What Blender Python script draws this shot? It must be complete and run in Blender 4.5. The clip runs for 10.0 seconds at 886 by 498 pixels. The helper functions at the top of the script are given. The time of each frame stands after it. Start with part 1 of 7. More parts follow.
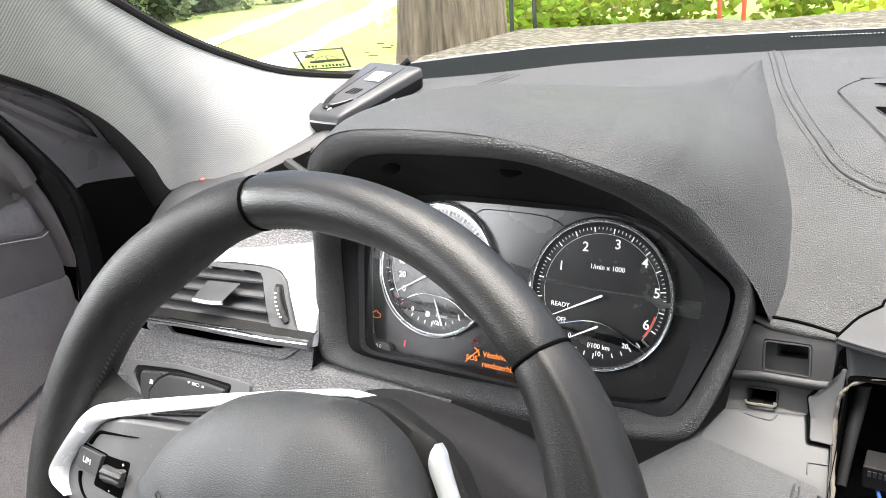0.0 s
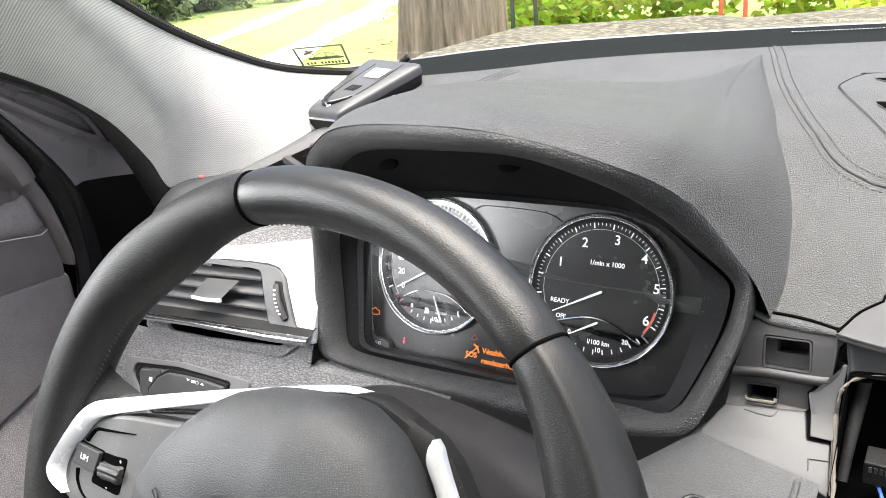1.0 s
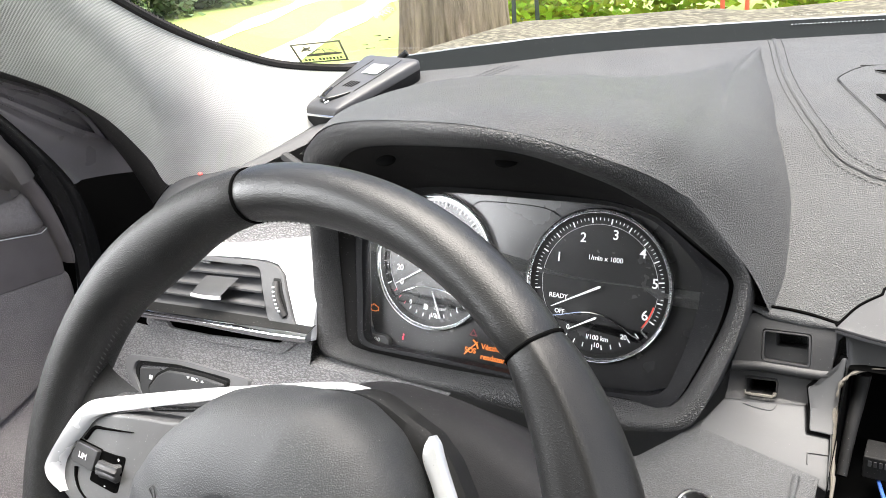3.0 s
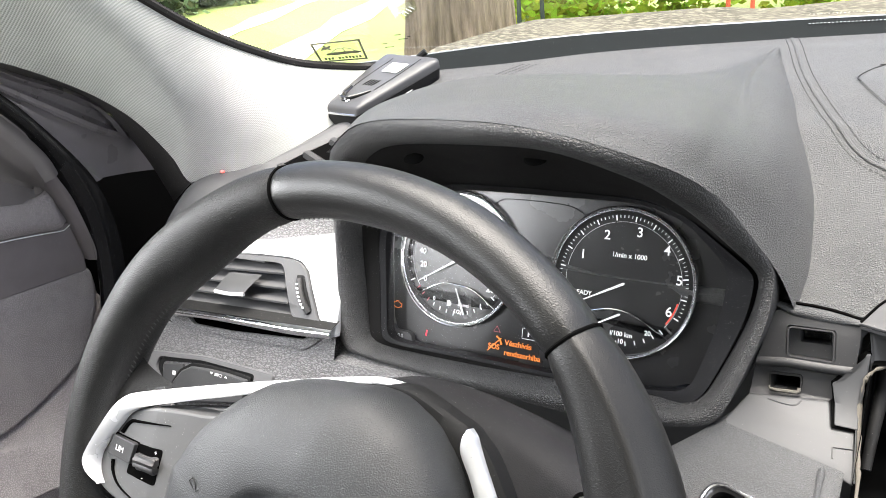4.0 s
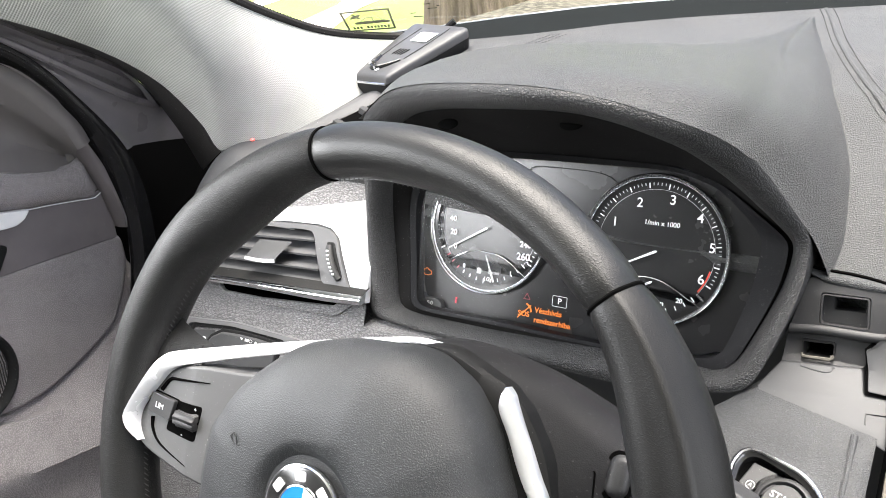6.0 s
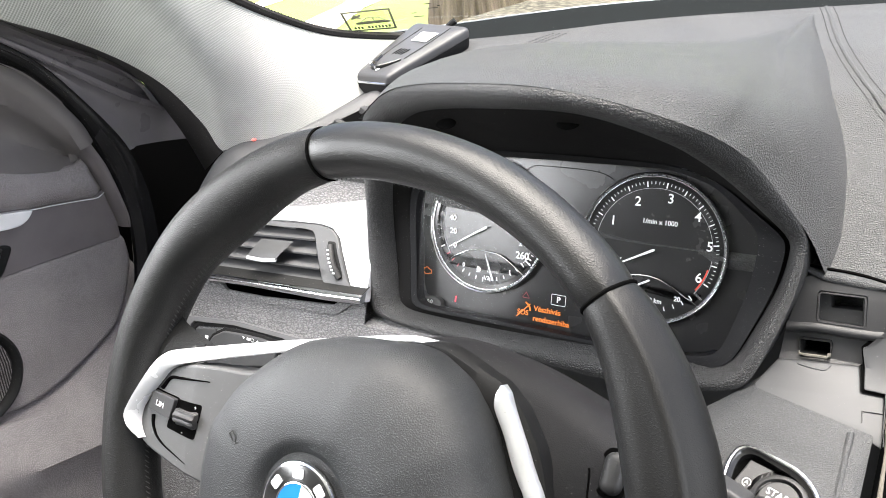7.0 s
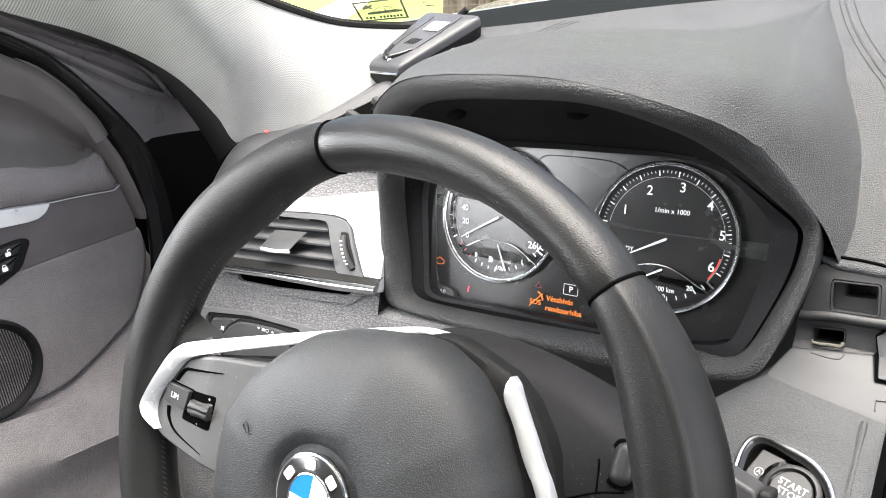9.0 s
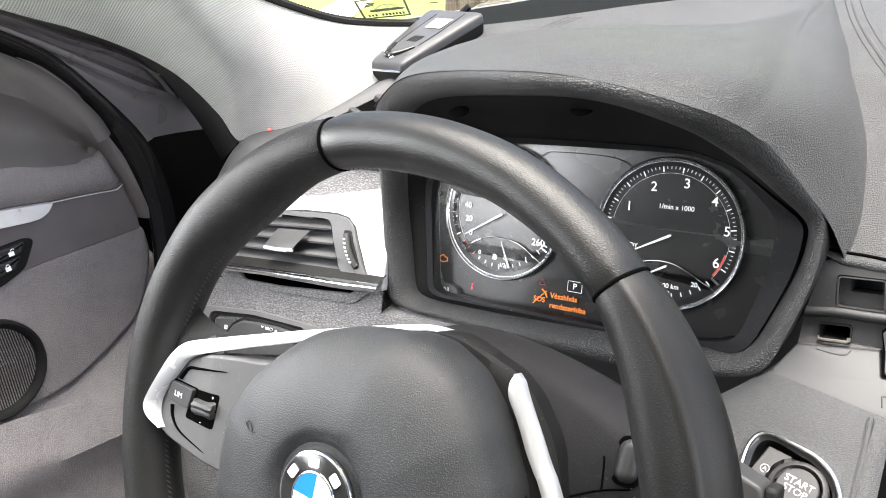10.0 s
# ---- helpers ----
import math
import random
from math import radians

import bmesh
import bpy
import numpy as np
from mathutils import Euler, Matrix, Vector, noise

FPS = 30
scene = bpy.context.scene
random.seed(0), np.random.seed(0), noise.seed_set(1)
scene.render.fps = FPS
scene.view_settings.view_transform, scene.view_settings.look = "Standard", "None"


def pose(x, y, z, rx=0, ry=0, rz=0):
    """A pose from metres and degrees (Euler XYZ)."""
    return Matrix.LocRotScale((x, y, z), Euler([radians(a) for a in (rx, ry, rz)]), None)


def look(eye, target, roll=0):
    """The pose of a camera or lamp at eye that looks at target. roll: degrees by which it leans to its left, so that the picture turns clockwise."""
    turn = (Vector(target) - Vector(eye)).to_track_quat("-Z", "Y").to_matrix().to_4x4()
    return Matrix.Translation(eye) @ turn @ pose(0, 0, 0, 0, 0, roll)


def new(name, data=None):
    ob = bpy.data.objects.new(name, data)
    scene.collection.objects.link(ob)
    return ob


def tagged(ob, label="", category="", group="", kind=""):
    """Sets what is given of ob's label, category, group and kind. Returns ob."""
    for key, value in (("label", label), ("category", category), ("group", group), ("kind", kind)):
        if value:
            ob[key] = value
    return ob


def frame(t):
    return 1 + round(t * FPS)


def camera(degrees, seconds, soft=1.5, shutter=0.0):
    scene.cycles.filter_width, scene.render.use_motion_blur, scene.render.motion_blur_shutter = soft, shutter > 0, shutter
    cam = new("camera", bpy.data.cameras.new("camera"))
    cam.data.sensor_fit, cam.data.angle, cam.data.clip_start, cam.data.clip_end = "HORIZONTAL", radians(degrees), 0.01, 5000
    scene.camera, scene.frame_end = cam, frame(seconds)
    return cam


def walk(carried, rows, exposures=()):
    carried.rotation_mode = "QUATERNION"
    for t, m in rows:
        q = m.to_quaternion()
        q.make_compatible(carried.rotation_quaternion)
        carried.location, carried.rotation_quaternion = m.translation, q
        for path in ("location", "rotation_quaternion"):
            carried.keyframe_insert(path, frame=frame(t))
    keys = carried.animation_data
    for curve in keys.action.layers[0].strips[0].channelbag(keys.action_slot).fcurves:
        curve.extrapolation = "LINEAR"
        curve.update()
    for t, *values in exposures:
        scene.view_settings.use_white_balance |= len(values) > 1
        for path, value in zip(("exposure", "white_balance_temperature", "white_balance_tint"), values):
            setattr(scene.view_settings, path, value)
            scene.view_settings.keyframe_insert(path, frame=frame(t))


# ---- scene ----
cam = camera(56.0, 10.0, soft=0.7)
# seconds, eye, target, roll
PATH = [
    (0, (0.2673, -0.4897, 1.2826), (-0.1496, 0.1354, 1.0078), -5.01),
    (0.5, (0.2678, -0.4891, 1.2815), (-0.1498, 0.1352, 1.0061), -5.10),
    (1, (0.2680, -0.4876, 1.2801), (-0.1501, 0.1362, 1.0043), -5.16),
    (1.5, (0.2674, -0.4870, 1.2796), (-0.1508, 0.1366, 1.0036), -5.21),
    (2, (0.2702, -0.4837, 1.2785), (-0.1486, 0.1390, 1.0014), -5.35),
    (2.2, (0.2722, -0.4827, 1.2777), (-0.1482, 0.1394, 1.0016), -5.53),
    (3.3, (0.2695, -0.4882, 1.2825), (-0.1505, 0.1324, 1.0024), -5.66),
    (3.5, (0.2686, -0.4916, 1.2846), (-0.1527, 0.1290, 1.0065), -5.67),
    (4, (0.2612, -0.4987, 1.2829), (-0.1614, 0.1197, 1.0020), -5.68),
    (4.5, (0.2621, -0.4981, 1.2829), (-0.1611, 0.1192, 1.0001), -5.70),
    (5, (0.2570, -0.5048, 1.2809), (-0.1677, 0.1108, 0.9970), -5.66),
    (5.5, (0.2542, -0.5077, 1.2783), (-0.1747, 0.1021, 0.9881), -5.72),
    (5.7, (0.2535, -0.5103, 1.2761), (-0.1775, 0.0956, 0.9810), -5.68),
    (6.8, (0.2595, -0.5100, 1.2794), (-0.1762, 0.0904, 0.9799), -5.77),
    (7, (0.2600, -0.5100, 1.2776), (-0.1771, 0.0897, 0.9788), -5.92),
    (7.5, (0.2595, -0.5094, 1.2788), (-0.1808, 0.0864, 0.9769), -6.07),
    (8, (0.2603, -0.5097, 1.2792), (-0.1837, 0.0821, 0.9747), -6.28),
    (8.5, (0.2627, -0.5088, 1.2805), (-0.1839, 0.0794, 0.9731), -6.59),
    (9, (0.2635, -0.5079, 1.2800), (-0.1854, 0.0780, 0.9715), -6.86),
    (9.5, (0.2632, -0.5071, 1.2781), (-0.1874, 0.0776, 0.9697), -7.04),
    (10, (0.2627, -0.5068, 1.2784), (-0.1889, 0.0767, 0.9692), -7.23),
]
walk(cam, [(t, look(eye, target, roll)) for t, eye, target, roll in PATH])

# ---- world, sun ----
SUN_ELEVATION, SUN_AZIMUTH = 84.0, 30.0   # azimuth: degrees from straight ahead towards the right
world = bpy.data.worlds.new("sky")
scene.world = world
world.use_nodes = True
sky = world.node_tree.nodes.new("ShaderNodeTexSky")
sky.sky_type, sky.sun_disc = "NISHITA", False
sky.sun_elevation, sky.sun_rotation = radians(SUN_ELEVATION), radians(SUN_AZIMUTH)
sky.air_density, sky.dust_density = 0.8, 6.0
world.node_tree.links.new(sky.outputs[0], world.node_tree.nodes["Background"].inputs[0])
world.node_tree.nodes["Background"].inputs[1].default_value = 0.15
sun = new("sun", bpy.data.lights.new("sun", "SUN"))
sun.data.energy, sun.data.angle, sun.data.color = 4.2, radians(56), (1.0, 0.97, 0.91)
_az, _el = radians(SUN_AZIMUTH), radians(SUN_ELEVATION)
SUN_WAY = Vector((math.sin(_az) * math.cos(_el), math.cos(_az) * math.cos(_el), math.sin(_el)))
sun.matrix_world = look(SUN_WAY * 20, (0, 0, 0))


def window_daylight(eye, target, wide, high, power):
    """The sky's light in a side window's opening."""
    lamp = new("window_daylight", bpy.data.lights.new("window_daylight", "AREA"))
    lamp.data.shape, lamp.data.size, lamp.data.size_y, lamp.data.energy = "RECTANGLE", wide, high, power
    lamp.data.color = (0.99, 0.995, 1.0)
    lamp.matrix_world = look(eye, target)


window_daylight((-0.58, -0.66, 1.33), (0.4, -0.66, 1.33), 1.08, 0.40, 9.5)
window_daylight((1.26, -0.55, 1.34), (-0.45, -0.15, 1.1), 0.90, 0.44, 3.6)
scene.view_settings.exposure = 1.8

# ---- helpers for building ----
CL = pose(0, 0, 1.05, 72)                    # instrument face: x right, y up, z to the driver
WH = pose(0.0092, -0.2688, 1.02, 66)         # steering wheel plane, z to the driver


def thing(name, loc, label, category, group="", kind=""):
    ob = new(name)
    ob.location = loc
    ob.empty_display_size = 0.02
    return tagged(ob, label, category, group, kind)


def part(name, bm, material, parent=None, label="", smooth=True, m=None, angle=40):
    if m is not None:
        bm.transform(m)
    bmesh.ops.recalc_face_normals(bm, faces=bm.faces)
    me = bpy.data.meshes.new(name)
    for f in bm.faces:
        f.smooth = smooth
    if smooth:
        for e in bm.edges:
            if len(e.link_faces) == 2 and (e.calc_face_angle(0) > radians(angle) or e.calc_face_angle(0) > radians(13) and max(len(f.verts) for f in e.link_faces) > 4):
                e.smooth = False
    bm.to_mesh(me)
    bm.free()
    me.materials.append(material)
    ob = new(name, me)
    if parent is not None:
        ob.parent = parent
        if parent.data is None:
            ob.matrix_parent_inverse = Matrix.Translation(-Vector(parent.location))
    if label:
        ob["label"] = label
    return ob


def sheet(ob, toward):
    """Turns all faces of an open sheet towards a point."""
    me = ob.data
    bm = bmesh.new()
    bm.from_mesh(me)
    bm.normal_update()
    for f in bm.faces:
        if f.normal.dot(Vector(toward) - f.calc_center_median()) < 0:
            f.normal_flip()
    bm.to_mesh(me)
    bm.free()
    ob.visible_shadow = False
    return ob


def single(name, bm, material, label, category, kind="", group="", **k):
    return tagged(part(name, bm, material, **k), label, category, group, kind)


def spline(points, n, closed=False):
    """Catmull-Rom through the points, n steps for each span."""
    p = [Vector(q) for q in points]
    out = []
    spans = len(p) if closed else len(p) - 1
    for i in range(spans):
        if closed:
            a, b, c, d = p[i - 1], p[i], p[(i + 1) % len(p)], p[(i + 2) % len(p)]
        else:
            b, c = p[i], p[i + 1]
            a = p[i - 1] if i else b * 2 - c
            d = p[i + 2] if i + 2 < len(p) else c * 2 - b
        for k in range(n):
            t = k / n
            out.append(0.5 * (2 * b + (c - a) * t + (2 * a - 5 * b + 4 * c - d) * t * t + (3 * b - a - 3 * c + d) * t ** 3))
    if not closed:
        out.append(p[-1])
    return out


def even(points, n):
    """The line through the points, at n even steps of its length."""
    p = spline(points, 6)
    d = [0.0]
    for a, b in zip(p, p[1:]):
        d.append(d[-1] + (b - a).length)
    out = []
    for k in range(n):
        f = d[-1] * k / (n - 1)
        i = min(max(j for j in range(len(d)) if d[j] <= f + 1e-9), len(d) - 2)
        out.append(p[i].lerp(p[i + 1], (f - d[i]) / max(1e-9, d[i + 1] - d[i])))
    return out


def grid(rows, across=False, along=False, bm=None):
    """Quads between rows of points; across: rows close on themselves; along: the last row joins the first."""
    bm = bm or bmesh.new()
    v = [[bm.verts.new(p) for p in row] for row in rows]
    n = len(v[0])
    for i in range(len(v) if along else len(v) - 1):
        a, b = v[i], v[(i + 1) % len(v)]
        for j in range(n if across else n - 1):
            k = (j + 1) % n
            try:
                bm.faces.new((a[j], a[k], b[k], b[j]))
            except ValueError:
                pass
    return bm


def surface(rows, n, m, thick=0.0):
    """A smooth skin through a net of points: n steps along rows, m steps between them; thick: backed at that depth along -normal."""
    fine = [spline(r, n) for r in rows]
    cols = [spline(c, m) for c in zip(*fine)]
    return grid([list(r) for r in zip(*cols)])


def tube(path, radius, k=10, closed=False, bm=None, caps=True):
    bm = bm or bmesh.new()
    p = [Vector(q) for q in path]
    rad = radius if callable(radius) else (lambda s: radius)
    rows, up = [], None
    for i, q in enumerate(p):
        a = p[i - 1] if (i or closed) else q
        b = p[(i + 1) % len(p)] if (i + 1 < len(p) or closed) else q
        d = (b - a).normalized()
        if up is None:
            up = d.orthogonal().normalized()
        up = (up - d * up.dot(d)).normalized()
        s = d.cross(up)
        r = rad(i / max(1, len(p) - 1))
        rows.append([q + r * (math.cos(t) * up + math.sin(t) * s) for t in [2 * math.pi * j / k for j in range(k)]])
    grid(rows, across=True, along=closed, bm=bm)
    if not closed and caps:
        bm.verts.ensure_lookup_table()
        n = len(bm.verts)
        total = len(rows) * k
        bm.faces.new([bm.verts[n - total + j] for j in range(k)][::-1])
        bm.faces.new([bm.verts[n - k + j] for j in range(k)])
    return bm


def plate(outline, z0, z1, bevel=0.0, steps=2, bm=None):
    """A prism over a flat outline (x, y), from z0 up to z1, its upper edge rounded."""
    bm = bm or bmesh.new()
    p = [Vector((q[0], q[1], 0)) for q in outline]
    area = sum(p[i - 1].x * p[i].y - p[i].x * p[i - 1].y for i in range(len(p)))
    if area < 0:
        p.reverse()
    n = len(p)

    def inset(d):
        out = []
        for i in range(n):
            e1, e2 = (p[i] - p[i - 1]).normalized(), (p[(i + 1) % n] - p[i]).normalized()
            n1, n2 = Vector((-e1.y, e1.x, 0)), Vector((-e2.y, e2.x, 0))
            s = n1 + n2
            out.append(p[i] + s * (d / max(0.35, 1 + n1.dot(n2))))
        return out
    rows = [[(*q.xy, z0) for q in p]]
    for i in range(steps + 1 if bevel else 1):
        a = math.pi / 2 * i / max(1, steps)
        rows.append([(*q.xy, z1 - bevel + bevel * math.sin(a)) for q in inset(bevel * (1 - math.cos(a)))])
    before = len(bm.verts)
    grid(rows, across=True, bm=bm)
    bm.verts.ensure_lookup_table()
    top = [bm.verts[before + len(rows[0]) * (len(rows) - 1) + j] for j in range(n)]
    low = [bm.verts[before + j] for j in range(n)]
    bm.faces.new(top)
    bm.faces.new(low[::-1])
    return bm


def rounded(w, h, r, n=5, x=0.0, y=0.0):
    """Outline of a rounded rectangle round (x, y)."""
    out = []
    for cx, cy, a0 in ((w / 2 - r, h / 2 - r, 0), (-w / 2 + r, h / 2 - r, 90), (-w / 2 + r, -h / 2 + r, 180), (w / 2 - r, -h / 2 + r, 270)):
        for i in range(n + 1):
            a = radians(a0 + 90 * i / n)
            out.append((x + cx + r * math.cos(a), y + cy + r * math.sin(a)))
    return out


def soften(corners, r, n=4):
    """Outline through corners (x, y), each rounded by about r."""
    out = []
    p = [Vector((q[0], q[1])) for q in corners]
    for i in range(len(p)):
        a, b, c = p[i - 1], p[i], p[(i + 1) % len(p)]
        s = b + (a - b).normalized() * min(r, (a - b).length * 0.45)
        e = b + (c - b).normalized() * min(r, (c - b).length * 0.45)
        for k in range(n + 1):
            t = k / n
            q = s * (1 - t) ** 2 + b * (2 * t * (1 - t)) + e * t * t
            out.append((q.x, q.y))
    return out


def disc_ring(r0, r1, z0, z1, n=96, a0=0.0, a1=360.0, bm=None):
    """A flat ring from r0 to r1, from z0 to z1 deep, between two angles (degrees from the top, clockwise)."""
    bm = bm or bmesh.new()
    full = a1 - a0 >= 360
    rows = []
    for i in range(n if full else n + 1):
        a = radians(a0 + (a1 - a0) * i / n)
        s, c = math.sin(a), math.cos(a)
        rows.append([(r * s, r * c, z) for r, z in ((r0, z0), (r0, z1), (r1, z1), (r1, z0))])
    grid(rows, across=True, along=full, bm=bm)
    return bm


def words(text, size, m, mat, parent, name="lettering", align="CENTER", depth=0.00015, shear=0.0, label="", weight=0.010):
    cu = bpy.data.curves.new(name, "FONT")
    cu.offset = size * weight
    cu.body, cu.size, cu.align_x, cu.align_y, cu.extrude, cu.shear = text, size, align, "CENTER", depth, shear
    tmp = bpy.data.objects.new(name, cu)
    me = bpy.data.meshes.new_from_object(tmp)
    bpy.data.objects.remove(tmp)
    bpy.data.curves.remove(cu)
    bm = bmesh.new()
    bm.from_mesh(me)
    bpy.data.meshes.remove(me)
    return part(name, bm, mat, parent, label, smooth=False, m=m)


# ---- materials ----
def material(name, colour, rough=0.5, metal=0.0, coat=0.0, spec=0.5, emit=None, strength=0):
    m = bpy.data.materials.new(name)
    m.use_nodes = True
    b = m.node_tree.nodes["Principled BSDF"]
    b.inputs["Base Color"].default_value = (*colour, 1)
    b.inputs["Roughness"].default_value = rough
    b.inputs["Metallic"].default_value = metal
    b.inputs["Coat Weight"].default_value = coat
    b.inputs["Specular IOR Level"].default_value = spec
    if emit:
        b.inputs["Emission Color"].default_value = (*emit, 1)
        b.inputs["Emission Strength"].default_value = strength
    return m


def node(m, kind, **values):
    n = m.node_tree.nodes.new(kind)
    for k, v in values.items():
        n.inputs[k.replace("_", " ")].default_value = v
    return n


def join(m, a, b):
    m.node_tree.links.new(a, b)


def speckle(m, colour, dust, scale=900.0, amount=0.71, big=30.0, stain=0.07, soft=0.06):
    """Two-scale colour: broad soft stains and fine dust specks."""
    b = m.node_tree.nodes["Principled BSDF"]
    tc = node(m, "ShaderNodeTexCoord")
    n1 = node(m, "ShaderNodeTexNoise", Scale=big, Detail=4.0)
    n2 = node(m, "ShaderNodeTexNoise", Scale=scale, Detail=1.0)
    join(m, tc.outputs["Object"], n1.inputs["Vector"])
    join(m, tc.outputs["Object"], n2.inputs["Vector"])
    r1 = node(m, "ShaderNodeMapRange", From_Min=0.35, From_Max=0.65, To_Min=1 - stain, To_Max=1 + stain)
    join(m, n1.outputs["Fac"], r1.inputs["Value"])
    r2 = node(m, "ShaderNodeMapRange", From_Min=amount, From_Max=amount + soft, To_Min=0.0, To_Max=1.0)
    join(m, n2.outputs["Fac"], r2.inputs["Value"])
    v = node(m, "ShaderNodeVectorMath")
    v.operation = "SCALE"
    v.inputs[0].default_value = colour
    join(m, r1.outputs["Result"], v.inputs["Scale"])
    mix = m.node_tree.nodes.new("ShaderNodeMix")
    mix.data_type = "RGBA"
    join(m, r2.outputs["Result"], mix.inputs["Factor"])
    join(m, v.outputs["Vector"], mix.inputs["A"])
    mix.inputs["B"].default_value = (*dust, 1)
    join(m, mix.outputs["Result"], b.inputs["Base Color"])
    r3 = node(m, "ShaderNodeMapRange", From_Min=0.3, From_Max=0.7, To_Min=b.inputs["Roughness"].default_value - 0.04, To_Max=b.inputs["Roughness"].default_value + 0.04)
    join(m, n1.outputs["Fac"], r3.inputs["Value"])
    join(m, r3.outputs["Result"], b.inputs["Roughness"])
    return tc


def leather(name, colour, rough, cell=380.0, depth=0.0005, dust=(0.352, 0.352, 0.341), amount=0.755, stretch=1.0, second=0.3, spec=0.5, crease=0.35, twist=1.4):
    """Grained leather or soft plastic: wrinkled cells in relief."""
    m = material(name, colour, rough, spec=spec)
    tc = speckle(m, colour, dust, 1700.0, amount)
    mp = node(m, "ShaderNodeMapping", Scale=(1.0 / stretch, 1.0, 1.0))
    join(m, tc.outputs["Object"], mp.inputs["Vector"])
    warp = node(m, "ShaderNodeTexNoise", Scale=cell * 0.8, Detail=3.0)
    join(m, mp.outputs["Vector"], warp.inputs["Vector"])
    wv = node(m, "ShaderNodeVectorMath")
    wv.operation = "MULTIPLY_ADD"
    join(m, warp.outputs["Color"], wv.inputs[0])
    wv.inputs[1].default_value = (twist / cell,) * 3
    join(m, mp.outputs["Vector"], wv.inputs[2])
    vo = node(m, "ShaderNodeTexVoronoi", Scale=cell)
    vo.feature = "DISTANCE_TO_EDGE"
    join(m, wv.outputs["Vector"], vo.inputs["Vector"])
    ra = node(m, "ShaderNodeMapRange", From_Min=0.0, From_Max=0.42, To_Min=0.0, To_Max=1.0)
    ra.interpolation_type = "SMOOTHSTEP"
    join(m, vo.outputs["Distance"], ra.inputs["Value"])
    no = node(m, "ShaderNodeTexNoise", Scale=cell * 0.45, Detail=3.0)
    join(m, mp.outputs["Vector"], no.inputs["Vector"])
    ad = node(m, "ShaderNodeMath")
    ad.operation = "MULTIPLY_ADD"
    join(m, no.outputs["Fac"], ad.inputs[0])
    ad.inputs[1].default_value = second
    join(m, ra.outputs["Result"], ad.inputs[2])
    bu = node(m, "ShaderNodeBump", Strength=1.0, Distance=depth)
    join(m, ad.outputs["Value"], bu.inputs["Height"])
    b = m.node_tree.nodes["Principled BSDF"]
    join(m, bu.outputs["Normal"], b.inputs["Normal"])
    # Shade in the creases between cells is put into the colour, tops stay lighter.
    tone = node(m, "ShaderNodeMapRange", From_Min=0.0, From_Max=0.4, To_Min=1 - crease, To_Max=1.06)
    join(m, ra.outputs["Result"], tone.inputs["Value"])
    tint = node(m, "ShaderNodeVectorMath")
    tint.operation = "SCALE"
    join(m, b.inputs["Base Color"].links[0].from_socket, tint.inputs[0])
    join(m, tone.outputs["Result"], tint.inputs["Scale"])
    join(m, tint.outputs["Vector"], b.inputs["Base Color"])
    return m


def grained(name, colour, rough, scale=1500.0, depth=0.0001, dust=(0.396, 0.396, 0.385), amount=0.755, **k):
    """Hard plastic with a fine even grain."""
    m = material(name, colour, rough, **k)
    tc = speckle(m, colour, dust, 1600.0, amount)
    no = node(m, "ShaderNodeTexNoise", Scale=scale, Detail=2.0)
    join(m, tc.outputs["Object"], no.inputs["Vector"])
    bu = node(m, "ShaderNodeBump", Strength=1.0, Distance=depth)
    join(m, no.outputs["Fac"], bu.inputs["Height"])
    join(m, bu.outputs["Normal"], m.node_tree.nodes["Principled BSDF"].inputs["Normal"])
    return m


def woven(name, colour, rough, pitch):
    """Ribbed headliner cloth: yarn ribs along the first of its flat coordinates, darker between the ribs."""
    m = material(name, colour, rough, spec=0.34)
    b = m.node_tree.nodes["Principled BSDF"]
    tc = speckle(m, colour, (0.5, 0.5, 0.48), 700.0, 0.85, 30.0, 0.04)
    base = b.inputs["Base Color"].links[0].from_socket
    hs = []
    for ang, sc, warp in ((90 + 48, 0.314 / pitch, 0.3), (80, 0.314 / (pitch * 1.3), 0.8)):
        mp = node(m, "ShaderNodeMapping", Rotation=(0.0, 0.0, radians(ang)))
        join(m, tc.outputs["UV"], mp.inputs["Vector"])
        w = node(m, "ShaderNodeTexWave", Scale=sc, Distortion=warp, Detail=1.0)
        join(m, mp.outputs["Vector"], w.inputs["Vector"])
        hs.append(w)
    mul = node(m, "ShaderNodeMath")
    mul.operation = "MULTIPLY_ADD"
    join(m, hs[1].outputs["Fac"], mul.inputs[0])
    mul.inputs[1].default_value = 0.45
    join(m, hs[0].outputs["Fac"], mul.inputs[2])
    shade = node(m, "ShaderNodeMapRange", From_Min=0.0, From_Max=1.2, To_Min=0.7, To_Max=1.1)
    join(m, mul.outputs["Value"], shade.inputs["Value"])
    tint = node(m, "ShaderNodeVectorMath")
    tint.operation = "SCALE"
    join(m, base, tint.inputs[0])
    join(m, shade.outputs["Result"], tint.inputs["Scale"])
    join(m, tint.outputs["Vector"], b.inputs["Base Color"])
    bu = node(m, "ShaderNodeBump", Strength=1.0, Distance=0.00022)
    join(m, mul.outputs["Value"], bu.inputs["Height"])
    join(m, bu.outputs["Normal"], b.inputs["Normal"])
    return m


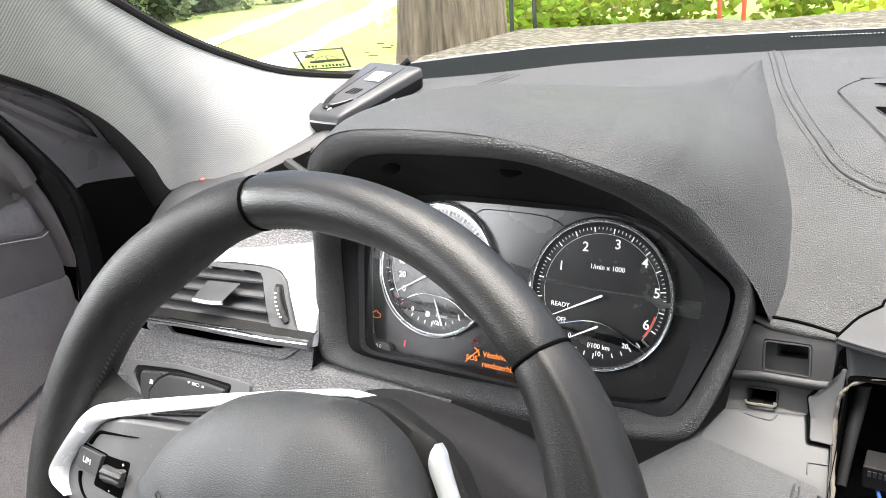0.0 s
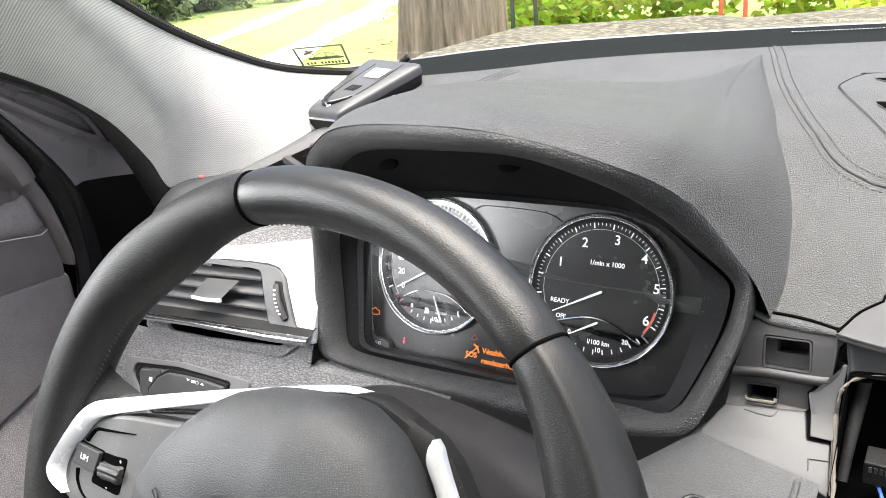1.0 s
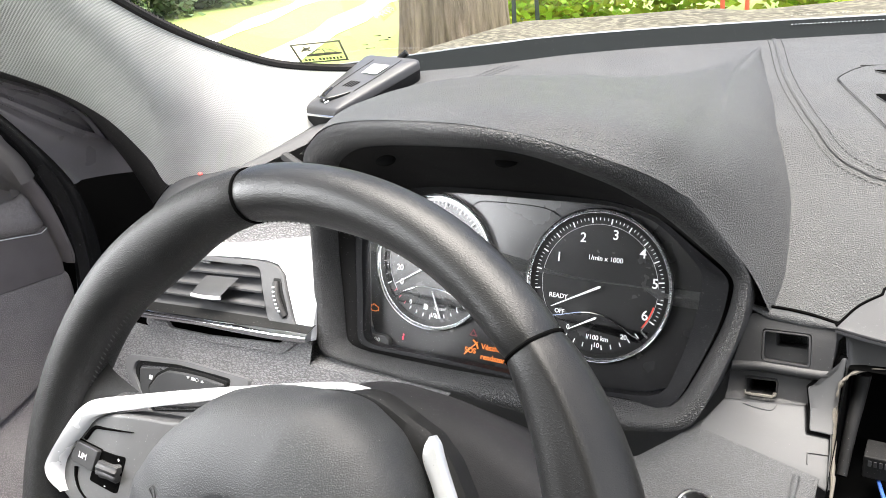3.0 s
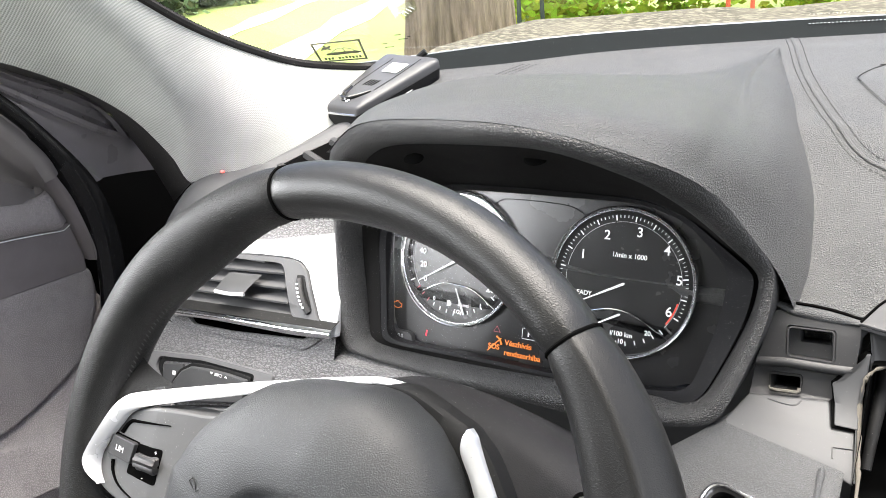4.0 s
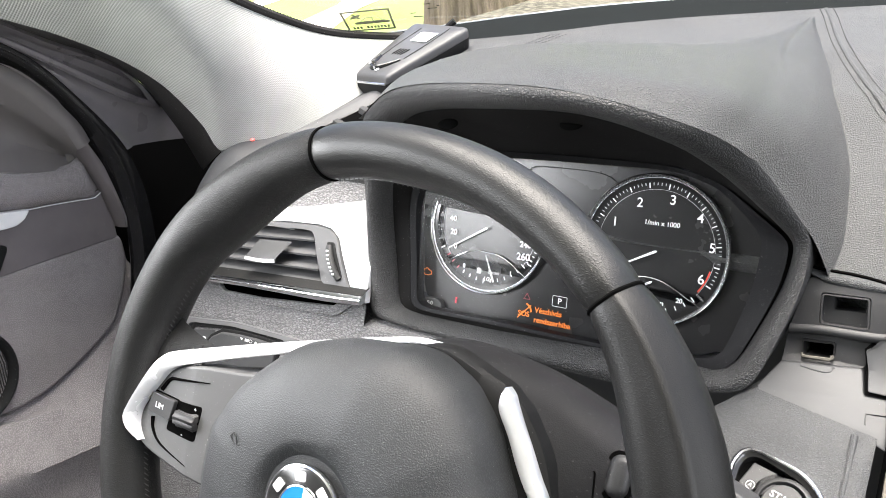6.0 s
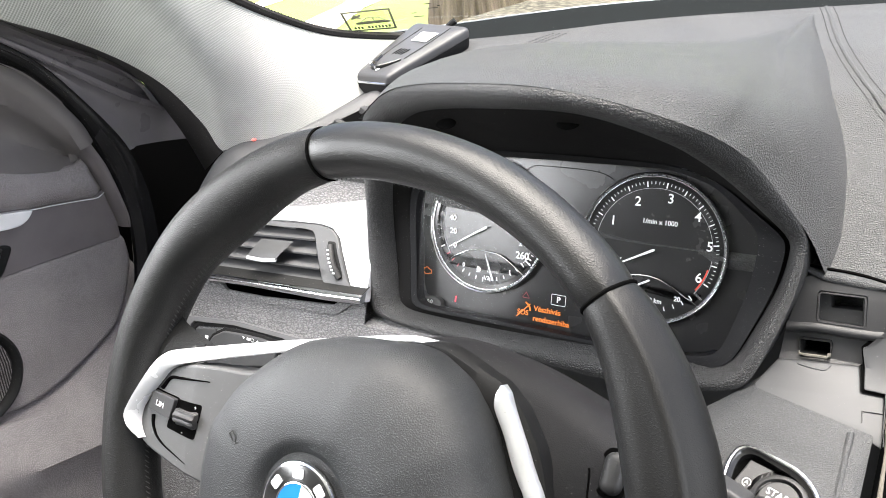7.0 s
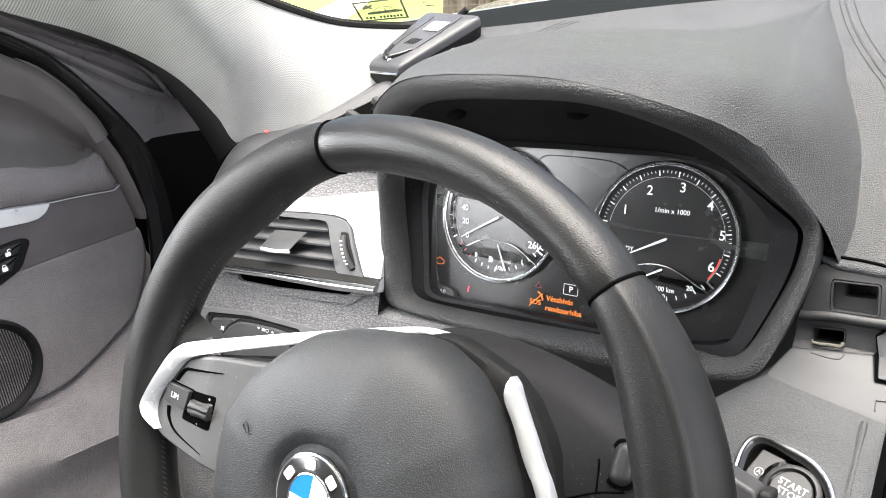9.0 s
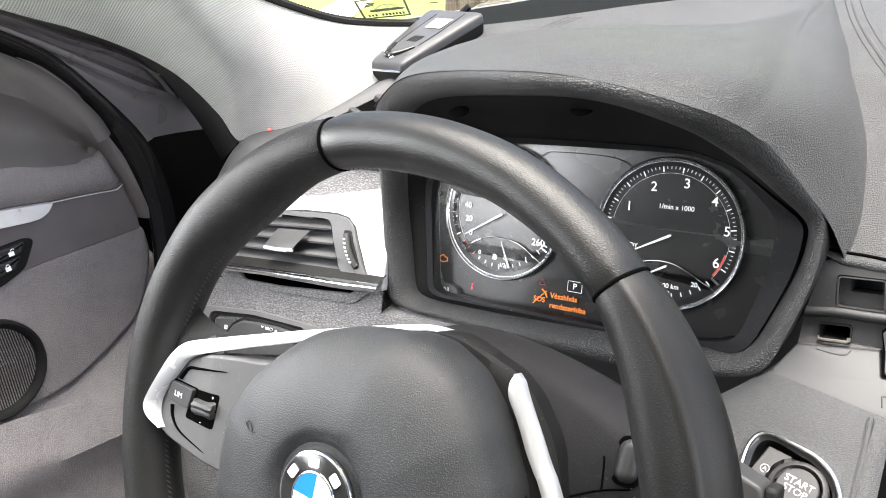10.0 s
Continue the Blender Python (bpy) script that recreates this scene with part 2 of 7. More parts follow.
def clear(name, ior=1.45, tint=(1, 1, 1), rough=0.0):
    """A thin clear pane: light goes straight through, with the mirror reflection of glass."""
    m = bpy.data.materials.new(name)
    m.use_nodes = True
    nt = m.node_tree
    nt.nodes.remove(nt.nodes["Principled BSDF"])
    tr = node(m, "ShaderNodeBsdfTransparent", Color=(*tint, 1))
    gl = node(m, "ShaderNodeBsdfGlossy", Roughness=rough)
    fr = node(m, "ShaderNodeFresnel", IOR=ior)
    mx = node(m, "ShaderNodeMixShader")
    join(m, fr.outputs[0], mx.inputs[0])
    join(m, tr.outputs[0], mx.inputs[1])
    join(m, gl.outputs[0], mx.inputs[2])
    join(m, mx.outputs[0], nt.nodes["Material Output"].inputs["Surface"])
    return m


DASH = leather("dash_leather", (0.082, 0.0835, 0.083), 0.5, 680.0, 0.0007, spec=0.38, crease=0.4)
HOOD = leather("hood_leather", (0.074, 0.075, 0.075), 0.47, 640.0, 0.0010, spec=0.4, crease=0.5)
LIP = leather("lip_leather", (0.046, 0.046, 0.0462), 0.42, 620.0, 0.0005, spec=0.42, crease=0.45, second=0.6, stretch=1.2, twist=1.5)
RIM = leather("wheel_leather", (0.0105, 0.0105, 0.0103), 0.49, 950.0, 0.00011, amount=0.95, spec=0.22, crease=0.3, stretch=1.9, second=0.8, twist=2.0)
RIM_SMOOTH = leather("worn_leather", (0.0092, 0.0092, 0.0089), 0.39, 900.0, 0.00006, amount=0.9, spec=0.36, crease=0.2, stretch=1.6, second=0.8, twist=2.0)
# Shaded copy of the worn leather, darkened for the rim's dim right side.
RIM_SHADED = leather("worn_leather_shaded", (0.0082, 0.0082, 0.0080), 0.44, 900.0, 0.00004, amount=0.9, spec=0.24, crease=0.2, stretch=1.3, second=0.6, twist=2.0)
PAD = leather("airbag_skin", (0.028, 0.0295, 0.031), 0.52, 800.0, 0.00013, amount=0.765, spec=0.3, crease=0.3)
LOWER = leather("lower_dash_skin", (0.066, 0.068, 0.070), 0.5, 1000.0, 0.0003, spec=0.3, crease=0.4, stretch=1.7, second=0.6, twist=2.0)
# Lit copy of the lower dash skin, window light put into its colour.
LOWER_LIT = leather("lower_dash_skin_lit", (0.205, 0.203, 0.206), 0.48, 560.0, 0.0008, spec=0.4, crease=0.5, stretch=2.4, twist=1.8)
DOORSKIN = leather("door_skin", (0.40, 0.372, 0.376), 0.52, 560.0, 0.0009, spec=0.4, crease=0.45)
BLACK = grained("black_plastic", (0.012, 0.012, 0.012), 0.58, spec=0.14)
SHROUD = grained("shroud_plastic", (0.0098, 0.0094, 0.0092), 0.7, spec=0.05)
COLUMN = grained("column_plastic", (0.0112, 0.0112, 0.0123), 0.6, amount=0.735, spec=0.12)
GREYPLASTIC = grained("grey_plastic", (0.050, 0.051, 0.0525), 0.5, 1800, 0.00005, amount=0.78, spec=0.34)
LIGHTFRAME = grained("switch_frame_grey", (0.13, 0.13, 0.133), 0.42, 1800, 0.00005, amount=0.78, spec=0.4)
DARKPLASTIC = grained("dark_plastic", (0.028, 0.028, 0.0287), 0.47, 1600, 0.00006, spec=0.34)
GLOSSBLACK = material("gloss_black", (0.0168, 0.0168, 0.0168), 0.12)
SEALMAT = grained("matt_seal", (0.0075, 0.009, 0.0095), 0.75, 900, 0.0001, spec=0.04, amount=0.78)
SEALGLOSS = grained("glossy_seal", (0.012, 0.012, 0.0125), 0.16, 60, 0.0004, amount=0.74, spec=0.5)
VENTGREY = grained("vent_grey", (0.075, 0.075, 0.077), 0.5, 1600, 0.00006, amount=0.74, spec=0.36)
RUBBER = grained("rubber", (0.024, 0.0225, 0.0222), 0.65, 700, 0.0002, spec=0.12)
# Near-black: stands in for shade in gaps and holes, also dark joints.
VOID = material("joint_and_shade_black", (0.003, 0.003, 0.003), 0.9, spec=0)
SILVER = grained("silver_trim", (0.82, 0.82, 0.83), 0.28, 2500, 0.00002, metal=0.3)
HANDLE = grained("handle_silver", (0.84, 0.84, 0.85), 0.3, 2500, 0.00002, metal=0.2)
WHITETRIM = grained("pearl_trim", (0.74, 0.74, 0.75), 0.35, 2500, 0.00002, metal=0.35)
CHROME = material("chrome", (0.86, 0.87, 0.88), 0.1, 1.0)
# Copy of the spoke silver with that side's weaker light put into it.
SILVER_DIM = grained("silver_trim_dim", (0.80, 0.81, 0.82), 0.33, 2500, 0.00002, metal=0.7)
SATIN = grained("satin_chrome", (0.66, 0.67, 0.69), 0.24, 2500, 0.00002, metal=1.0)
CLOTH = woven("pillar_cloth", (0.35, 0.354, 0.336), 0.8, 0.0017)
PAINT = grained("dark_paint", (0.20, 0.187, 0.203), 0.3, 300, 0.00005, coat=0.6, amount=0.72)
FACE = grained("gauge_face", (0.0168, 0.0168, 0.0174), 0.26, 2200, 0.00003, dust=(0.088, 0.088, 0.088), amount=0.8, spec=0.5)
# Faint glow put into the print so it reads white without a lamp.
PRINT = material("glowing_white_print", (0.85, 0.85, 0.85), 0.5, emit=(0.9, 0.95, 1.0), strength=0.084)
GREYPRINT = material("grey_print", (0.616, 0.616, 0.616), 0.5)
DOORSTRIP = grained("door_strip", (0.14, 0.126, 0.128), 0.45, 1600, 0.00005, spec=0.42)
CORNERGREY = grained("corner_grey", (0.062, 0.062, 0.064), 0.5, 1600, 0.00005, spec=0.3)
SPOKE = grained("spoke_plastic", (0.0728, 0.0728, 0.0742), 0.5, 1700, 0.00005, amount=0.735, spec=0.42)
ORANGE = material("orange_display", (0.8, 0.224, 0.032), 0.5, emit=(1.0, 0.24, 0.03), strength=0.126)
REDLAMP = material("red_display", (0.8, 0.0267, 0.0667), 0.5, emit=(1.0, 0.03, 0.06), strength=0.168)
REDSCALE = material("red_scale", (0.8, 0.08, 0.048), 0.5)
DIMRED = material("dim_red", (0.448, 0.056, 0.084), 0.5)
GLASS = clear("clear_glass")
COATED = clear("coated_glass", 1.15, rough=0.2)
THREAD = material("stitch_thread", (0.0616, 0.0616, 0.0616), 0.7, spec=0.17)
GREYPAINT = grained("device_grey", (0.048, 0.048, 0.05), 0.45, 2000, 0.00004, amount=0.8, spec=0.42)
BARE = grained("bare_foam", (0.10, 0.09, 0.074), 0.85, 600, 0.0004)

# ---- dashboard ----
def interp(x, xs, ys):
    return float(np.interp(x, xs, ys))


def dash_height(x, y):
    """Top of the dashboard, under and beside the instrument hood."""
    mid = interp(y, (-0.05, -0.003, 0.05, 0.13, 0.2, 0.29, 0.4), (1.015, 1.051, 1.088, 1.131, 1.150, 1.163, 1.168))
    side = interp(y, (-0.05, 0.0, 0.014, 0.105, 0.2, 0.3, 0.4), (1.03, 1.080, 1.088, 1.125, 1.156, 1.166, 1.169))
    k = min(1.0, max(0.0, (x + 0.2) / 0.25))
    return side + (mid - side) * k


def glass_foot(x):
    """How far forward the windscreen meets the dashboard."""
    return interp(x, (-0.42, -0.3, -0.262, -0.196, -0.146, -0.075, 0.025, 0.108, 0.1945, 0.35, 0.6, 0.95, 1.15), (0.0, 0.165, 0.19, 0.212, 0.234, 0.272, 0.306, 0.331, 0.35, 0.365, 0.35, 0.21, 0.0))


dashboard = thing("dashboard", (0.3, 0.15, 0.9), "dark grey grained leather dashboard of a car with stitched seams", "dashboard")

rows = []
for i in range(120):
    x = -0.392 + 1.492 * i / 119
    y0 = -0.003 if x > 0.1 else 0.0
    y0 += 0.05 * max(0.0, (-0.350 - x) / 0.042) ** 2
    y1 = glass_foot(x) + 0.012
    row = [Vector((x, y0 + (y1 - y0) * j / 40, 0)) for j in range(41)]
    for p in row:
        p.z = dash_height(p.x, p.y)
    row = [row[0] + Vector((0, 0.012, -0.03)), row[0] + Vector((0, 0.001, -0.006)), *row]
    rows.append(row)
part("dash_top", grid(rows), DASH, dashboard)

# Instrument hood: stations over the arch from its outer end to the flank on the console side, front to back.
HOOD_NET = (
    ((-0.140, -0.050, 1.143), (-0.158, -0.020, 1.135), (-0.168, 0.030, 1.130), (-0.178, 0.080, 1.130), (-0.185, 0.130, 1.140)),
    ((-0.0716, -0.088, 1.1762), (-0.090, -0.050, 1.178), (-0.108, 0.000, 1.174), (-0.128, 0.050, 1.168), (-0.145, 0.090, 1.163)),
    ((0.022, -0.112, 1.1862), (0.010, -0.070, 1.190), (-0.020, 0.000, 1.184), (-0.060, 0.070, 1.175), (-0.110, 0.140, 1.164)),
    ((0.0754, -0.112, 1.1811), (0.072, -0.080, 1.188), (0.045, 0.000, 1.183), (0.015, 0.080, 1.174), (-0.025, 0.158, 1.163)),
    ((0.1195, -0.100, 1.166), (0.122, -0.060, 1.175), (0.105, 0.010, 1.174), (0.085, 0.080, 1.169), (0.061, 0.165, 1.162)),
    ((0.135, -0.080, 1.152), (0.140, -0.030, 1.158), (0.126, 0.046, 1.1585), (0.101, 0.160, 1.1580), (0.092, 0.246, 1.1605)),
    ((0.1415, -0.068, 1.142), (0.149, -0.020, 1.147), (0.1375, 0.052, 1.1525), (0.1110, 0.160, 1.1592), (0.1045, 0.2700, 1.1668)),
    ((0.1474, -0.055, 1.1312), (0.158, -0.008, 1.130), (0.1555, 0.055, 1.1370), (0.128, 0.158, 1.1515), (0.1085, 0.2620, 1.1635)),
    ((0.168, -0.020, 1.082), (0.1772, 0.040, 1.083), (0.168, 0.082, 1.1065), (0.140, 0.163, 1.1405), (0.1120, 0.250, 1.1590)),
    ((0.178, -0.006, 1.050), (0.183, 0.040, 1.074), (0.174, 0.084, 1.098), (0.145, 0.167, 1.134), (0.116, 0.254, 1.153)),
)
part("instrument_hood", surface(HOOD_NET, 10, 8), HOOD, dashboard, "padded instrument hood in dark grained leather")

# The padded ring round the instruments: outer edge, inner edge and the edge of the glass, from the lower outer corner round.
RING_OUT = (
    (-0.1572, -0.047, 0.9747), (-0.1625, -0.035, 1.0188), (-0.1590, -0.032, 1.075), (-0.1382, -0.050, 1.1434), (-0.0716, -0.088, 1.1762),
    (0.0221, -0.112, 1.1862), (0.0754, -0.112, 1.1811), (0.1195, -0.100, 1.166), (0.135, -0.080, 1.152), (0.1474, -0.055, 1.1312),
    (0.1681, -0.020, 1.0821), (0.1656, -0.030, 1.0457), (0.1457, -0.055, 0.9867), (0.0644, -0.052, 0.971), (-0.0373, -0.050, 0.9722))
RING_IN = (
    (-0.1369, -0.037, 0.9802), (-0.1440, -0.025, 1.0177), (-0.1440, -0.022, 1.0643), (-0.1186, -0.040, 1.1358), (-0.0635, -0.078, 1.1603),
    (0.0144, -0.102, 1.1705), (0.0628, -0.102, 1.1693), (0.1053, -0.090, 1.1532), (0.120, -0.070, 1.137), (0.1324, -0.045, 1.1153),
    (0.1588, -0.012, 1.0731), (0.1533, -0.020, 1.0424), (0.1321, -0.045, 0.9925), (0.0564, -0.042, 0.9882), (-0.0426, -0.040, 0.9823))
GLASS_EDGE = (
    (-0.1204, 0.0718), (-0.1239, 0.0353), (-0.1286, -0.0126), (-0.1221, -0.032), (-0.0729, -0.053), (-0.021, -0.0562), (0.0234, -0.0566),
    (0.0724, -0.0569), (0.095, -0.053), (0.115, -0.0448), (0.143, -0.0199), (0.1394, 0.0161), (0.1252, 0.0653), (0.0537, 0.0703), (-0.0367, 0.0704))
N = 8


def cornered(points, n, corners):
    """A closed line through the points that keeps its corners, each only slightly rounded."""
    p = [Vector(q) for q in points]
    out = []
    for a, b in zip(corners, corners[1:] + (corners[0] + len(p),)):
        out += spline([p[k % len(p)] for k in range(a, b + 1)], n)[:-1]
    for _ in range(3):
        out = [(out[i - 1] + out[i] * 2 + out[(i + 1) % len(out)]) / 4 for i in range(len(out))]
    return out


CORNERS = (0, 3, 10, 12)
ring_out, ring_in = cornered(RING_OUT, N, CORNERS), cornered(RING_IN, N, CORNERS)
edge = [CL @ Vector((u, -v, 0.015)) for u, v in GLASS_EDGE]
edge = cornered(edge, N, CORNERS)
centre = Vector((0.0, -0.03, 1.07))
rows = []
back = []
for o in ring_out:
    w = (o - centre)
    w = Vector((w.x, 0, w.z)).normalized()
    back.append(o + w * 0.002 + Vector((0, 0.06, 0)))
bulge = []
for o, i in zip(ring_out, ring_in):
    w = (o - i)
    bulge.append([o + (i - o) * t + Vector((0, -1, 0.15)) * (w.length * 0.30 * math.sin(math.pi * t)) for t in (0.15, 0.3, 0.5, 0.7, 0.85)])
curl = [i + (e - i) * 0.06 + Vector((0, 0.004, 0)) for i, e in zip(ring_in, edge)]
part("instrument_surround", grid([back, ring_out, *[list(b) for b in zip(*bulge)], ring_in, curl], across=True), LIP, dashboard, "padded black leather surround with coarse grain", angle=60)
inner = [i + (e - i) * 0.05 + Vector((0, 0.003, 0)) for i, e in zip(ring_in, edge)]
step = [e + (i - e) * 0.10 for i, e in zip(ring_in, edge)]
part("shroud", grid([inner, step, [e + Vector((0, 0.012, -0.003)) for e in edge]], across=True), SHROUD, dashboard, "matt black inner shroud")
rim_in = [e + (Vector((0.0, 0.0, 1.045)) - e) * 0.028 + Vector((0, -0.001, 0)) for e in edge]
side_wall = [e + (i - e) * (0.10 + 0.72 * min(1.0, max(0.0, (e.x - 0.100) / 0.012)) * min(1.0, max(0.0, (1.105 - e.z) / 0.03))) for i, e in zip(ring_in, edge)]
part("glass_frame", grid([[w + Vector((0, -0.0015, 0)) for w in side_wall], [e + Vector((0, -0.0012, 0)) for e in step], rim_in, [r + Vector((0, 0.01, -0.003)) for r in rim_in]], across=True), COLUMN, dashboard, "narrow black frame round the instrument glass")
for x, y, z in ((-0.047, -0.071, 1.1495), (0.043, -0.075, 1.1555)):
    bm = bmesh.new()
    bmesh.ops.create_uvsphere(bm, u_segments=16, v_segments=8, radius=1.0)
    part("shroud_socket", bm, VOID, dashboard, m=Matrix.Translation((x, y, z)) @ Matrix.Rotation(0.5, 4, "X") @ Matrix.Diagonal((0.0075, 0.005, 0.0015, 1)))

# Rubber band along the windscreen foot; a pale tube imitates the glass edge's reflection.
xs = [-0.40 + 1.5 * i / 90 for i in range(91)]
foot = [Vector((x, glass_foot(x), dash_height(x, glass_foot(x)))) for x in xs]
foot_top = [Vector((p.x, p.y + 0.030, interp(p.x, (-0.3, -0.247, -0.175, -0.1165, 0), (1.165, 1.1676, 1.1731, 1.1761, 1.1775)))) for p in foot]
rows = [[p + Vector((0, 0, -0.012)) for p in foot], foot] + [[p.lerp(q, t) + Vector((0, 0, h)) for p, q in zip(foot, foot_top)] for t, h in ((0.25, -0.001), (0.6, 0.0005), (0.9, 0.0008))] + [foot_top, [q + Vector((0, 0.004, -0.008)) for q in foot_top]]
part("windscreen_seal", grid(rows), SEALMAT, dashboard, "black rubber seal along the windscreen foot")
part("edge_glint", tube([p + Vector((0, 0, 0.0005)) for p in foot_top], 0.0008, 6), material("glint_grey", (0.30, 0.32, 0.33), 0.4), dashboard, "thin pale tube in place of a glass edge reflection")


def on_dash(x, y, h=0.0):
    return Vector((x, y, dash_height(x, y) + h))


# Double-stitched seam running back over the console side.
SEAM = [(0.1044, 0.3289), (0.1368, 0.217), (0.1597, 0.1633), (0.181, 0.124), (0.1966, 0.1053), (0.2096, 0.0969), (0.2247, 0.0906), (0.27, 0.083), (0.34, 0.078)]
seam = spline([(x, y, 0) for x, y in SEAM], 14)
part("dash_seam", tube([on_dash(p.x, p.y, -0.0006) for p in seam], 0.0019, 8), DASH, dashboard)
seam_side = []
for i, p in enumerate(seam):
    d = (seam[min(i + 1, len(seam) - 1)] - seam[max(i - 1, 0)]).normalized()
    seam_side.append(Vector((-d.y, d.x, 0)))


def stitching(points, parent, name="stitching"):
    """A row of short thread stitches along the points."""
    bm = bmesh.new()
    length = 0.0
    last = points[0]
    start = None
    for a, b in zip(points, points[1:]):
        n = max(1, int((b - a).length / 0.0006))
        for k in range(n):
            q = a + (b - a) * (k / n)
            length += (q - last).length
            last = q
            ph = length % 0.0044
            if ph < 0.0023:
                if start is None:
                    start = q.copy()
            elif start is not None:
                if (q - start).length > 0.0008:
                    tube([start, (start + q) / 2 + Vector((0, 0, 0.0003)), q], 0.00042, 5, bm=bm)
                start = None
    return part(name, bm, THREAD, parent)


for off in (-0.0055, 0.0055):
    stitching([on_dash(p.x + s.x * off, p.y + s.y * off, 0.0002) for p, s in zip(seam, seam_side)], dashboard)
for k in range(3):
    x0 = -0.139 + 0.007 * k
    stitching([on_dash(x0 + 0.018 * t, 0.185 + 0.05 * t, 0.0006) for t in [i / 12 for i in range(13)]], dashboard)

# Air outlet in the top of the dash.
grille = thing("defroster_grille", (0.25, 0.2, 1.15), "grey plastic air outlet with black slots in the dash top", "air vent")
EDGE = ((0.115, 0.236), (0.135, 0.219), (0.160, 0.2045), (0.190, 0.1860), (0.200, 0.1805), (0.2071, 0.1775), (0.215, 0.1785), (0.2283, 0.1843), (0.2377, 0.1923), (0.2405, 0.2051))
rows = []
for y, x0 in EDGE:
    rows.append([on_dash(x0 - 0.001, y, -0.002)] + [on_dash(x0 + (0.37 - x0) * k / 16, y, 0.0009) for k in range(17)])
rows.append([p + Vector((0, 0.001, -0.003)) for p in rows[-1]])
part("surround", grid(rows), DASH, grille)
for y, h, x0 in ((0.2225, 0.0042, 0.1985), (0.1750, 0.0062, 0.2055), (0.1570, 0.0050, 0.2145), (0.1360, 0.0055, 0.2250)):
    # Each slot is a flat face, its inner shade put into the colour.
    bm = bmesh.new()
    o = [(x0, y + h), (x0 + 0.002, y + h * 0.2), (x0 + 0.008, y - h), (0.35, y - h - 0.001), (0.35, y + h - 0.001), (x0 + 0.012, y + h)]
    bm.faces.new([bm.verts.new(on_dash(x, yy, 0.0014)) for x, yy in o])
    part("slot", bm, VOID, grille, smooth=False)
    part("slot_edge", tube([on_dash(x, yy, 0.0014) for x, yy in (o[1], o[2], o[3])], 0.0005, 6), GREYPLASTIC, grille)
part("groove", tube(spline([on_dash(x - 0.001, y, 0.0006) for y, x in EDGE[4:]] + [on_dash(0.37, 0.243, 0.0006)], 4), 0.0004, 6), BLACK, grille)
part("groove", tube([on_dash(x - 0.001, y, 0.0004) for y, x in EDGE[:5]], 0.0004, 6), DASH, grille)

# ---- instrument cluster ----
cluster = thing("instrument_cluster", (0, 0.0, 1.05), "black instrument cluster with two round chrome-ringed gauges", "instrument cluster")
outline = [(u * 1.0, -v) for u, v in [(p[0], p[1]) for p in GLASS_EDGE]]
outl = [(p.x, p.y) for p in cornered([(x, y, 0) for x, y in outline], 4, CORNERS)]
part("face_plate", plate(outl, -0.012, -0.0005), FACE, cluster, m=CL, smooth=False)


def dial(x, flat_angle, name):
    """One gauge: chrome ring, dark inner ring and raised disc."""
    d = part("gauge", disc_ring(0.0, 0.0508, -0.0006, 0.0006, 96), FACE, cluster, name, m=CL @ Matrix.Translation((x, 0, 0)))
    m = CL @ Matrix.Translation((x, 0, 0))
    prof = [(0.0497, 0.0004), (0.0500, 0.0030), (0.0508, 0.0046), (0.0517, 0.0050), (0.0525, 0.0042), (0.0528, 0.0004)]
    bm = grid([[(r * math.sin(a), r * math.cos(a), z) for r, z in prof] for a in [2 * math.pi * i / 120 for i in range(120)]], along=True)
    part("chrome_ring", bm, CHROME, d, "bright chrome ring", m=m)
    bm = disc_ring(0.0462, 0.0494, 0.0006, 0.0022, 120)
    part("inner_ring", bm, GLOSSBLACK, d, m=m)
    part("bright_edge", disc_ring(0.0493, 0.0498, 0.0006, 0.0034, 120), SATIN, d, m=m)
    part("thin_ring", disc_ring(0.0413, 0.0415, 0.0006, 0.0009, 120), GREYPRINT, d, m=m)
    return d, m


def ticks(d, m, a0, a1, n, major, r0, r1, mat, parent_name="tick"):
    for i in range(n + 1):
        a = radians(a0 + (a1 - a0) * i / n)
        big = i % major == 0
        w, rin = (0.0008, r0) if big else (0.0003, r0 + (r1 - r0) * 0.5)
        bm = plate([(-w / 2, rin), (w / 2, rin), (w / 2, r1), (-w / 2, r1)], 0.0022, 0.0026)
        part(parent_name, bm, mat, d, smooth=False, m=m @ Matrix.Rotation(-a, 4, "Z"))


def needle(d, m, p0, p1, w0=0.0006, w1=0.0018, z=0.0034):
    """A slim white pointer from its tip p0 to its root p1."""
    a, b = Vector(p0), Vector(p1)
    t = (b - a).normalized()
    s = Vector((-t.y, t.x))
    o = [a - s * w0 / 2, b - s * w1 / 2, b + t * 0.0012, b + s * w1 / 2, a + s * w0 / 2]
    part("needle", plate([(q.x, q.y) for q in o], z, z + 0.0008, 0.0002), PRINT, d, "white pointer", m=m)
    g = [a * 0.3 + b * 0.7 - s * w1 / 6, b - t * 0.002 - s * w1 / 5, b - t * 0.002 + s * w1 / 5, a * 0.3 + b * 0.7 + s * w1 / 6]
    part("needle_groove", plate([(q.x, q.y) for q in g], z + 0.0007, z + 0.001), GREYPRINT, d, m=m)


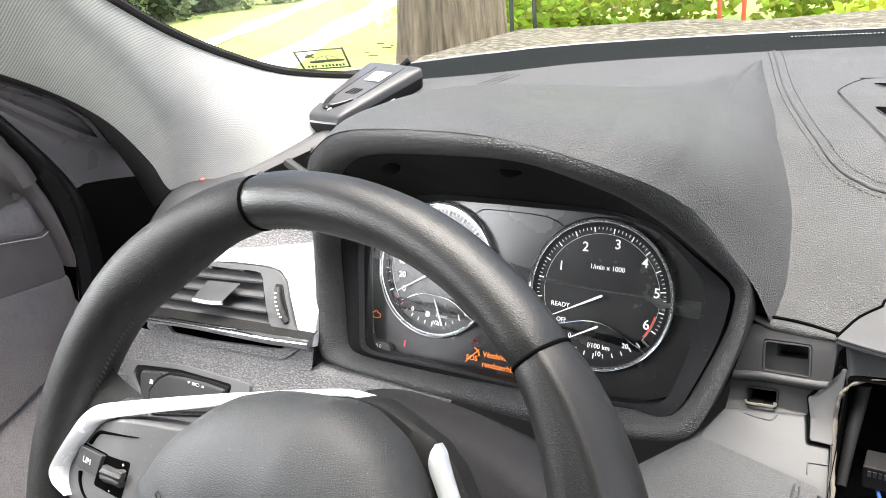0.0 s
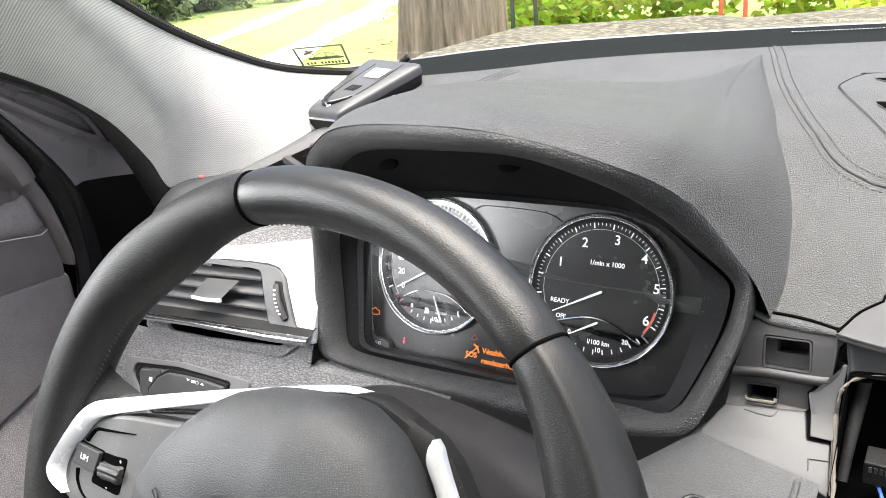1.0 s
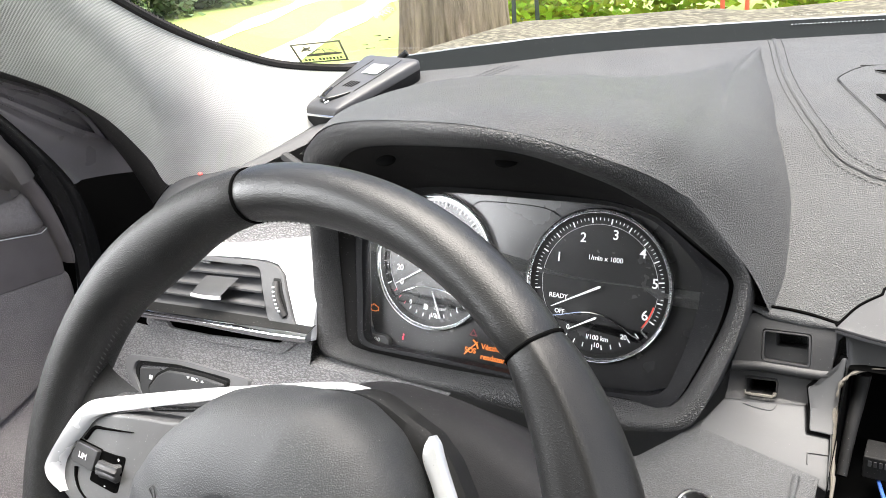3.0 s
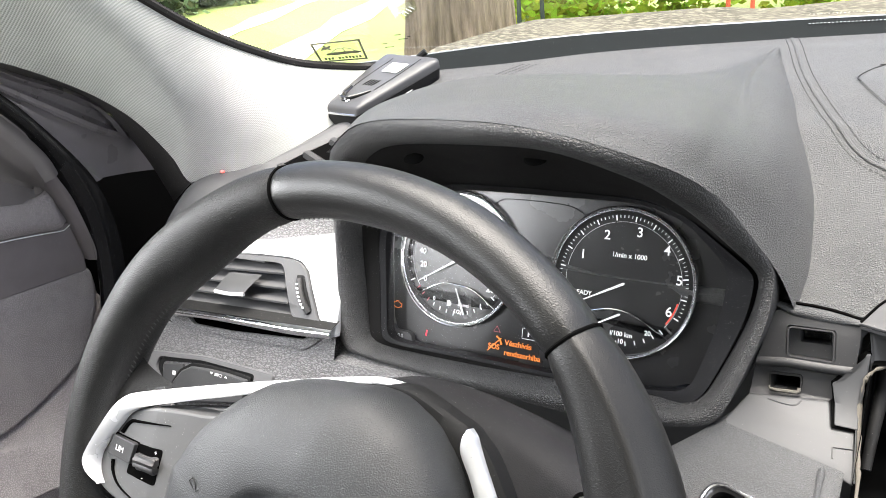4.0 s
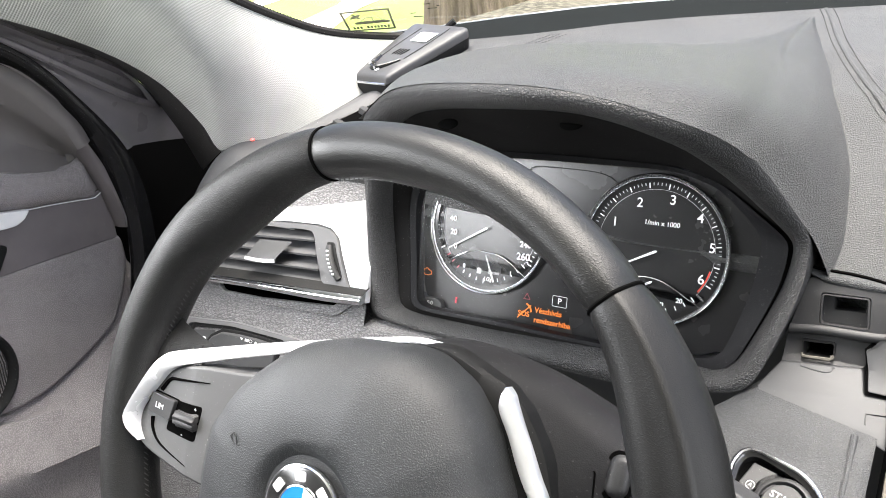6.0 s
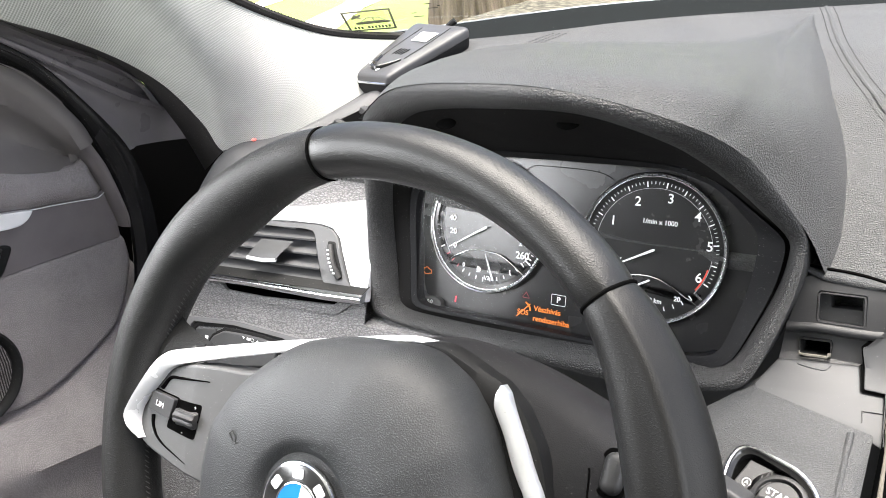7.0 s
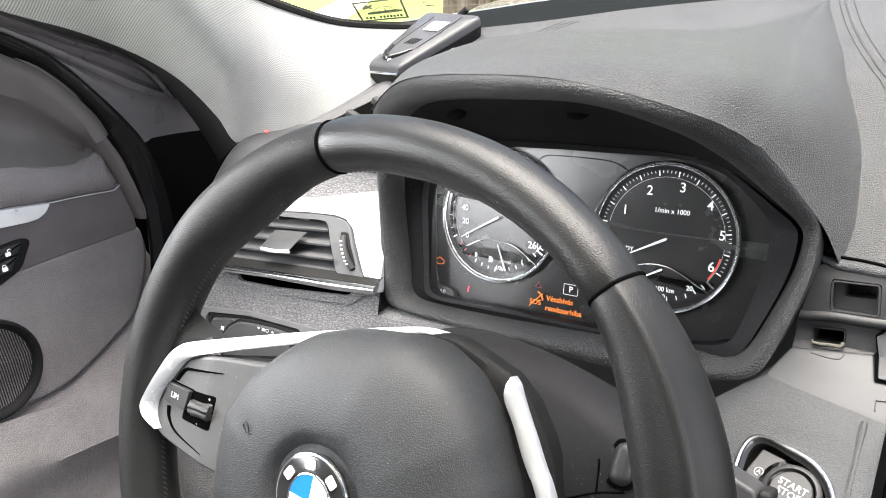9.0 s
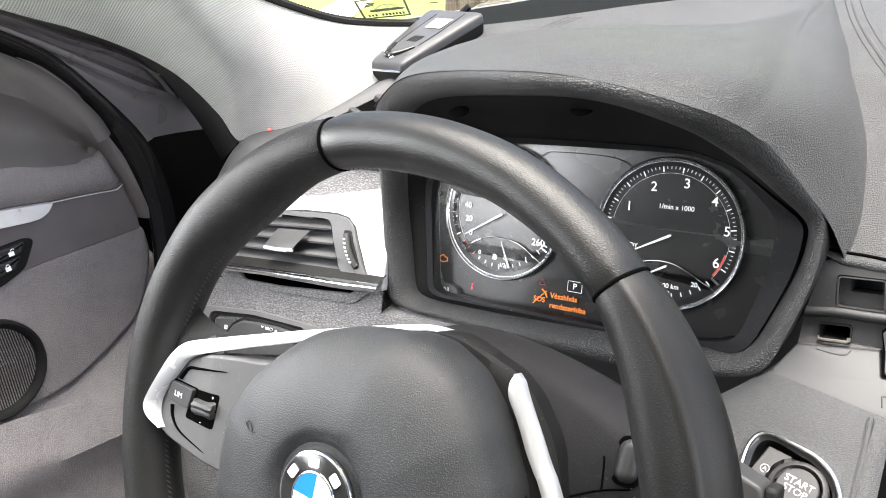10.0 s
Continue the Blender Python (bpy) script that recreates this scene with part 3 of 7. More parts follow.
def sub_gauge(d, m, pts):
    """The lens-shaped lower window with its raised line."""
    line = spline([(x, y, 0.0028) for x, y in pts], 8)
    part("window_line", tube(line, 0.00045, 6), CHROME, d, m=m)
    low = [(0.0455 * math.sin(radians(a)), 0.0455 * math.cos(radians(a)), 0) for a in np.linspace(125, 235, 24)]
    o = [(p[0], p[1]) for p in low] + [(p.x, p.y) for p in line]
    part("window", plate(o, 0.0009, 0.0018), FACE, d, m=m)


D = 0.0658
tacho, tm = dial(D, 0, "rev counter with white numerals")
for n, u, v in ((1, 35.8, -15.9), (2, 52.4, -31.0), (3, 75.3, -34.9), (4, 95.0, -24.9), (5, 104.9, -6.1), (6, 100.0, 15.5)):
    words(str(n), 0.0092, CL @ Matrix.Translation((u / 1000, -v / 1000, 0.0014)), PRINT, tacho, "numeral")
words("1/min x 1000", 0.0047, CL @ Matrix.Translation((0.0694, 0.0184, 0.0014)), PRINT, tacho)
words("READY", 0.0045, CL @ Matrix.Translation((0.0378, -0.0109, 0.0014)), PRINT, tacho)
words("OFF", 0.0042, CL @ Matrix.Translation((0.0396, -0.0214, 0.0014)), PRINT, tacho)
words("l/100 km", 0.0046, CL @ Matrix.Translation((0.0690, -0.0355, 0.0022)), PRINT, tacho)
words("10", 0.0046, CL @ Matrix.Translation((0.0688, -0.0405, 0.0022)), PRINT, tacho)
words("20", 0.0046, CL @ Matrix.Translation((0.0874, -0.0319, 0.0022)), PRINT, tacho)
words("0", 0.0046, CL @ Matrix.Translation((0.0473, -0.0312, 0.0022)), PRINT, tacho)
ticks(tacho, tm, -99.4, 116, 60, 5, 0.0424, 0.0460, PRINT)
part("red_zone", disc_ring(0.0400, 0.0410, 0.0006, 0.0012, 16, 103, 126), REDSCALE, tacho, "red end of the scale", m=tm)
part("end_block", disc_ring(0.0420, 0.0480, 0.0022, 0.0028, 4, 127, 128.6), SATIN, tacho, m=tm)
sub_gauge(tacho, tm, [(-0.0375, -0.0262), (-0.0255, -0.0238), (-0.009, -0.0195), (0.004, -0.0195), (0.0165, -0.0238), (0.0373, -0.0348)])
needle(tacho, tm, (0.0340 - D, -0.0184), (0.0679 - D, -0.0007))
needle(tacho, tm, (0.0478 - D, -0.0325), (0.0669 - D, -0.0220), 0.0007, 0.0016)
for i in range(11):
    a = radians(226 - 92 * i / 10)
    bm = plate([(-0.0003, 0.0405), (0.0003, 0.0405), (0.0003, 0.0435 + 0.001 * (i % 5 == 0)), (-0.0003, 0.0435)], 0.0018, 0.0022)
    part("tick", bm, PRINT, tacho, smooth=False, m=tm @ Matrix.Rotation(-a, 4, "Z"))

speedo, sm = dial(-D, 0, "speedometer with white numerals, pointer at zero")
for n, u, v in (("20", -96.8, 8.0), ("40", -98.2, -2.5), ("60", -95.5, -13.0), ("80", -90.0, -23.0), ("100", -81.0, -30.5), ("120", -69.0, -34.5), ("140", -57.0, -33.0), ("160", -47.0, -27.0), ("180", -39.5, -19.0), ("200", -35.0, -9.5), ("220", -33.5, 0.5), ("240", -32.5, 10.0), ("260", -33.5, 19.3), ("0", -94.2, 19.0)):
    words(n, 0.0064 if n != "260" else 0.0076, CL @ Matrix.Translation((u / 1000, -v / 1000, 0.0014)), PRINT, speedo, "numeral")
ticks(speedo, sm, -118, 118, 52, 4, 0.0424, 0.0460, PRINT)
for i in range(5):
    part("scale_block", disc_ring(0.0432, 0.0456, 0.0024, 0.0030, 4, -117 + 11.5 * i, -109 + 11.5 * i), VOID, speedo, m=sm)
part("end_block", disc_ring(0.0420, 0.0480, 0.0022, 0.0028, 4, 121, 122.6), SATIN, speedo, m=sm)
sub_gauge(speedo, sm, [(-0.0373, -0.0345), (-0.0255, -0.0265), (-0.012, -0.0205), (0.002, -0.0200), (0.017, -0.0225), (0.0373, -0.0348)])
needle(speedo, sm, (-0.0985 + D, -0.0206), (-0.0660 + D, -0.0015))
needle(speedo, sm, (-0.0558 + D, -0.0418), (-0.0640 + D, -0.0233), 0.0014, 0.0007)
words("0", 0.0046, CL @ Matrix.Translation((-0.0841, -0.0332, 0.0022)), PRINT, speedo)
words("1", 0.0050, CL @ Matrix.Translation((-0.0425, -0.0332, 0.0022)), PRINT, speedo)
words("1/2", 0.0044, CL @ Matrix.Translation((-0.0628, -0.0406, 0.0022)), PRINT, speedo)
words("Diesel", 0.0040, CL @ Matrix.Translation((-0.0572, -0.0347, 0.0022)), GREYPRINT, speedo)
for i in range(13):
    a = radians(232 - 104 * i / 12)
    bm = plate([(-0.0003, 0.0405), (0.0003, 0.0405), (0.0003, 0.0432 + 0.0012 * (i % 6 == 0)), (-0.0003, 0.0432)], 0.0018, 0.0022)
    part("tick", bm, PRINT if i > 2 else DIMRED, speedo, smooth=False, m=sm @ Matrix.Rotation(-a, 4, "Z"))
pump = CL @ Matrix.Translation((-0.0705, -0.0347, 0.0020))
bm = plate(rounded(0.0026, 0.0038, 0.0003), 0, 0.0003)
plate([(0.0018, -0.0015), (0.0023, -0.0015), (0.0023, 0.0012), (0.0018, 0.0012)], 0, 0.0003, bm=bm)
plate([(-0.0019, -0.0024), (0.0019, -0.0024), (0.0019, -0.0020), (-0.0019, -0.0020)], 0, 0.0003, bm=bm)
part("fuel_symbol", bm, PRINT, speedo, m=pump)

# The raised fold between the gauges and the display lines.
fold = [CL @ Vector((x / 1000, -v / 1000, 0.0006)) for x, v in ((-39, -43.5), (-33, -48), (-26, -49.4), (0, -49.6), (17.8, -48.9), (27, -47), (34.5, -43.1))]
part("face_fold", tube(spline(fold, 6), 0.0003, 6), VOID, cluster)
words("Vészhívás", 0.0058, CL @ Matrix.Translation((-0.0200, -0.0573, 0.0006)), ORANGE, cluster, align="LEFT", label="orange warning text")
words("rendszerhiba", 0.0058, CL @ Matrix.Translation((-0.0202, -0.0648, 0.0006)), ORANGE, cluster, align="LEFT", label="orange warning text")
words("SOS", 0.0056, CL @ Matrix.Translation((-0.0290, -0.0618, 0.0006)), ORANGE, cluster, label="orange emergency symbol")
part("warning_slash", tube([CL @ Vector((-0.0340, -0.0655, 0.0008)), CL @ Vector((-0.0232, -0.0545, 0.0008))], 0.00045, 6), ORANGE, cluster)
part("handset_symbol", tube(spline([CL @ Vector((-0.0272, -0.0535, 0.0008)), CL @ Vector((-0.0240, -0.0560, 0.0008)), CL @ Vector((-0.0226, -0.0595, 0.0008))], 5), 0.0006, 6), ORANGE, cluster)
words("P", 0.0062, CL @ Matrix.Translation((-0.0005, -0.0478, 0.0006)), PRINT, cluster)
pb = [CL @ Vector((-0.0005 + x, -0.0478 + y, 0.0006)) for x, y in rounded(0.0115, 0.0078, 0.0006, 2)]
part("gear_box_line", tube(pb, 0.00022, 5, closed=True), PRINT, cluster)
# Engine warning lamp.
eng = [(-0.0042, 0.0005), (-0.0030, 0.0005), (-0.0030, 0.0018), (-0.0012, 0.0018), (-0.0012, 0.0028), (0.0012, 0.0028), (0.0012, 0.0018), (0.0022, 0.0018), (0.0030, 0.0008), (0.0042, 0.0012), (0.0042, -0.0022), (0.0030, -0.0016), (0.0020, -0.0026), (-0.0018, -0.0026), (-0.0030, -0.0012), (-0.0042, -0.0012)]
part("engine_lamp", tube([(x, y, 0) for x, y in eng], 0.00032, 5, closed=True), ORANGE, cluster, "orange engine lamp", m=CL @ Matrix.Translation((-0.1195, -0.0433, 0.0008)))
bm = plate(rounded(0.0012, 0.0028, 0.0004, 2, 0.0, -0.0006), 0, 0.0003)
bmesh.ops.create_circle(bm, cap_ends=True, radius=0.0008, segments=10, matrix=Matrix.Translation((0.0004, 0.0021, 0.0002)))
part("belt_lamp", bm, REDLAMP, cluster, "red seat belt lamp", m=CL @ Matrix.Translation((-0.0899, -0.0623, 0.0006)))
part("hazard_lamp", tube([(0, 0.0026, 0), (0.0028, -0.0018, 0), (-0.0028, -0.0018, 0)], 0.0003, 5, closed=True), DIMRED, cluster, m=CL @ Matrix.Translation((-0.0274, -0.0485, 0.0006)))
part("unlit_lamp", tube([(0, 0.003, 0), (0.0018, 0.001, 0), (0.001, -0.003, 0), (-0.0018, -0.001, 0)], 0.0003, 5, closed=True), GREYPRINT, cluster, m=CL @ Matrix.Translation((-0.1295, -0.0214, 0.0006)))
bm = plate(soften([(-0.0135, -0.0035), (-0.0125, 0.0042), (0.0075, 0.0042), (0.0120, 0.0015), (0.0125, -0.0045)], 0.002), 0, 0.005, 0.001)
btn = part("trip_button", bm, DARKPLASTIC, cluster, "grey trip reset button", m=CL @ Matrix.Translation((-0.1125, -0.0672, 0.0)))
words("0.0", 0.0045, CL @ Matrix.Translation((-0.1115, -0.0672, 0.0052)), GREYPRINT, btn)
bm = bmesh.new()
bm.faces.new([bm.verts.new((x, y, 0.0088)) for x, y in outl])
sheet(part("cover_glass", bm, COATED, cluster, "clear cover glass", m=CL @ Matrix.Translation((0, 0, 0.003)) @ Matrix.Rotation(radians(-3.2), 4, "X"), smooth=False), (0.2, -0.5, 1.3))

# ---- steering wheel ----
wheel = thing("steering_wheel", (0.0092, -0.2688, 1.02), "black leather steering wheel with silver spoke trim", "steering wheel")
RW, RT = 0.1667, 0.0152


# How far the rim swells outwards and inwards along its angle: thumb rests and grips.
SWELL_OUT = ((-100, -75, -65, -58, -50, -45, -40, -35, -14, -10, -5, 0, 10, 15, 20, 35, 47, 50, 55, 60, 65, 70, 75, 92, 110, 125), (0, 28, 30, 35, 30, 18, 6, -3, -4, -7, -13, -19, -23, -25, -21, -19, -12, -2, 11, 23, 32, 39, 43, 42, 20, 0))
SWELL_IN = ((-62, -55, -50, -45, -40, -35, -30, -25, -20, -14, -5, 0, 5, 10, 15, 20, 25, 30, 35, 40, 47, 50, 55, 60, 66), (0, 5, 30, 52, 62, 60, 40, 11, -8, -8, -6, 6, 8, 5, -3, -10, -17, -20, -28, -34, -35, -33, -22, -8, 0))


def swell(d, table):
    return sum(interp(d + k, *table) for k in (-4, -2, 0, 2, 4)) / 5 * 0.0001


def rim_point(a, b, grow=1.0):
    """Angle a from the top, clockwise; b round the grip, 0 outwards, 90 to the driver."""
    r = RT * grow
    d = (degrees_of(a) + 180) % 360 - 180
    thumb = 0.0035 * math.exp(-((d - 72) / 15) ** 2)
    more, less = swell(d, SWELL_OUT), swell(d, SWELL_IN)
    c, s = math.cos(b), math.sin(b)
    rr = r * (1 + 0.10 * s * s) + thumb * max(0, -c)
    if 44 < d < 130:
        k = math.sin(math.pi * (d - 44) / 86) ** 0.4
        rr *= 1 + k * (0.11 * math.exp(-((b - 1.15) / 0.16) ** 2) - 0.06 * math.exp(-((b - 0.62) / 0.36) ** 2) - 0.06 * math.exp(-((b - 1.72) / 0.36) ** 2))
    rad = RW + rr * c * 0.97 + (more if c > 0 else less) * c
    return Vector((rad * math.sin(a), rad * math.cos(a), rr * s * (1 + (more + less) * 0.25 / RT)))


def degrees_of(a):
    return a * 180 / math.pi


JOINT_A, JOINT_B = -14.0, 47.0


def rim_section(a0, a1, mat, name, shape=1.0, lab=""):
    rows = []
    n = max(8, int((a1 - a0) / 1.5))
    for i in range(n + 1):
        a = radians(a0 + (a1 - a0) * i / n)
        e = min(i, n - i)
        grow = (1 - 0.10 * math.exp(-e * 0.9)) * shape
        rows.append([rim_point(a, 2 * math.pi * j / 56, grow) for j in range(56)])
    bm = grid(rows, across=True)
    bm.verts.ensure_lookup_table()
    return part(name, bm, mat, wheel, lab, m=WH)


rim_section(JOINT_A, JOINT_B, RIM_SMOOTH, "rim_top", 1.03, "smooth worn leather rim section")
rim_section(JOINT_B, 125, RIM_SHADED, "rim_side", 1.05, "smooth leather grip section")
rim_section(125, 235, RIM, "rim_bottom", 1.0)
rim_section(235, 360 + JOINT_A, RIM, "rim_side", 1.05, "grained leather grip section")
for a in (JOINT_A, JOINT_B):
    part("joint_groove", tube([rim_point(radians(a), 2 * math.pi * j / 32, 0.955) for j in range(32)], 0.0009, 6, closed=True), VOID, wheel, m=WH)
# Seam stitches on the inner side of the rim.
for a0, a1 in ((-118, -17), (-12, 45), (50, 120)):
    bm = bmesh.new()
    a = a0
    while a < a1:
        p = rim_point(radians(a), radians(182), 1.03)
        q = rim_point(radians(a + 0.8), radians(172), 1.03)
        tube([p, (p + q) * 0.5 * 0.998, q], 0.0004, 5, bm=bm)
        a += 1.15
    part("rim_stitching", bm, THREAD, wheel, m=WH)

# Airbag pad: a domed cushion.
PADLINE = [(-0.089, -0.0353), (-0.0905, -0.0221), (-0.0906, -0.0091), (-0.0877, 0.0126), (-0.0824, 0.0213), (-0.0754, 0.0325), (-0.0652, 0.0430), (-0.0535, 0.0535), (-0.0430, 0.0612), (-0.0340, 0.0660), (-0.0170, 0.0702), (0.0072, 0.0724), (0.0205, 0.0737), (0.0338, 0.0722), (0.0445, 0.0675), (0.0540, 0.0622), (0.0604, 0.0560), (0.0655, 0.0503), (0.0725, 0.0400), (0.0785, 0.0257), (0.0838, 0.0136), (0.088, -0.008), (0.087, -0.034), (0.077, -0.062), (0.052, -0.084), (0.008, -0.093), (-0.042, -0.086), (-0.072, -0.064)]
pad_edge = spline([(x, y, 0) for x, y in PADLINE], 5, True)
pc = Vector((0.003, -0.010, 0))
rows = []
for t, h in ((0.97, -0.034), (1.0, -0.012), (0.995, 0.002), (0.975, 0.010), (0.93, 0.0165), (0.86, 0.0215), (0.74, 0.0262), (0.6, 0.0292), (0.46, 0.0305), (0.40, 0.0300), (0.375, 0.0285), (0.34, 0.0262), (0.1, 0.0262)):
    row = []
    for p in pad_edge:
        q = pc + (p - pc) * t
        if t < 0.42:
            d = (p - pc).normalized()
            q = Vector((-0.0028, -0.0080, 0)) + d * (0.0775 * t)
        q.z = h - (0.010 * max(0.0, (p.x - 0.02) / 0.08) * (t ** 2)) - 0.004 * max(0, (p.y - 0.04) / 0.03) * t ** 2
        row.append(q)
    rows.append(row)
bm = grid(rows, across=True)
bm.faces.new([v for v in bm.verts][-len(pad_edge):])
pad = part("airbag_pad", bm, PAD, wheel, "domed grained airbag cover", m=WH)
em = WH @ Matrix.Translation((-0.0028, -0.0080, 0.0268))
badge = part("badge", plate([(0.0222 * math.cos(a), 0.0222 * math.sin(a)) for a in np.linspace(0, 2 * math.pi, 64, False)], -0.003, 0.0032, 0.0014, 4), GLOSSBLACK, wheel, "round black, blue and white badge with chrome edge", m=em)
part("badge_edge", tube([(0.0219 * math.cos(a), 0.0219 * math.sin(a), 0.0016) for a in np.linspace(0, 2 * math.pi, 64, False)], 0.0013, 8, closed=True), CHROME, badge, m=em)
BLUE = material("badge_blue", (0.012, 0.16, 0.55), 0.2)
WHITE = material("badge_white", (0.85, 0.85, 0.87), 0.25, 0.3)
for k in range(4):
    a = [radians(90 * k + 90 * i / 12 - 6) for i in range(13)]
    part("badge_field", plate([(0, 0)] + [(0.0128 * math.cos(t), 0.0128 * math.sin(t)) for t in a], 0.003, 0.0039), BLUE if k % 2 else WHITE, badge, smooth=False, m=em)
part("badge_inner_edge", tube([(0.0131 * math.cos(a), 0.0131 * math.sin(a), 0.0036) for a in np.linspace(0, 2 * math.pi, 48, False)], 0.0006, 6, closed=True), CHROME, badge, m=em)
for a in (-50, 0, 50):
    part("badge_mark", plate(rounded(0.0062, 0.0046, 0.0008, 2, 0, 0.0175), 0.003, 0.0040), SILVER, badge, smooth=False, m=em @ Matrix.Rotation(radians(-a + 6), 4, "Z"))
horn = [(-0.0042, 0.0026), (-0.0008, 0.0034), (0.0034, 0.0012), (0.0046, 0.0040), (0.0036, -0.0036), (0.0026, -0.0008), (-0.001, -0.0018), (-0.0042, -0.0026)]
part("horn_symbol", tube([(x * 0.8, y * 0.8, 0) for x, y in horn], 0.0003, 5, closed=True), BLACK, wheel, m=WH @ Matrix.Translation((-0.0522, 0.0135, 0.0281)) @ Matrix.Rotation(-0.22, 4, "Y") @ Matrix.Rotation(0.1, 4, "X") @ Matrix.Rotation(radians(-50), 4, "Z"))

# Left spoke: button panel in a silver bracket that sweeps over the top of the pad.
TRIM_TOP = [(-0.1458, -0.0137, 0.01), (-0.1493, -0.0112, 0.0125), (-0.1542, -0.0074, 0.0145), (-0.1573, -0.0014, 0.015), (-0.1541, 0.0068, 0.015), (-0.1485, 0.0168, 0.0148), (-0.1437, 0.0248, 0.0145), (-0.1388, 0.0328, 0.0135), (-0.1344, 0.0382, 0.0115), (-0.1293, 0.0414, 0.0085), (-0.1169, 0.0451, 0.001), (-0.096, 0.0507, -0.005), (-0.0682, 0.0579, -0.011), (-0.0483, 0.0626, -0.016), (-0.0217, 0.0689, -0.021), (0.0045, 0.0742, -0.024), (0.0208, 0.0743, -0.025)]
TRIM_LOW = [(-0.1462, -0.0135, 0.0095), (-0.149, -0.0099, 0.0095), (-0.1509, -0.0056, 0.0095), (-0.1512, -0.0013, 0.0095), (-0.1496, 0.0041, 0.0095), (-0.1436, 0.0133, 0.0095), (-0.1357, 0.0232, 0.0095), (-0.1316, 0.0284, 0.0095), (-0.126, 0.0326, 0.0095), (-0.1192, 0.0357, 0.0075), (-0.111, 0.0384, 0.003), (-0.0911, 0.0445, -0.002), (-0.0638, 0.0524, -0.008), (-0.0461, 0.0587, -0.014), (-0.0205, 0.0666, -0.019), (0.0058, 0.0717, -0.023), (0.0212, 0.0735, -0.0245)]


def bracket(top, low, mat, name, lab, mirror=False, deep=0.012):
    t, l = spline(top, 6), spline(low, 6)
    if mirror:
        t, l = ([Vector((-p.x, p.y, p.z)) for p in q] for q in (t, l))
    rows = [[p + Vector((0, 0, -deep)) for p in t], [p + Vector((0, 0, -0.0015)) for p in t], [p + (q - p) * 0.12 + Vector((0, 0, 0.0008)) for p, q in zip(t, l)], [p + (q - p) * 0.5 + Vector((0, 0, 0.0016)) for p, q in zip(t, l)], [p + (q - p) * 0.9 + Vector((0, 0, 0.0008)) for p, q in zip(t, l)], l, [q + Vector((0, 0, -deep)) for q in l]]
    return part(name, grid(rows), mat, wheel, lab, m=WH)


bracket(TRIM_TOP, TRIM_LOW, SILVER, "spoke_trim", "satin silver spoke bracket")
# Web from the rim into the bracket.
web = [[(-0.166, 0.078, -0.004), (-0.150, 0.068, -0.004), (-0.136, 0.056, -0.005), (-0.112, 0.0475, -0.006)], [(-0.176, 0.048, 0.000), (-0.160, 0.046, 0.002), (-0.142, 0.042, 0.002), (-0.126, 0.043, -0.002)], [(-0.177, 0.02, 0.002), (-0.163, 0.021, 0.006), (-0.150, 0.022, 0.004), (-0.138, 0.024, 0.0)], [(-0.177, -0.02, 0.002), (-0.163, -0.018, 0.005), (-0.150, -0.014, 0.003), (-0.140, -0.012, 0.0)]]
part("spoke_web", surface(web, 6, 6), RIM, wheel, m=WH)
PANEL = [(-0.1488, -0.0166), (-0.1520, -0.0076), (-0.1515, 0.0037), (-0.1455, 0.0179), (-0.1378, 0.0260), (-0.1271, 0.0322), (-0.1108, 0.0366), (-0.0826, 0.0386), (-0.0640, 0.0380), (-0.0560, 0.0127), (-0.0600, -0.0264), (-0.0700, -0.0330), (-0.0813, -0.0323), (-0.0925, -0.0293), (-0.1058, -0.0268), (-0.1290, -0.0222)]
outl = [(p.x, p.y) for p in spline([(x, y, 0) for x, y in PANEL], 4, True)]
bm = plate(outl, -0.012, 0.006, 0.0016, 3)
bmesh.ops.bisect_plane(bm, geom=bm.verts[:] + bm.edges[:] + bm.faces[:], plane_co=(-0.11, 0, 0), plane_no=(1, 0, 0))
for v in bm.verts:
    v.co.z -= 0.010 * max(0.0, (v.co.x + 0.11) / 0.05)
panel = part("button_panel", bm, SPOKE, wheel, "dark plastic spoke panel with buttons", m=WH)
part("panel_groove", tube(spline([(-0.1360, 0.0180, 0.0062), (-0.1300, 0.0250, 0.0062), (-0.1220, 0.0265, 0.0062), (-0.110, 0.0280, 0.0062), (-0.100, 0.0290, 0.0043)], 6), lambda s: 0.0013 * (1 - 0.8 * s), 8), VOID, panel, m=WH)
part("panel_groove", tube(spline([(-0.1410, 0.0010, 0.0062), (-0.1395, -0.0060, 0.0062), (-0.1320, -0.0130, 0.0062), (-0.110, -0.0200, 0.0060)], 6), lambda s: 0.0013 * (1 - 0.8 * s), 8), VOID, panel, m=WH)
part("limit_button", plate(soften([(-0.1407, 0.0159), (-0.1214, 0.0145), (-0.1245, 0.0025), (-0.1443, 0.0043)], 0.0012), 0.004, 0.0088, 0.0005, 2), DARKPLASTIC, panel, "square black limiter button", m=WH)
part("button_gap", plate(soften([(-0.1415, 0.0168), (-0.1203, 0.0153), (-0.1238, 0.0015), (-0.1452, 0.0034)], 0.0014), 0.004, 0.0062, 0.0001), VOID, panel, m=WH)
words("LIM", 0.0046, WH @ Matrix.Translation((-0.1335, 0.0090, 0.0090)) @ Matrix.Rotation(radians(-6), 4, "Z"), GREYPRINT, wheel, "limit_lettering", weight=0.0)
bm = plate(soften([(-0.1248, 0.0146), (-0.1030, 0.0150), (-0.1058, -0.0055), (-0.1288, -0.0037)], 0.002), 0.003, 0.0063, 0.0002)
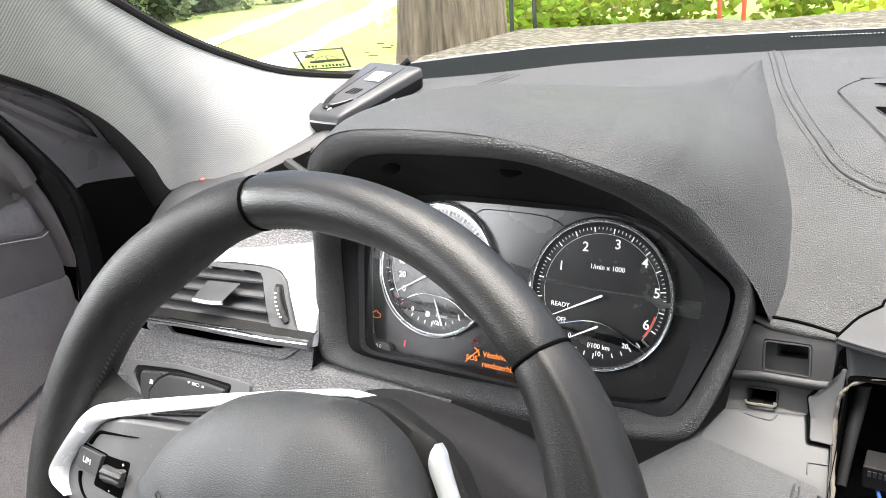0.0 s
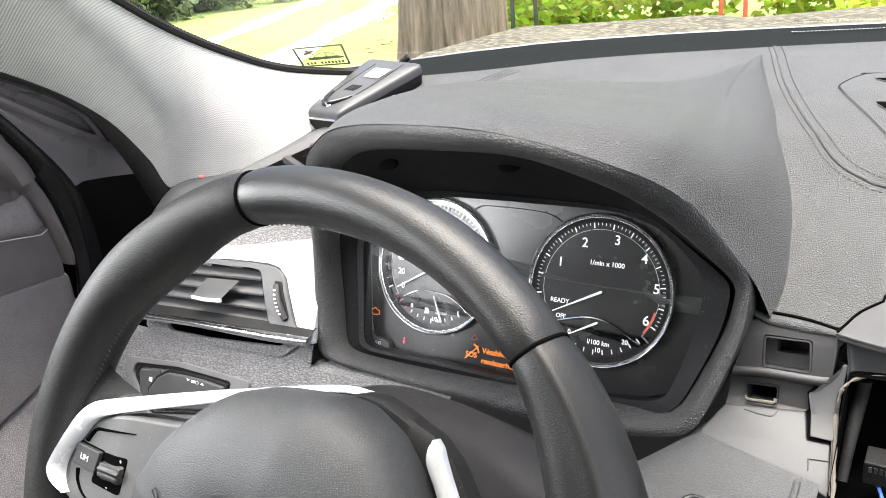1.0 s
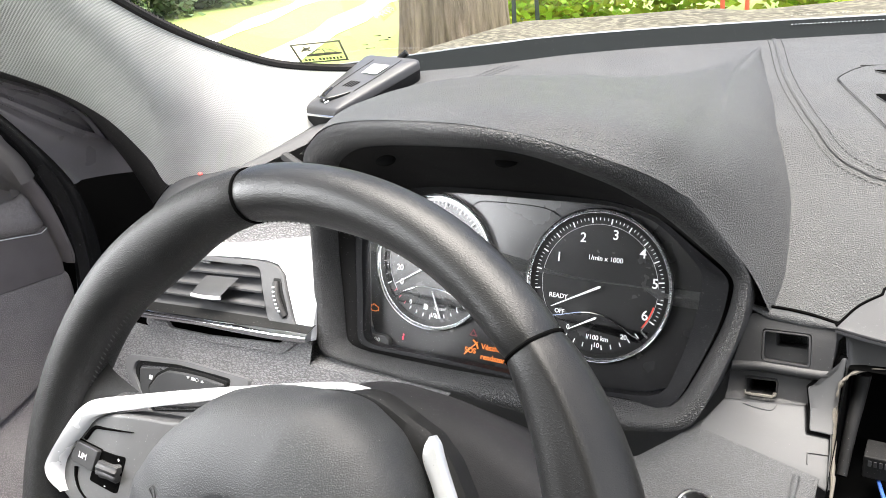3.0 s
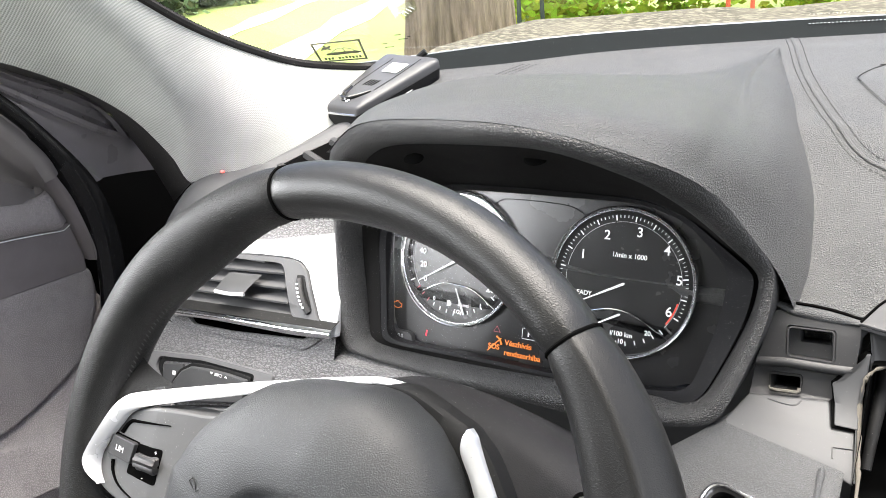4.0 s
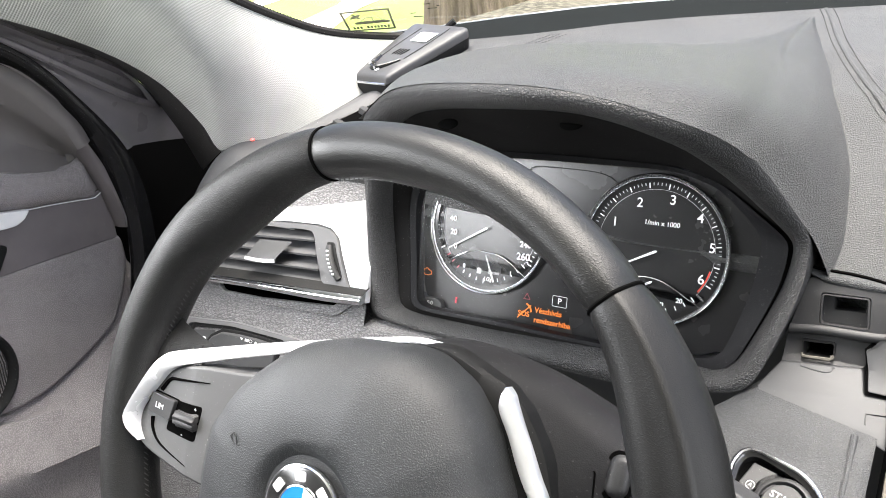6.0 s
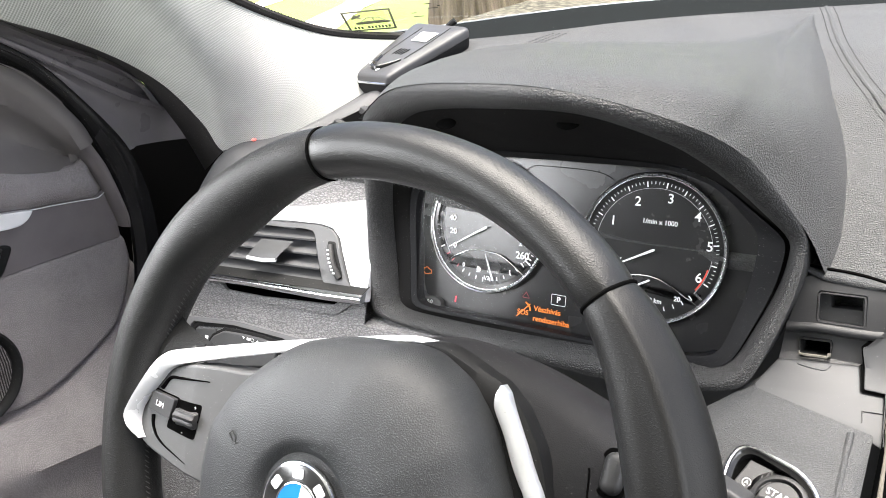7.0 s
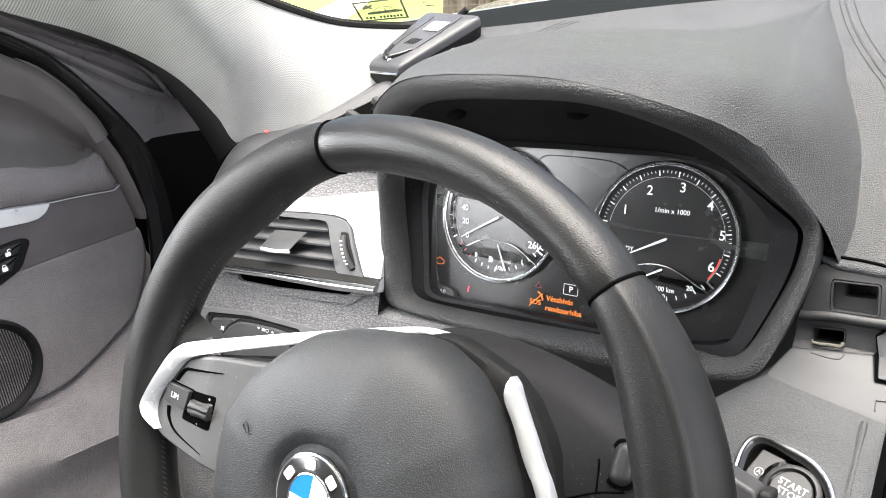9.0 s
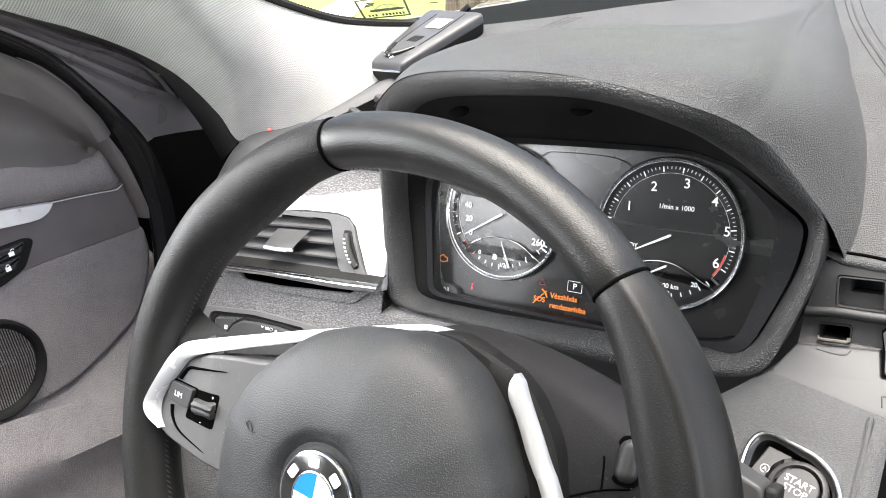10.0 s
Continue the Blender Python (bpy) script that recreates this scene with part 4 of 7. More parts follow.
bmesh.ops.bisect_plane(bm, geom=bm.verts[:] + bm.edges[:] + bm.faces[:], plane_co=(-0.11, 0, 0), plane_no=(1, 0, 0))
for v in bm.verts:
    v.co.z -= 0.010 * max(0.0, (v.co.x + 0.11) / 0.05)
part("roller_well", bm, VOID, panel, m=WH)
rows = []
for i in range(33):
    a = 2 * math.pi * i / 32
    r = 0.0050 + 0.0005 * math.cos(a * 9)
    rows.append([(x, 0.0055 + r * math.cos(a) * w, 0.0050 + r * math.sin(a) * w) for x, w in ((-0.1218, 0.2), (-0.1214, 0.85), (-0.1200, 1.0), (-0.1130, 0.92), (-0.1062, 1.0), (-0.1048, 0.85), (-0.1044, 0.2))])
part("roller", grid(rows), DARKPLASTIC, panel, "ribbed black thumb roller", m=WH)
words("+", 0.0034, WH @ Matrix.Translation((-0.1065, 0.0128, 0.0066)), GREYPRINT, wheel, "plus_mark", weight=0.0)
words("-", 0.0040, WH @ Matrix.Translation((-0.1150, -0.0030, 0.0066)), GREYPRINT, wheel, "minus_mark", weight=0.0)

# Other spoke: dark cover over the top and a bright bracket beside the pad.
DARK_TOP = [(0.0165, 0.0725, -0.021), (0.0241, 0.0751, -0.021), (0.0350, 0.0750, -0.021), (0.0489, 0.0707, -0.021), (0.0591, 0.0668, -0.021), (0.0674, 0.0638, -0.021), (0.0733, 0.0593, -0.021), (0.0795, 0.0541, -0.021), (0.0853, 0.0462, -0.021), (0.0911, 0.0373, -0.021), (0.0959, 0.0255, -0.021), (0.1030, 0.000, -0.021), (0.108, -0.03, -0.021)]
DARK_LOW = [(0.0165, 0.0640, -0.025), (0.0240, 0.0630, -0.024), (0.0340, 0.0600, -0.022), (0.0440, 0.0560, -0.021), (0.0530, 0.0490, -0.0205), (0.0600, 0.0430, -0.020), (0.0640, 0.0380, -0.020), (0.0670, 0.0320, -0.020), (0.0710, 0.0240, -0.020), (0.0750, 0.0150, -0.020), (0.0790, 0.0050, -0.020), (0.0830, -0.01, -0.020), (0.084, -0.03, -0.020)]
bracket(DARK_TOP, DARK_LOW, BLACK, "spoke_cover", "matt black spoke cover")
BRIGHT_TOP = [(0.0710, 0.0645, -0.0165), (0.0745, 0.0614, -0.016), (0.0768, 0.0567, -0.016), (0.0818, 0.0474, -0.016), (0.0879, 0.0372, -0.016), (0.0933, 0.0270, -0.016), (0.0983, 0.0189, -0.016), (0.108, -0.002, -0.016), (0.119, -0.03, -0.016)]
BRIGHT_LOW = [(0.0704, 0.0642, -0.0160), (0.0690, 0.0595, -0.0145), (0.0697, 0.0533, -0.014), (0.0762, 0.0428, -0.014), (0.0824, 0.0307, -0.014), (0.0872, 0.0229, -0.014), (0.0910, 0.0171, -0.014), (0.1000, -0.002, -0.014), (0.110, -0.03, -0.014)]
bracket(BRIGHT_TOP, BRIGHT_LOW, SILVER_DIM, "spoke_trim", "silver spoke bracket in a dimmer tone for weaker light", deep=0.0045)
# Right and lower spokes behind the rim.
part("spoke_arm", surface([[(0.06, 0.02, -0.02), (0.10, 0.006, -0.012), (0.16, -0.01, -0.002)], [(0.06, -0.03, -0.02), (0.10, -0.04, -0.012), (0.158, -0.05, -0.002)]], 6, 6), COLUMN, wheel, m=WH)
part("spoke_arm", surface([[(-0.03, -0.07, -0.01), (-0.02, -0.12, -0.004), (-0.02, -0.163, 0.0)], [(0.03, -0.07, -0.01), (0.02, -0.12, -0.004), (0.02, -0.163, 0.0)]], 6, 6), COLUMN, wheel, m=WH)

# ---- steering column ----
column = thing("steering_column", (0.0092, -0.15, 0.96), "dusty black plastic steering column cover with wiper stalk", "steering column")
rows = []
for k, (z, s) in enumerate(((-0.028, 0.55), (-0.040, 0.88), (-0.050, 0.98), (-0.070, 1.0), (-0.10, 0.90), (-0.15, 0.70), (-0.20, 0.5))):
    o = []
    for i in range(49):
        a = radians(-125 + 250 * i / 48)
        rx, ry = 0.088 + 0.052 * max(0.0, math.sin(a)) ** 0.5, 0.070
        o.append(Vector((0.022 + rx * s * math.sin(a) * (1 - 0.10 * math.cos(a)), 0.004 + ry * s * math.cos(a) * (1.0 if math.cos(a) > 0 else 0.5), z)))
    rows.append(o)
part("column_cover", grid(rows), COLUMN, column, "matt black dusty cover", m=WH)
bm = tube(spline([(0.105, 0.024, -0.058), (0.125, 0.0275, -0.056), (0.150, 0.033, -0.052)], 6), 0.0072, 16)
part("wiper_stalk", bm, BLACK, column, "black wiper stalk", m=WH)
collar = WH @ Matrix.Translation((0.1215, 0.0325, -0.0405)) @ Matrix.Rotation(radians(-19), 4, "X") @ Matrix.Rotation(radians(8), 4, "Y")
part("stalk_gap", plate(rounded(0.0135, 0.0230, 0.005, 5), -0.02, 0.0010), VOID, column, m=collar)
bm = plate(rounded(0.0110, 0.0200, 0.005, 5), -0.02, 0.0050, 0.0045, 6)
part("stalk_collar", bm, DARKPLASTIC, column, "glossy black stalk collar", m=collar)
for seam_ in (((0.1105, 0.0328, -0.0366), (0.1112, 0.0310, -0.0364), (0.1128, 0.0190, -0.0334), (0.1118, 0.0178, -0.0330)), ((0.0950, 0.0100, -0.0275), (0.1003, 0.0125, -0.0290), (0.1130, 0.0182, -0.0335), (0.1249, 0.0211, -0.0371))):
    part("cover_seam", tube(spline(seam_, 4), 0.00045, 6), VOID, column, m=WH)

# ---- console side of the dashboard ----
def console_y(z):
    return interp(z, (0.85, 0.93, 0.955, 0.97, 0.985, 0.995, 1.005, 1.02, 1.04, 1.055, 1.1), (-0.26, -0.15, -0.108, -0.083, -0.060, -0.043, -0.026, -0.018, -0.010, 0.0, 0.02))


def face_y(z):
    return interp(z, (0.75, 0.85, 0.95, 0.99, 1.02, 1.085, 1.12), (-0.12, -0.10, -0.065, -0.048, -0.033, 0.010, 0.03))


def clad(bm, fn, lift=0.3, cut=False):
    """Lays a flat piece (x, z, height) on a dashboard face."""
    if cut:
        bmesh.ops.triangulate(bm, faces=[f for f in bm.faces if len(f.verts) > 4], ngon_method="EAR_CLIP")
    for z in (0.85, 0.93, 0.95, 0.955, 0.97, 0.985, 0.99, 0.995, 1.005, 1.02, 1.03, 1.04, 1.05, 1.055, 1.07):
        bmesh.ops.bisect_plane(bm, geom=bm.verts[:] + bm.edges[:] + bm.faces[:], plane_co=(0, z, 0), plane_no=(0, 1, 0), dist=1e-7)
    for v in bm.verts:
        x, z, h = v.co
        v.co = (x, fn(z) - h, z + h * lift)
    return bm


def framed(outer, hole, h, depth, fn, bm=None):
    """A panel with a hole through it; both outlines have the same count of points."""
    o, i = [Vector((*p, 0)) for p in outer], [Vector((*p, 0)) for p in hole]
    rows = [[p + Vector((0, 0, h - 0.012)) for p in o], [p + Vector((0, 0, h - 0.0006)) for p in o], [p * 0.98 + q * 0.02 + Vector((0, 0, h)) for p, q in zip(o, i)], [p * 0.5 + q * 0.5 + Vector((0, 0, h)) for p, q in zip(o, i)], [p * 0.05 + q * 0.95 + Vector((0, 0, h)) for p, q in zip(o, i)], [q + Vector((0, 0, h - 0.001)) for q in i], [q + Vector((0, 0, h - depth)) for q in i]]
    return clad(grid(rows, across=True), fn)


console = thing("centre_console", (0.19, -0.03, 0.9), "grey plastic console carrier with open clip slots, radio removed", "console")
POCKET = [(0.1752, 1.0417), (0.2018, 1.0425), (0.2034, 1.0252), (0.1766, 1.0246)]
part("upper_carrier", framed(soften([(0.1665, 1.0490), (0.2160, 1.0462), (0.2152, 1.0238), (0.1600, 1.0212)], 0.003), soften(POCKET, 0.002), 0.002, 0.009, console_y), DARKPLASTIC, console, "dark plastic carrier with a square clip slot")
part("slot_sleeve", framed(soften(POCKET, 0.002), soften([(0.1816, 1.0403), (0.1989, 1.0415), (0.2000, 1.0337), (0.1826, 1.0329)], 0.001), -0.005, 0.02, console_y), DARKPLASTIC, console)
part("slot_back", clad(plate([(0.1800, 1.0410), (0.2000, 1.0420), (0.2010, 1.0325), (0.1815, 1.0320)], -0.027, -0.024), console_y), VOID, console)
part("slot_rim", tube([Vector((x, console_y(z) - 0.0018, z)) for x, z in soften([(0.1757, 1.0413), (0.2014, 1.0421), (0.2030, 1.0256), (0.1770, 1.0250)], 0.002)], 0.0007, 6, closed=True), DARKPLASTIC, console)
part("lower_carrier", framed(soften([(0.1585, 1.0200), (0.2110, 1.0190), (0.2040, 1.0038), (0.1580, 1.0000)], 0.003), soften([(0.1682, 1.0126), (0.1858, 1.0136), (0.1864, 1.0062), (0.1697, 1.0054)], 0.0014), -0.003, 0.02, console_y), DARKPLASTIC, console, "dark plastic carrier with a low clip slot")
part("lower_slot_rim", framed(soften([(0.1674, 1.0140), (0.1866, 1.0150), (0.1872, 1.0050), (0.1688, 1.0042)], 0.002), soften([(0.1683, 1.0126), (0.1857, 1.0136), (0.1863, 1.0062), (0.1698, 1.0054)], 0.0014), -0.0018, 0.012, console_y), BLACK, console)
part("lower_slot_back", clad(plate([(0.1675, 1.0145), (0.1868, 1.0150), (0.1875, 1.0045), (0.1685, 1.0040)], -0.027, -0.024), console_y), VOID, console)
TORN = grained("torn_foam", (0.12, 0.112, 0.094), 0.85, 700, 0.0004)
part("slot_lip", tube([Vector((x, console_y(z) - 0.0008, z)) for x, z in ((0.1690, 1.0072), (0.1697, 1.0056), (0.1735, 1.0054), (0.1790, 1.0058), (0.1850, 1.0060), (0.1861, 1.0068), (0.1862, 1.0085))], lambda q: 0.0008 + 0.0004 * math.sin(q * 17.0) ** 2, 6), TORN, console, "pale torn foam edge of the slot")
ledge = []
for z, h in ((1.0246, 0.0016), (1.0232, 0.0030), (1.0216, 0.0036), (1.0200, 0.0028), (1.0186, 0.0004), (1.0178, -0.0032)):
    ledge.append([Vector((x, console_y(z + dz) - h, z + dz + 0.3 * h)) for x, dz in ((0.1600, -0.0026), (0.1680, -0.0016), (0.1780, -0.0006), (0.1930, -0.0004), (0.2080, 0.0), (0.2135, 0.0006))])
part("carrier_ledge", surface(ledge, 5, 4), DARKPLASTIC, console)
part("trim_base", clad(plate(soften([(0.1490, 0.9915), (0.1585, 1.0017), (0.2034, 1.0045), (0.2070, 0.9955), (0.2194, 0.9958), (0.2240, 0.9790), (0.2020, 0.9840), (0.1697, 0.9870), (0.1523, 0.9890)], 0.0012), -0.006, 0.0004, 0.0008, 3), console_y), GREYPLASTIC, console, "smooth grey plastic plate")
part("base_lip", tube(spline([Vector((x, console_y(z) - 0.0006, z)) for x, z in ((0.1700, 1.0016), (0.1790, 1.0010), (0.1860, 1.0012), (0.1885, 1.0032))], 5), 0.0005, 6), GREYPLASTIC, console)
TAB = [(0.2038, 1.0146), (0.2095, 1.0174), (0.2142, 1.0224), (0.2179, 1.0265), (0.2198, 1.0330), (0.2221, 1.0330), (0.2215, 1.0218), (0.2192, 1.0169), (0.2190, 1.0062), (0.2214, 0.9974), (0.2088, 0.9975)]
part("tab_gap", clad(plate([(x + dx, z + dz) for (x, z), (dx, dz) in zip(TAB, [(-0.0010, 0.0002)] + [(-0.0012, 0.0008)] * 4 + [(0, 0)] * 4 + [(0.0, -0.0014), (-0.0012, -0.0014)])], -0.006, 0.0009), console_y, cut=True), VOID, console)
part("trim_tab", clad(plate(soften(TAB, 0.0010), -0.006, 0.0034, 0.0006, 3), console_y, cut=True), GREYPLASTIC, console, "raised grey plastic tab")
part("base_step", tube([Vector((x, console_y(z) - 0.0012, z)) for x, z in ((0.2112, 0.9868), (0.2101, 0.9903), (0.2150, 0.9906), (0.2208, 0.9909))], 0.0004, 6), DARKPLASTIC, console)
part("edge_strip", tube(spline([Vector((x, console_y(z) - 0.0030, z)) for x, z in ((0.2216, 1.0222), (0.2200, 1.0166), (0.2198, 1.0062), (0.2226, 0.9952), (0.2243, 0.9865), (0.2259, 0.9813), (0.229, 0.95))], 10), lambda q: 0.0013 + 0.0004 * math.sin(q * 31.0) * math.sin(q * 13.0), 8), BARE, console, "rough beige foam edge of the radio opening")
part("opening_edge", tube(spline([(0.2216, -0.021, 1.0222), (0.2270, -0.016, 1.0262), (0.2400, -0.010, 1.0275), (0.262, -0.008, 1.0275)], 8), lambda q: 0.0009 + 0.0003 * math.sin(q * 23.0), 6), BARE, console, "dusty torn edge over the opening")
part("edge_film", tube(spline([Vector((x, console_y(z) - 0.0036, z)) for x, z in ((0.2186, 1.0150), (0.2184, 1.0062), (0.2210, 0.9952), (0.2228, 0.9865), (0.2244, 0.9813))], 6), 0.0004, 6), GREYPLASTIC, console)
# Leather roll along the front edge of the dash, below a tucked seam.
seam_low = even([Vector((x, console_y(z), z)) for x, z in ((0.1640, 1.0545), (0.1682, 1.0540), (0.1749, 1.0534), (0.1879, 1.0531), (0.2007, 1.0520), (0.2149, 1.0497))], 24)
roll_low = even([Vector((x, console_y(z), z)) for x, z in ((0.1690, 1.0490), (0.1734, 1.0473), (0.1780, 1.0460), (0.1894, 1.0454), (0.1989, 1.0450), (0.2141, 1.0456))], 24)
part("dash_roll", grid([[p + Vector((0, 0.004, -0.001)) for p in seam_low]] + [[p.lerp(q, t) + Vector((0, -1, 0.3)) * (0.0005 + 0.0034 * math.sin(math.pi * t) ** 0.7) for p, q in zip(seam_low, roll_low)] for t in (0.0, 0.1, 0.25, 0.45, 0.65, 0.85, 1.0)] + [[q + Vector((0, 0.004, 0)) for q in roll_low]]), LOWER, console, "rolled leather edge of the dash")
part("tucked_seam", tube([p + Vector((0, -0.0016, 0.0006)) for p in seam_low], 0.0010, 6), VOID, console)
part("opening_frame", surface([[(0.2190, -0.004, 1.0440), (0.2215, -0.010, 1.033), (0.2225, -0.018, 1.0225)], [(0.2260, -0.002, 1.0440), (0.2270, -0.006, 1.034), (0.2300, -0.010, 1.0255)], [(0.262, 0.004, 1.042), (0.262, 0.0, 1.034), (0.262, -0.006, 1.027)]], 6, 6), DARKPLASTIC, console, "curved black frame of the radio opening")
# Radio opening: a box going into the dash, its shade put into near-black walls.
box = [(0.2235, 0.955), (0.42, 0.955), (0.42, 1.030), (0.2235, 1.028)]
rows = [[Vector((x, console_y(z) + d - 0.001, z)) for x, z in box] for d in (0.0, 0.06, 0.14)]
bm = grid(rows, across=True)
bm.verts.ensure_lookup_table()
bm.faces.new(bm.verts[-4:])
part("radio_opening", bm, VOID, console, "empty radio opening, lined near-black in place of shade", smooth=False)
part("inner_post", tube(spline([(0.2300, -0.004, 1.020), (0.2290, -0.008, 1.005), (0.2280, -0.022, 0.992), (0.2270, -0.04, 0.972)], 6), lambda s: 0.005 - 0.002 * s, 10), BLACK, console, "black plastic post inside the opening")
plug = part("cable_plug", plate(rounded(0.030, 0.014, 0.001, 3, 0.252, 0.980), 0.0, 0.018, 0.0008), BLACK, console, "black multi-pin cable plug", m=Matrix(((1, 0, 0, 0), (0, 0, -1, -0.020), (0, 1, 0, 0), (0, 0, 0, 1))), smooth=False)
for k in range(9):
    part("pin_slot", plate(rounded(0.0018, 0.0035, 0.0003, 1, 0.2405 + 0.0028 * k, 0.9830), 0.0181, 0.0186), DARKPLASTIC if k % 3 else GREYPLASTIC, plug, m=Matrix(((1, 0, 0, 0), (0, 0, -1, -0.020), (0, 1, 0, 0), (0, 0, 0, 1))), smooth=False)
part("cable", tube(spline([(0.245, -0.035, 0.972), (0.252, -0.05, 0.966), (0.262, -0.055, 0.955)], 6), 0.0011, 8), material("blue_cable", (0.0336, 0.098, 0.336), 0.4), console, "thin blue cable")
# Screen foot: plate with a lip over the opening.
foot_back = even([(0.2153, -0.0125, 1.0520), (0.2194, -0.0070, 1.0560), (0.2242, -0.0010, 1.0605), (0.2306, 0.0040, 1.0640), (0.2366, 0.0080, 1.0668), (0.2450, 0.0140, 1.0708), (0.33, 0.020, 1.075)], 30)
foot_front = even([(0.2153, -0.0125, 1.0520), (0.2264, -0.0125, 1.0499), (0.2403, -0.0125, 1.0480), (0.2549, -0.0125, 1.0471), (0.33, -0.0125, 1.044)], 30)
rows = [[p + Vector((0, 0.002, -0.012)) for p in foot_back], foot_back] + [[p.lerp(q, t) for p, q in zip(foot_back, foot_front)] for t in (0.04, 0.3, 0.7, 0.96)]
rows += [[q + Vector((0, dy, dz)) for q in foot_front] for dy, dz in ((-0.0006, -0.0004), (-0.0008, -0.0014), (0.0012, -0.0016), (0.0012, -0.0020), (-0.0010, -0.0021), (-0.0010, -0.0038), (0.010, -0.0060))]
foot_plate = single("screen_foot", grid(rows), grained("foot_grey", (0.046, 0.047, 0.049), 0.5, 1600, 0.00005, amount=0.76, spec=0.3), "dark grey plastic foot plate of the removed screen", "screen mount", angle=25)
part("edge_groove", tube([p + Vector((-0.0004, 0, 0.0002)) for p in foot_back[:24]], 0.0008, 6), VOID, foot_plate)

# Lower leather panel and the start button.
rows = []
for i in range(105):
    x = 0.085 + (0.2185 - 0.085) * i / 104
    ztop = interp(x, (0.085, 0.118, 0.135, 0.150, 0.2185), (0.962, 0.971, 0.980, 0.9895, 0.982))
    row = []
    for j in range(76):
        z = ztop - (ztop - 0.86) * j / 75
        k = min(1.0, j / 6.0)
        e = min(1.0, (104 - i) / 5.0)
        row.append(Vector((x, console_y(z) - 0.0065 * math.sin(k * math.pi / 2) * (0.25 + 0.75 * math.sin(e * math.pi / 2)), z + 0.001)))
    row.insert(0, row[0] + Vector((0, 0.012, 0.001)))
    rows.append(row)
# The panel is cut out where the start buttons sit.
START_PANEL = Matrix.Translation((0.175, console_y(0.952), 0.952)) @ Euler((radians(31), 0, 0)).to_matrix().to_4x4()
START_EDGE = [(-26.1, 10.1), (-25.6, 18.7), (-24.3, 23.9), (-22.2, 27.9), (-18.6, 30.5), (-14.6, 31), (-10.3, 30.5), (0.6, 27.8), (11.3, 24.4), (19.2, 19), (24.3, 12.8), (27.9, 4.6), (28.5, -5), (24, -13), (10, -17), (-12, -15), (-23, -9), (-26, 0)]
start_edge = spline([(x / 1000, y / 1000, 0) for x, y in START_EDGE], 5, True)
bm = grid(rows)
to_panel = START_PANEL.inverted()


def in_opening(p, grow):
    q = to_panel @ p
    c = False
    n = len(start_edge)
    for a, b in zip(start_edge, start_edge[1:] + start_edge[:1]):
        a, b = a * grow + Vector((0.0, 0.006, 0)) * (1 - grow), b * grow + Vector((0.0, 0.006, 0)) * (1 - grow)
        if (a.y > q.y) != (b.y > q.y) and q.x < (b.x - a.x) * (q.y - a.y) / (b.y - a.y) + a.x:
            c = not c
    return c


bmesh.ops.delete(bm, geom=[f for f in bm.faces if in_opening(f.calc_center_median(), 0.985)], context="FACES")
part("lower_panel", bm, LOWER, console, "coarse grained grey lower panel")
part("panel_rib", tube([Vector((0.2075, console_y(z) - 0.006, z)) for z in (0.984, 0.972, 0.955)], 0.002, 8), LOWER, console)

start = thing("start_button_panel", (0.175, -0.1, 0.95), "chrome-framed panel with round black start stop button", "button panel")
def start_ring(inset, h):
    c = Vector((0.001, 0.007, 0))
    return [p + (c - p).normalized() * inset + Vector((0, 0, h)) for p in start_edge]


part("chrome_frame", grid([start_ring(-0.0012, 0.0020), start_ring(-0.0012, 0.0078), start_ring(-0.0004, 0.0090), start_ring(0.0006, 0.0094), start_ring(0.0016, 0.0090), start_ring(0.0022, 0.0078)], across=True), SATIN, start, "satin chrome frame", m=START_PANEL)
part("well_wall", grid([start_ring(0.0020, 0.0080), start_ring(0.0034, 0.0068), start_ring(0.0046, 0.0062), start_ring(0.0050, 0.0010), start_ring(0.012, 0.0005), start_ring(0.020, 0.0005)], across=True), GLOSSBLACK, start, "glossy black well", m=START_PANEL)
part("well_floor", plate([(p.x, p.y) for p in start_ring(0.0048, 0)], -0.003, 0.0012), VOID, start, m=START_PANEL)
TURN = Matrix.Rotation(radians(-15), 4, "Z")
SB = START_PANEL @ Matrix.Translation((0.0058, 0.0033, 0.0)) @ TURN
circle = [(math.cos(a), math.sin(a)) for a in np.linspace(0, 2 * math.pi, 48, False)]
start_btn = part("start_button", plate([(0.0114 * c, 0.0114 * s) for c, s in circle], 0.0, 0.0085, 0.0010, 3), DARKPLASTIC, start, "round black start stop button", m=SB)
part("button_ring", grid([[(r * c, r * s, z) for c, s in circle] for r, z in ((0.0122, 0.001), (0.0124, 0.0070), (0.0132, 0.0082), (0.0150, 0.0078), (0.0160, 0.0066), (0.0162, 0.001))], across=True), DARKPLASTIC, start, m=SB)
words("START", 0.0056, SB @ Matrix.Translation((0, 0.0026, 0.0086)), GREYPRINT, start_btn, weight=0.0)
words("STOP", 0.0056, SB @ Matrix.Translation((0, -0.0026, 0.0086)), GREYPRINT, start_btn, weight=0.0)
arc = [(0.0058 + 0.0172 * math.cos(radians(a)), 0.0033 + 0.0172 * math.sin(radians(a))) for a in range(100, 201, 10)]
auto = part("auto_stop_button", plate(soften([(-0.0225, -0.0020), (-0.0191, 0.0107), (-0.0141, 0.0236), (0.0029, 0.0195)] + arc, 0.0006, 2), 0.0, 0.0070, 0.0008), DARKPLASTIC, start, "black automatic stop button", m=START_PANEL)
AB = START_PANEL @ Matrix.Translation((-0.0129, 0.0097, 0.0071)) @ TURN
words("A", 0.0032, AB, GREYPRINT, auto, weight=0.0)
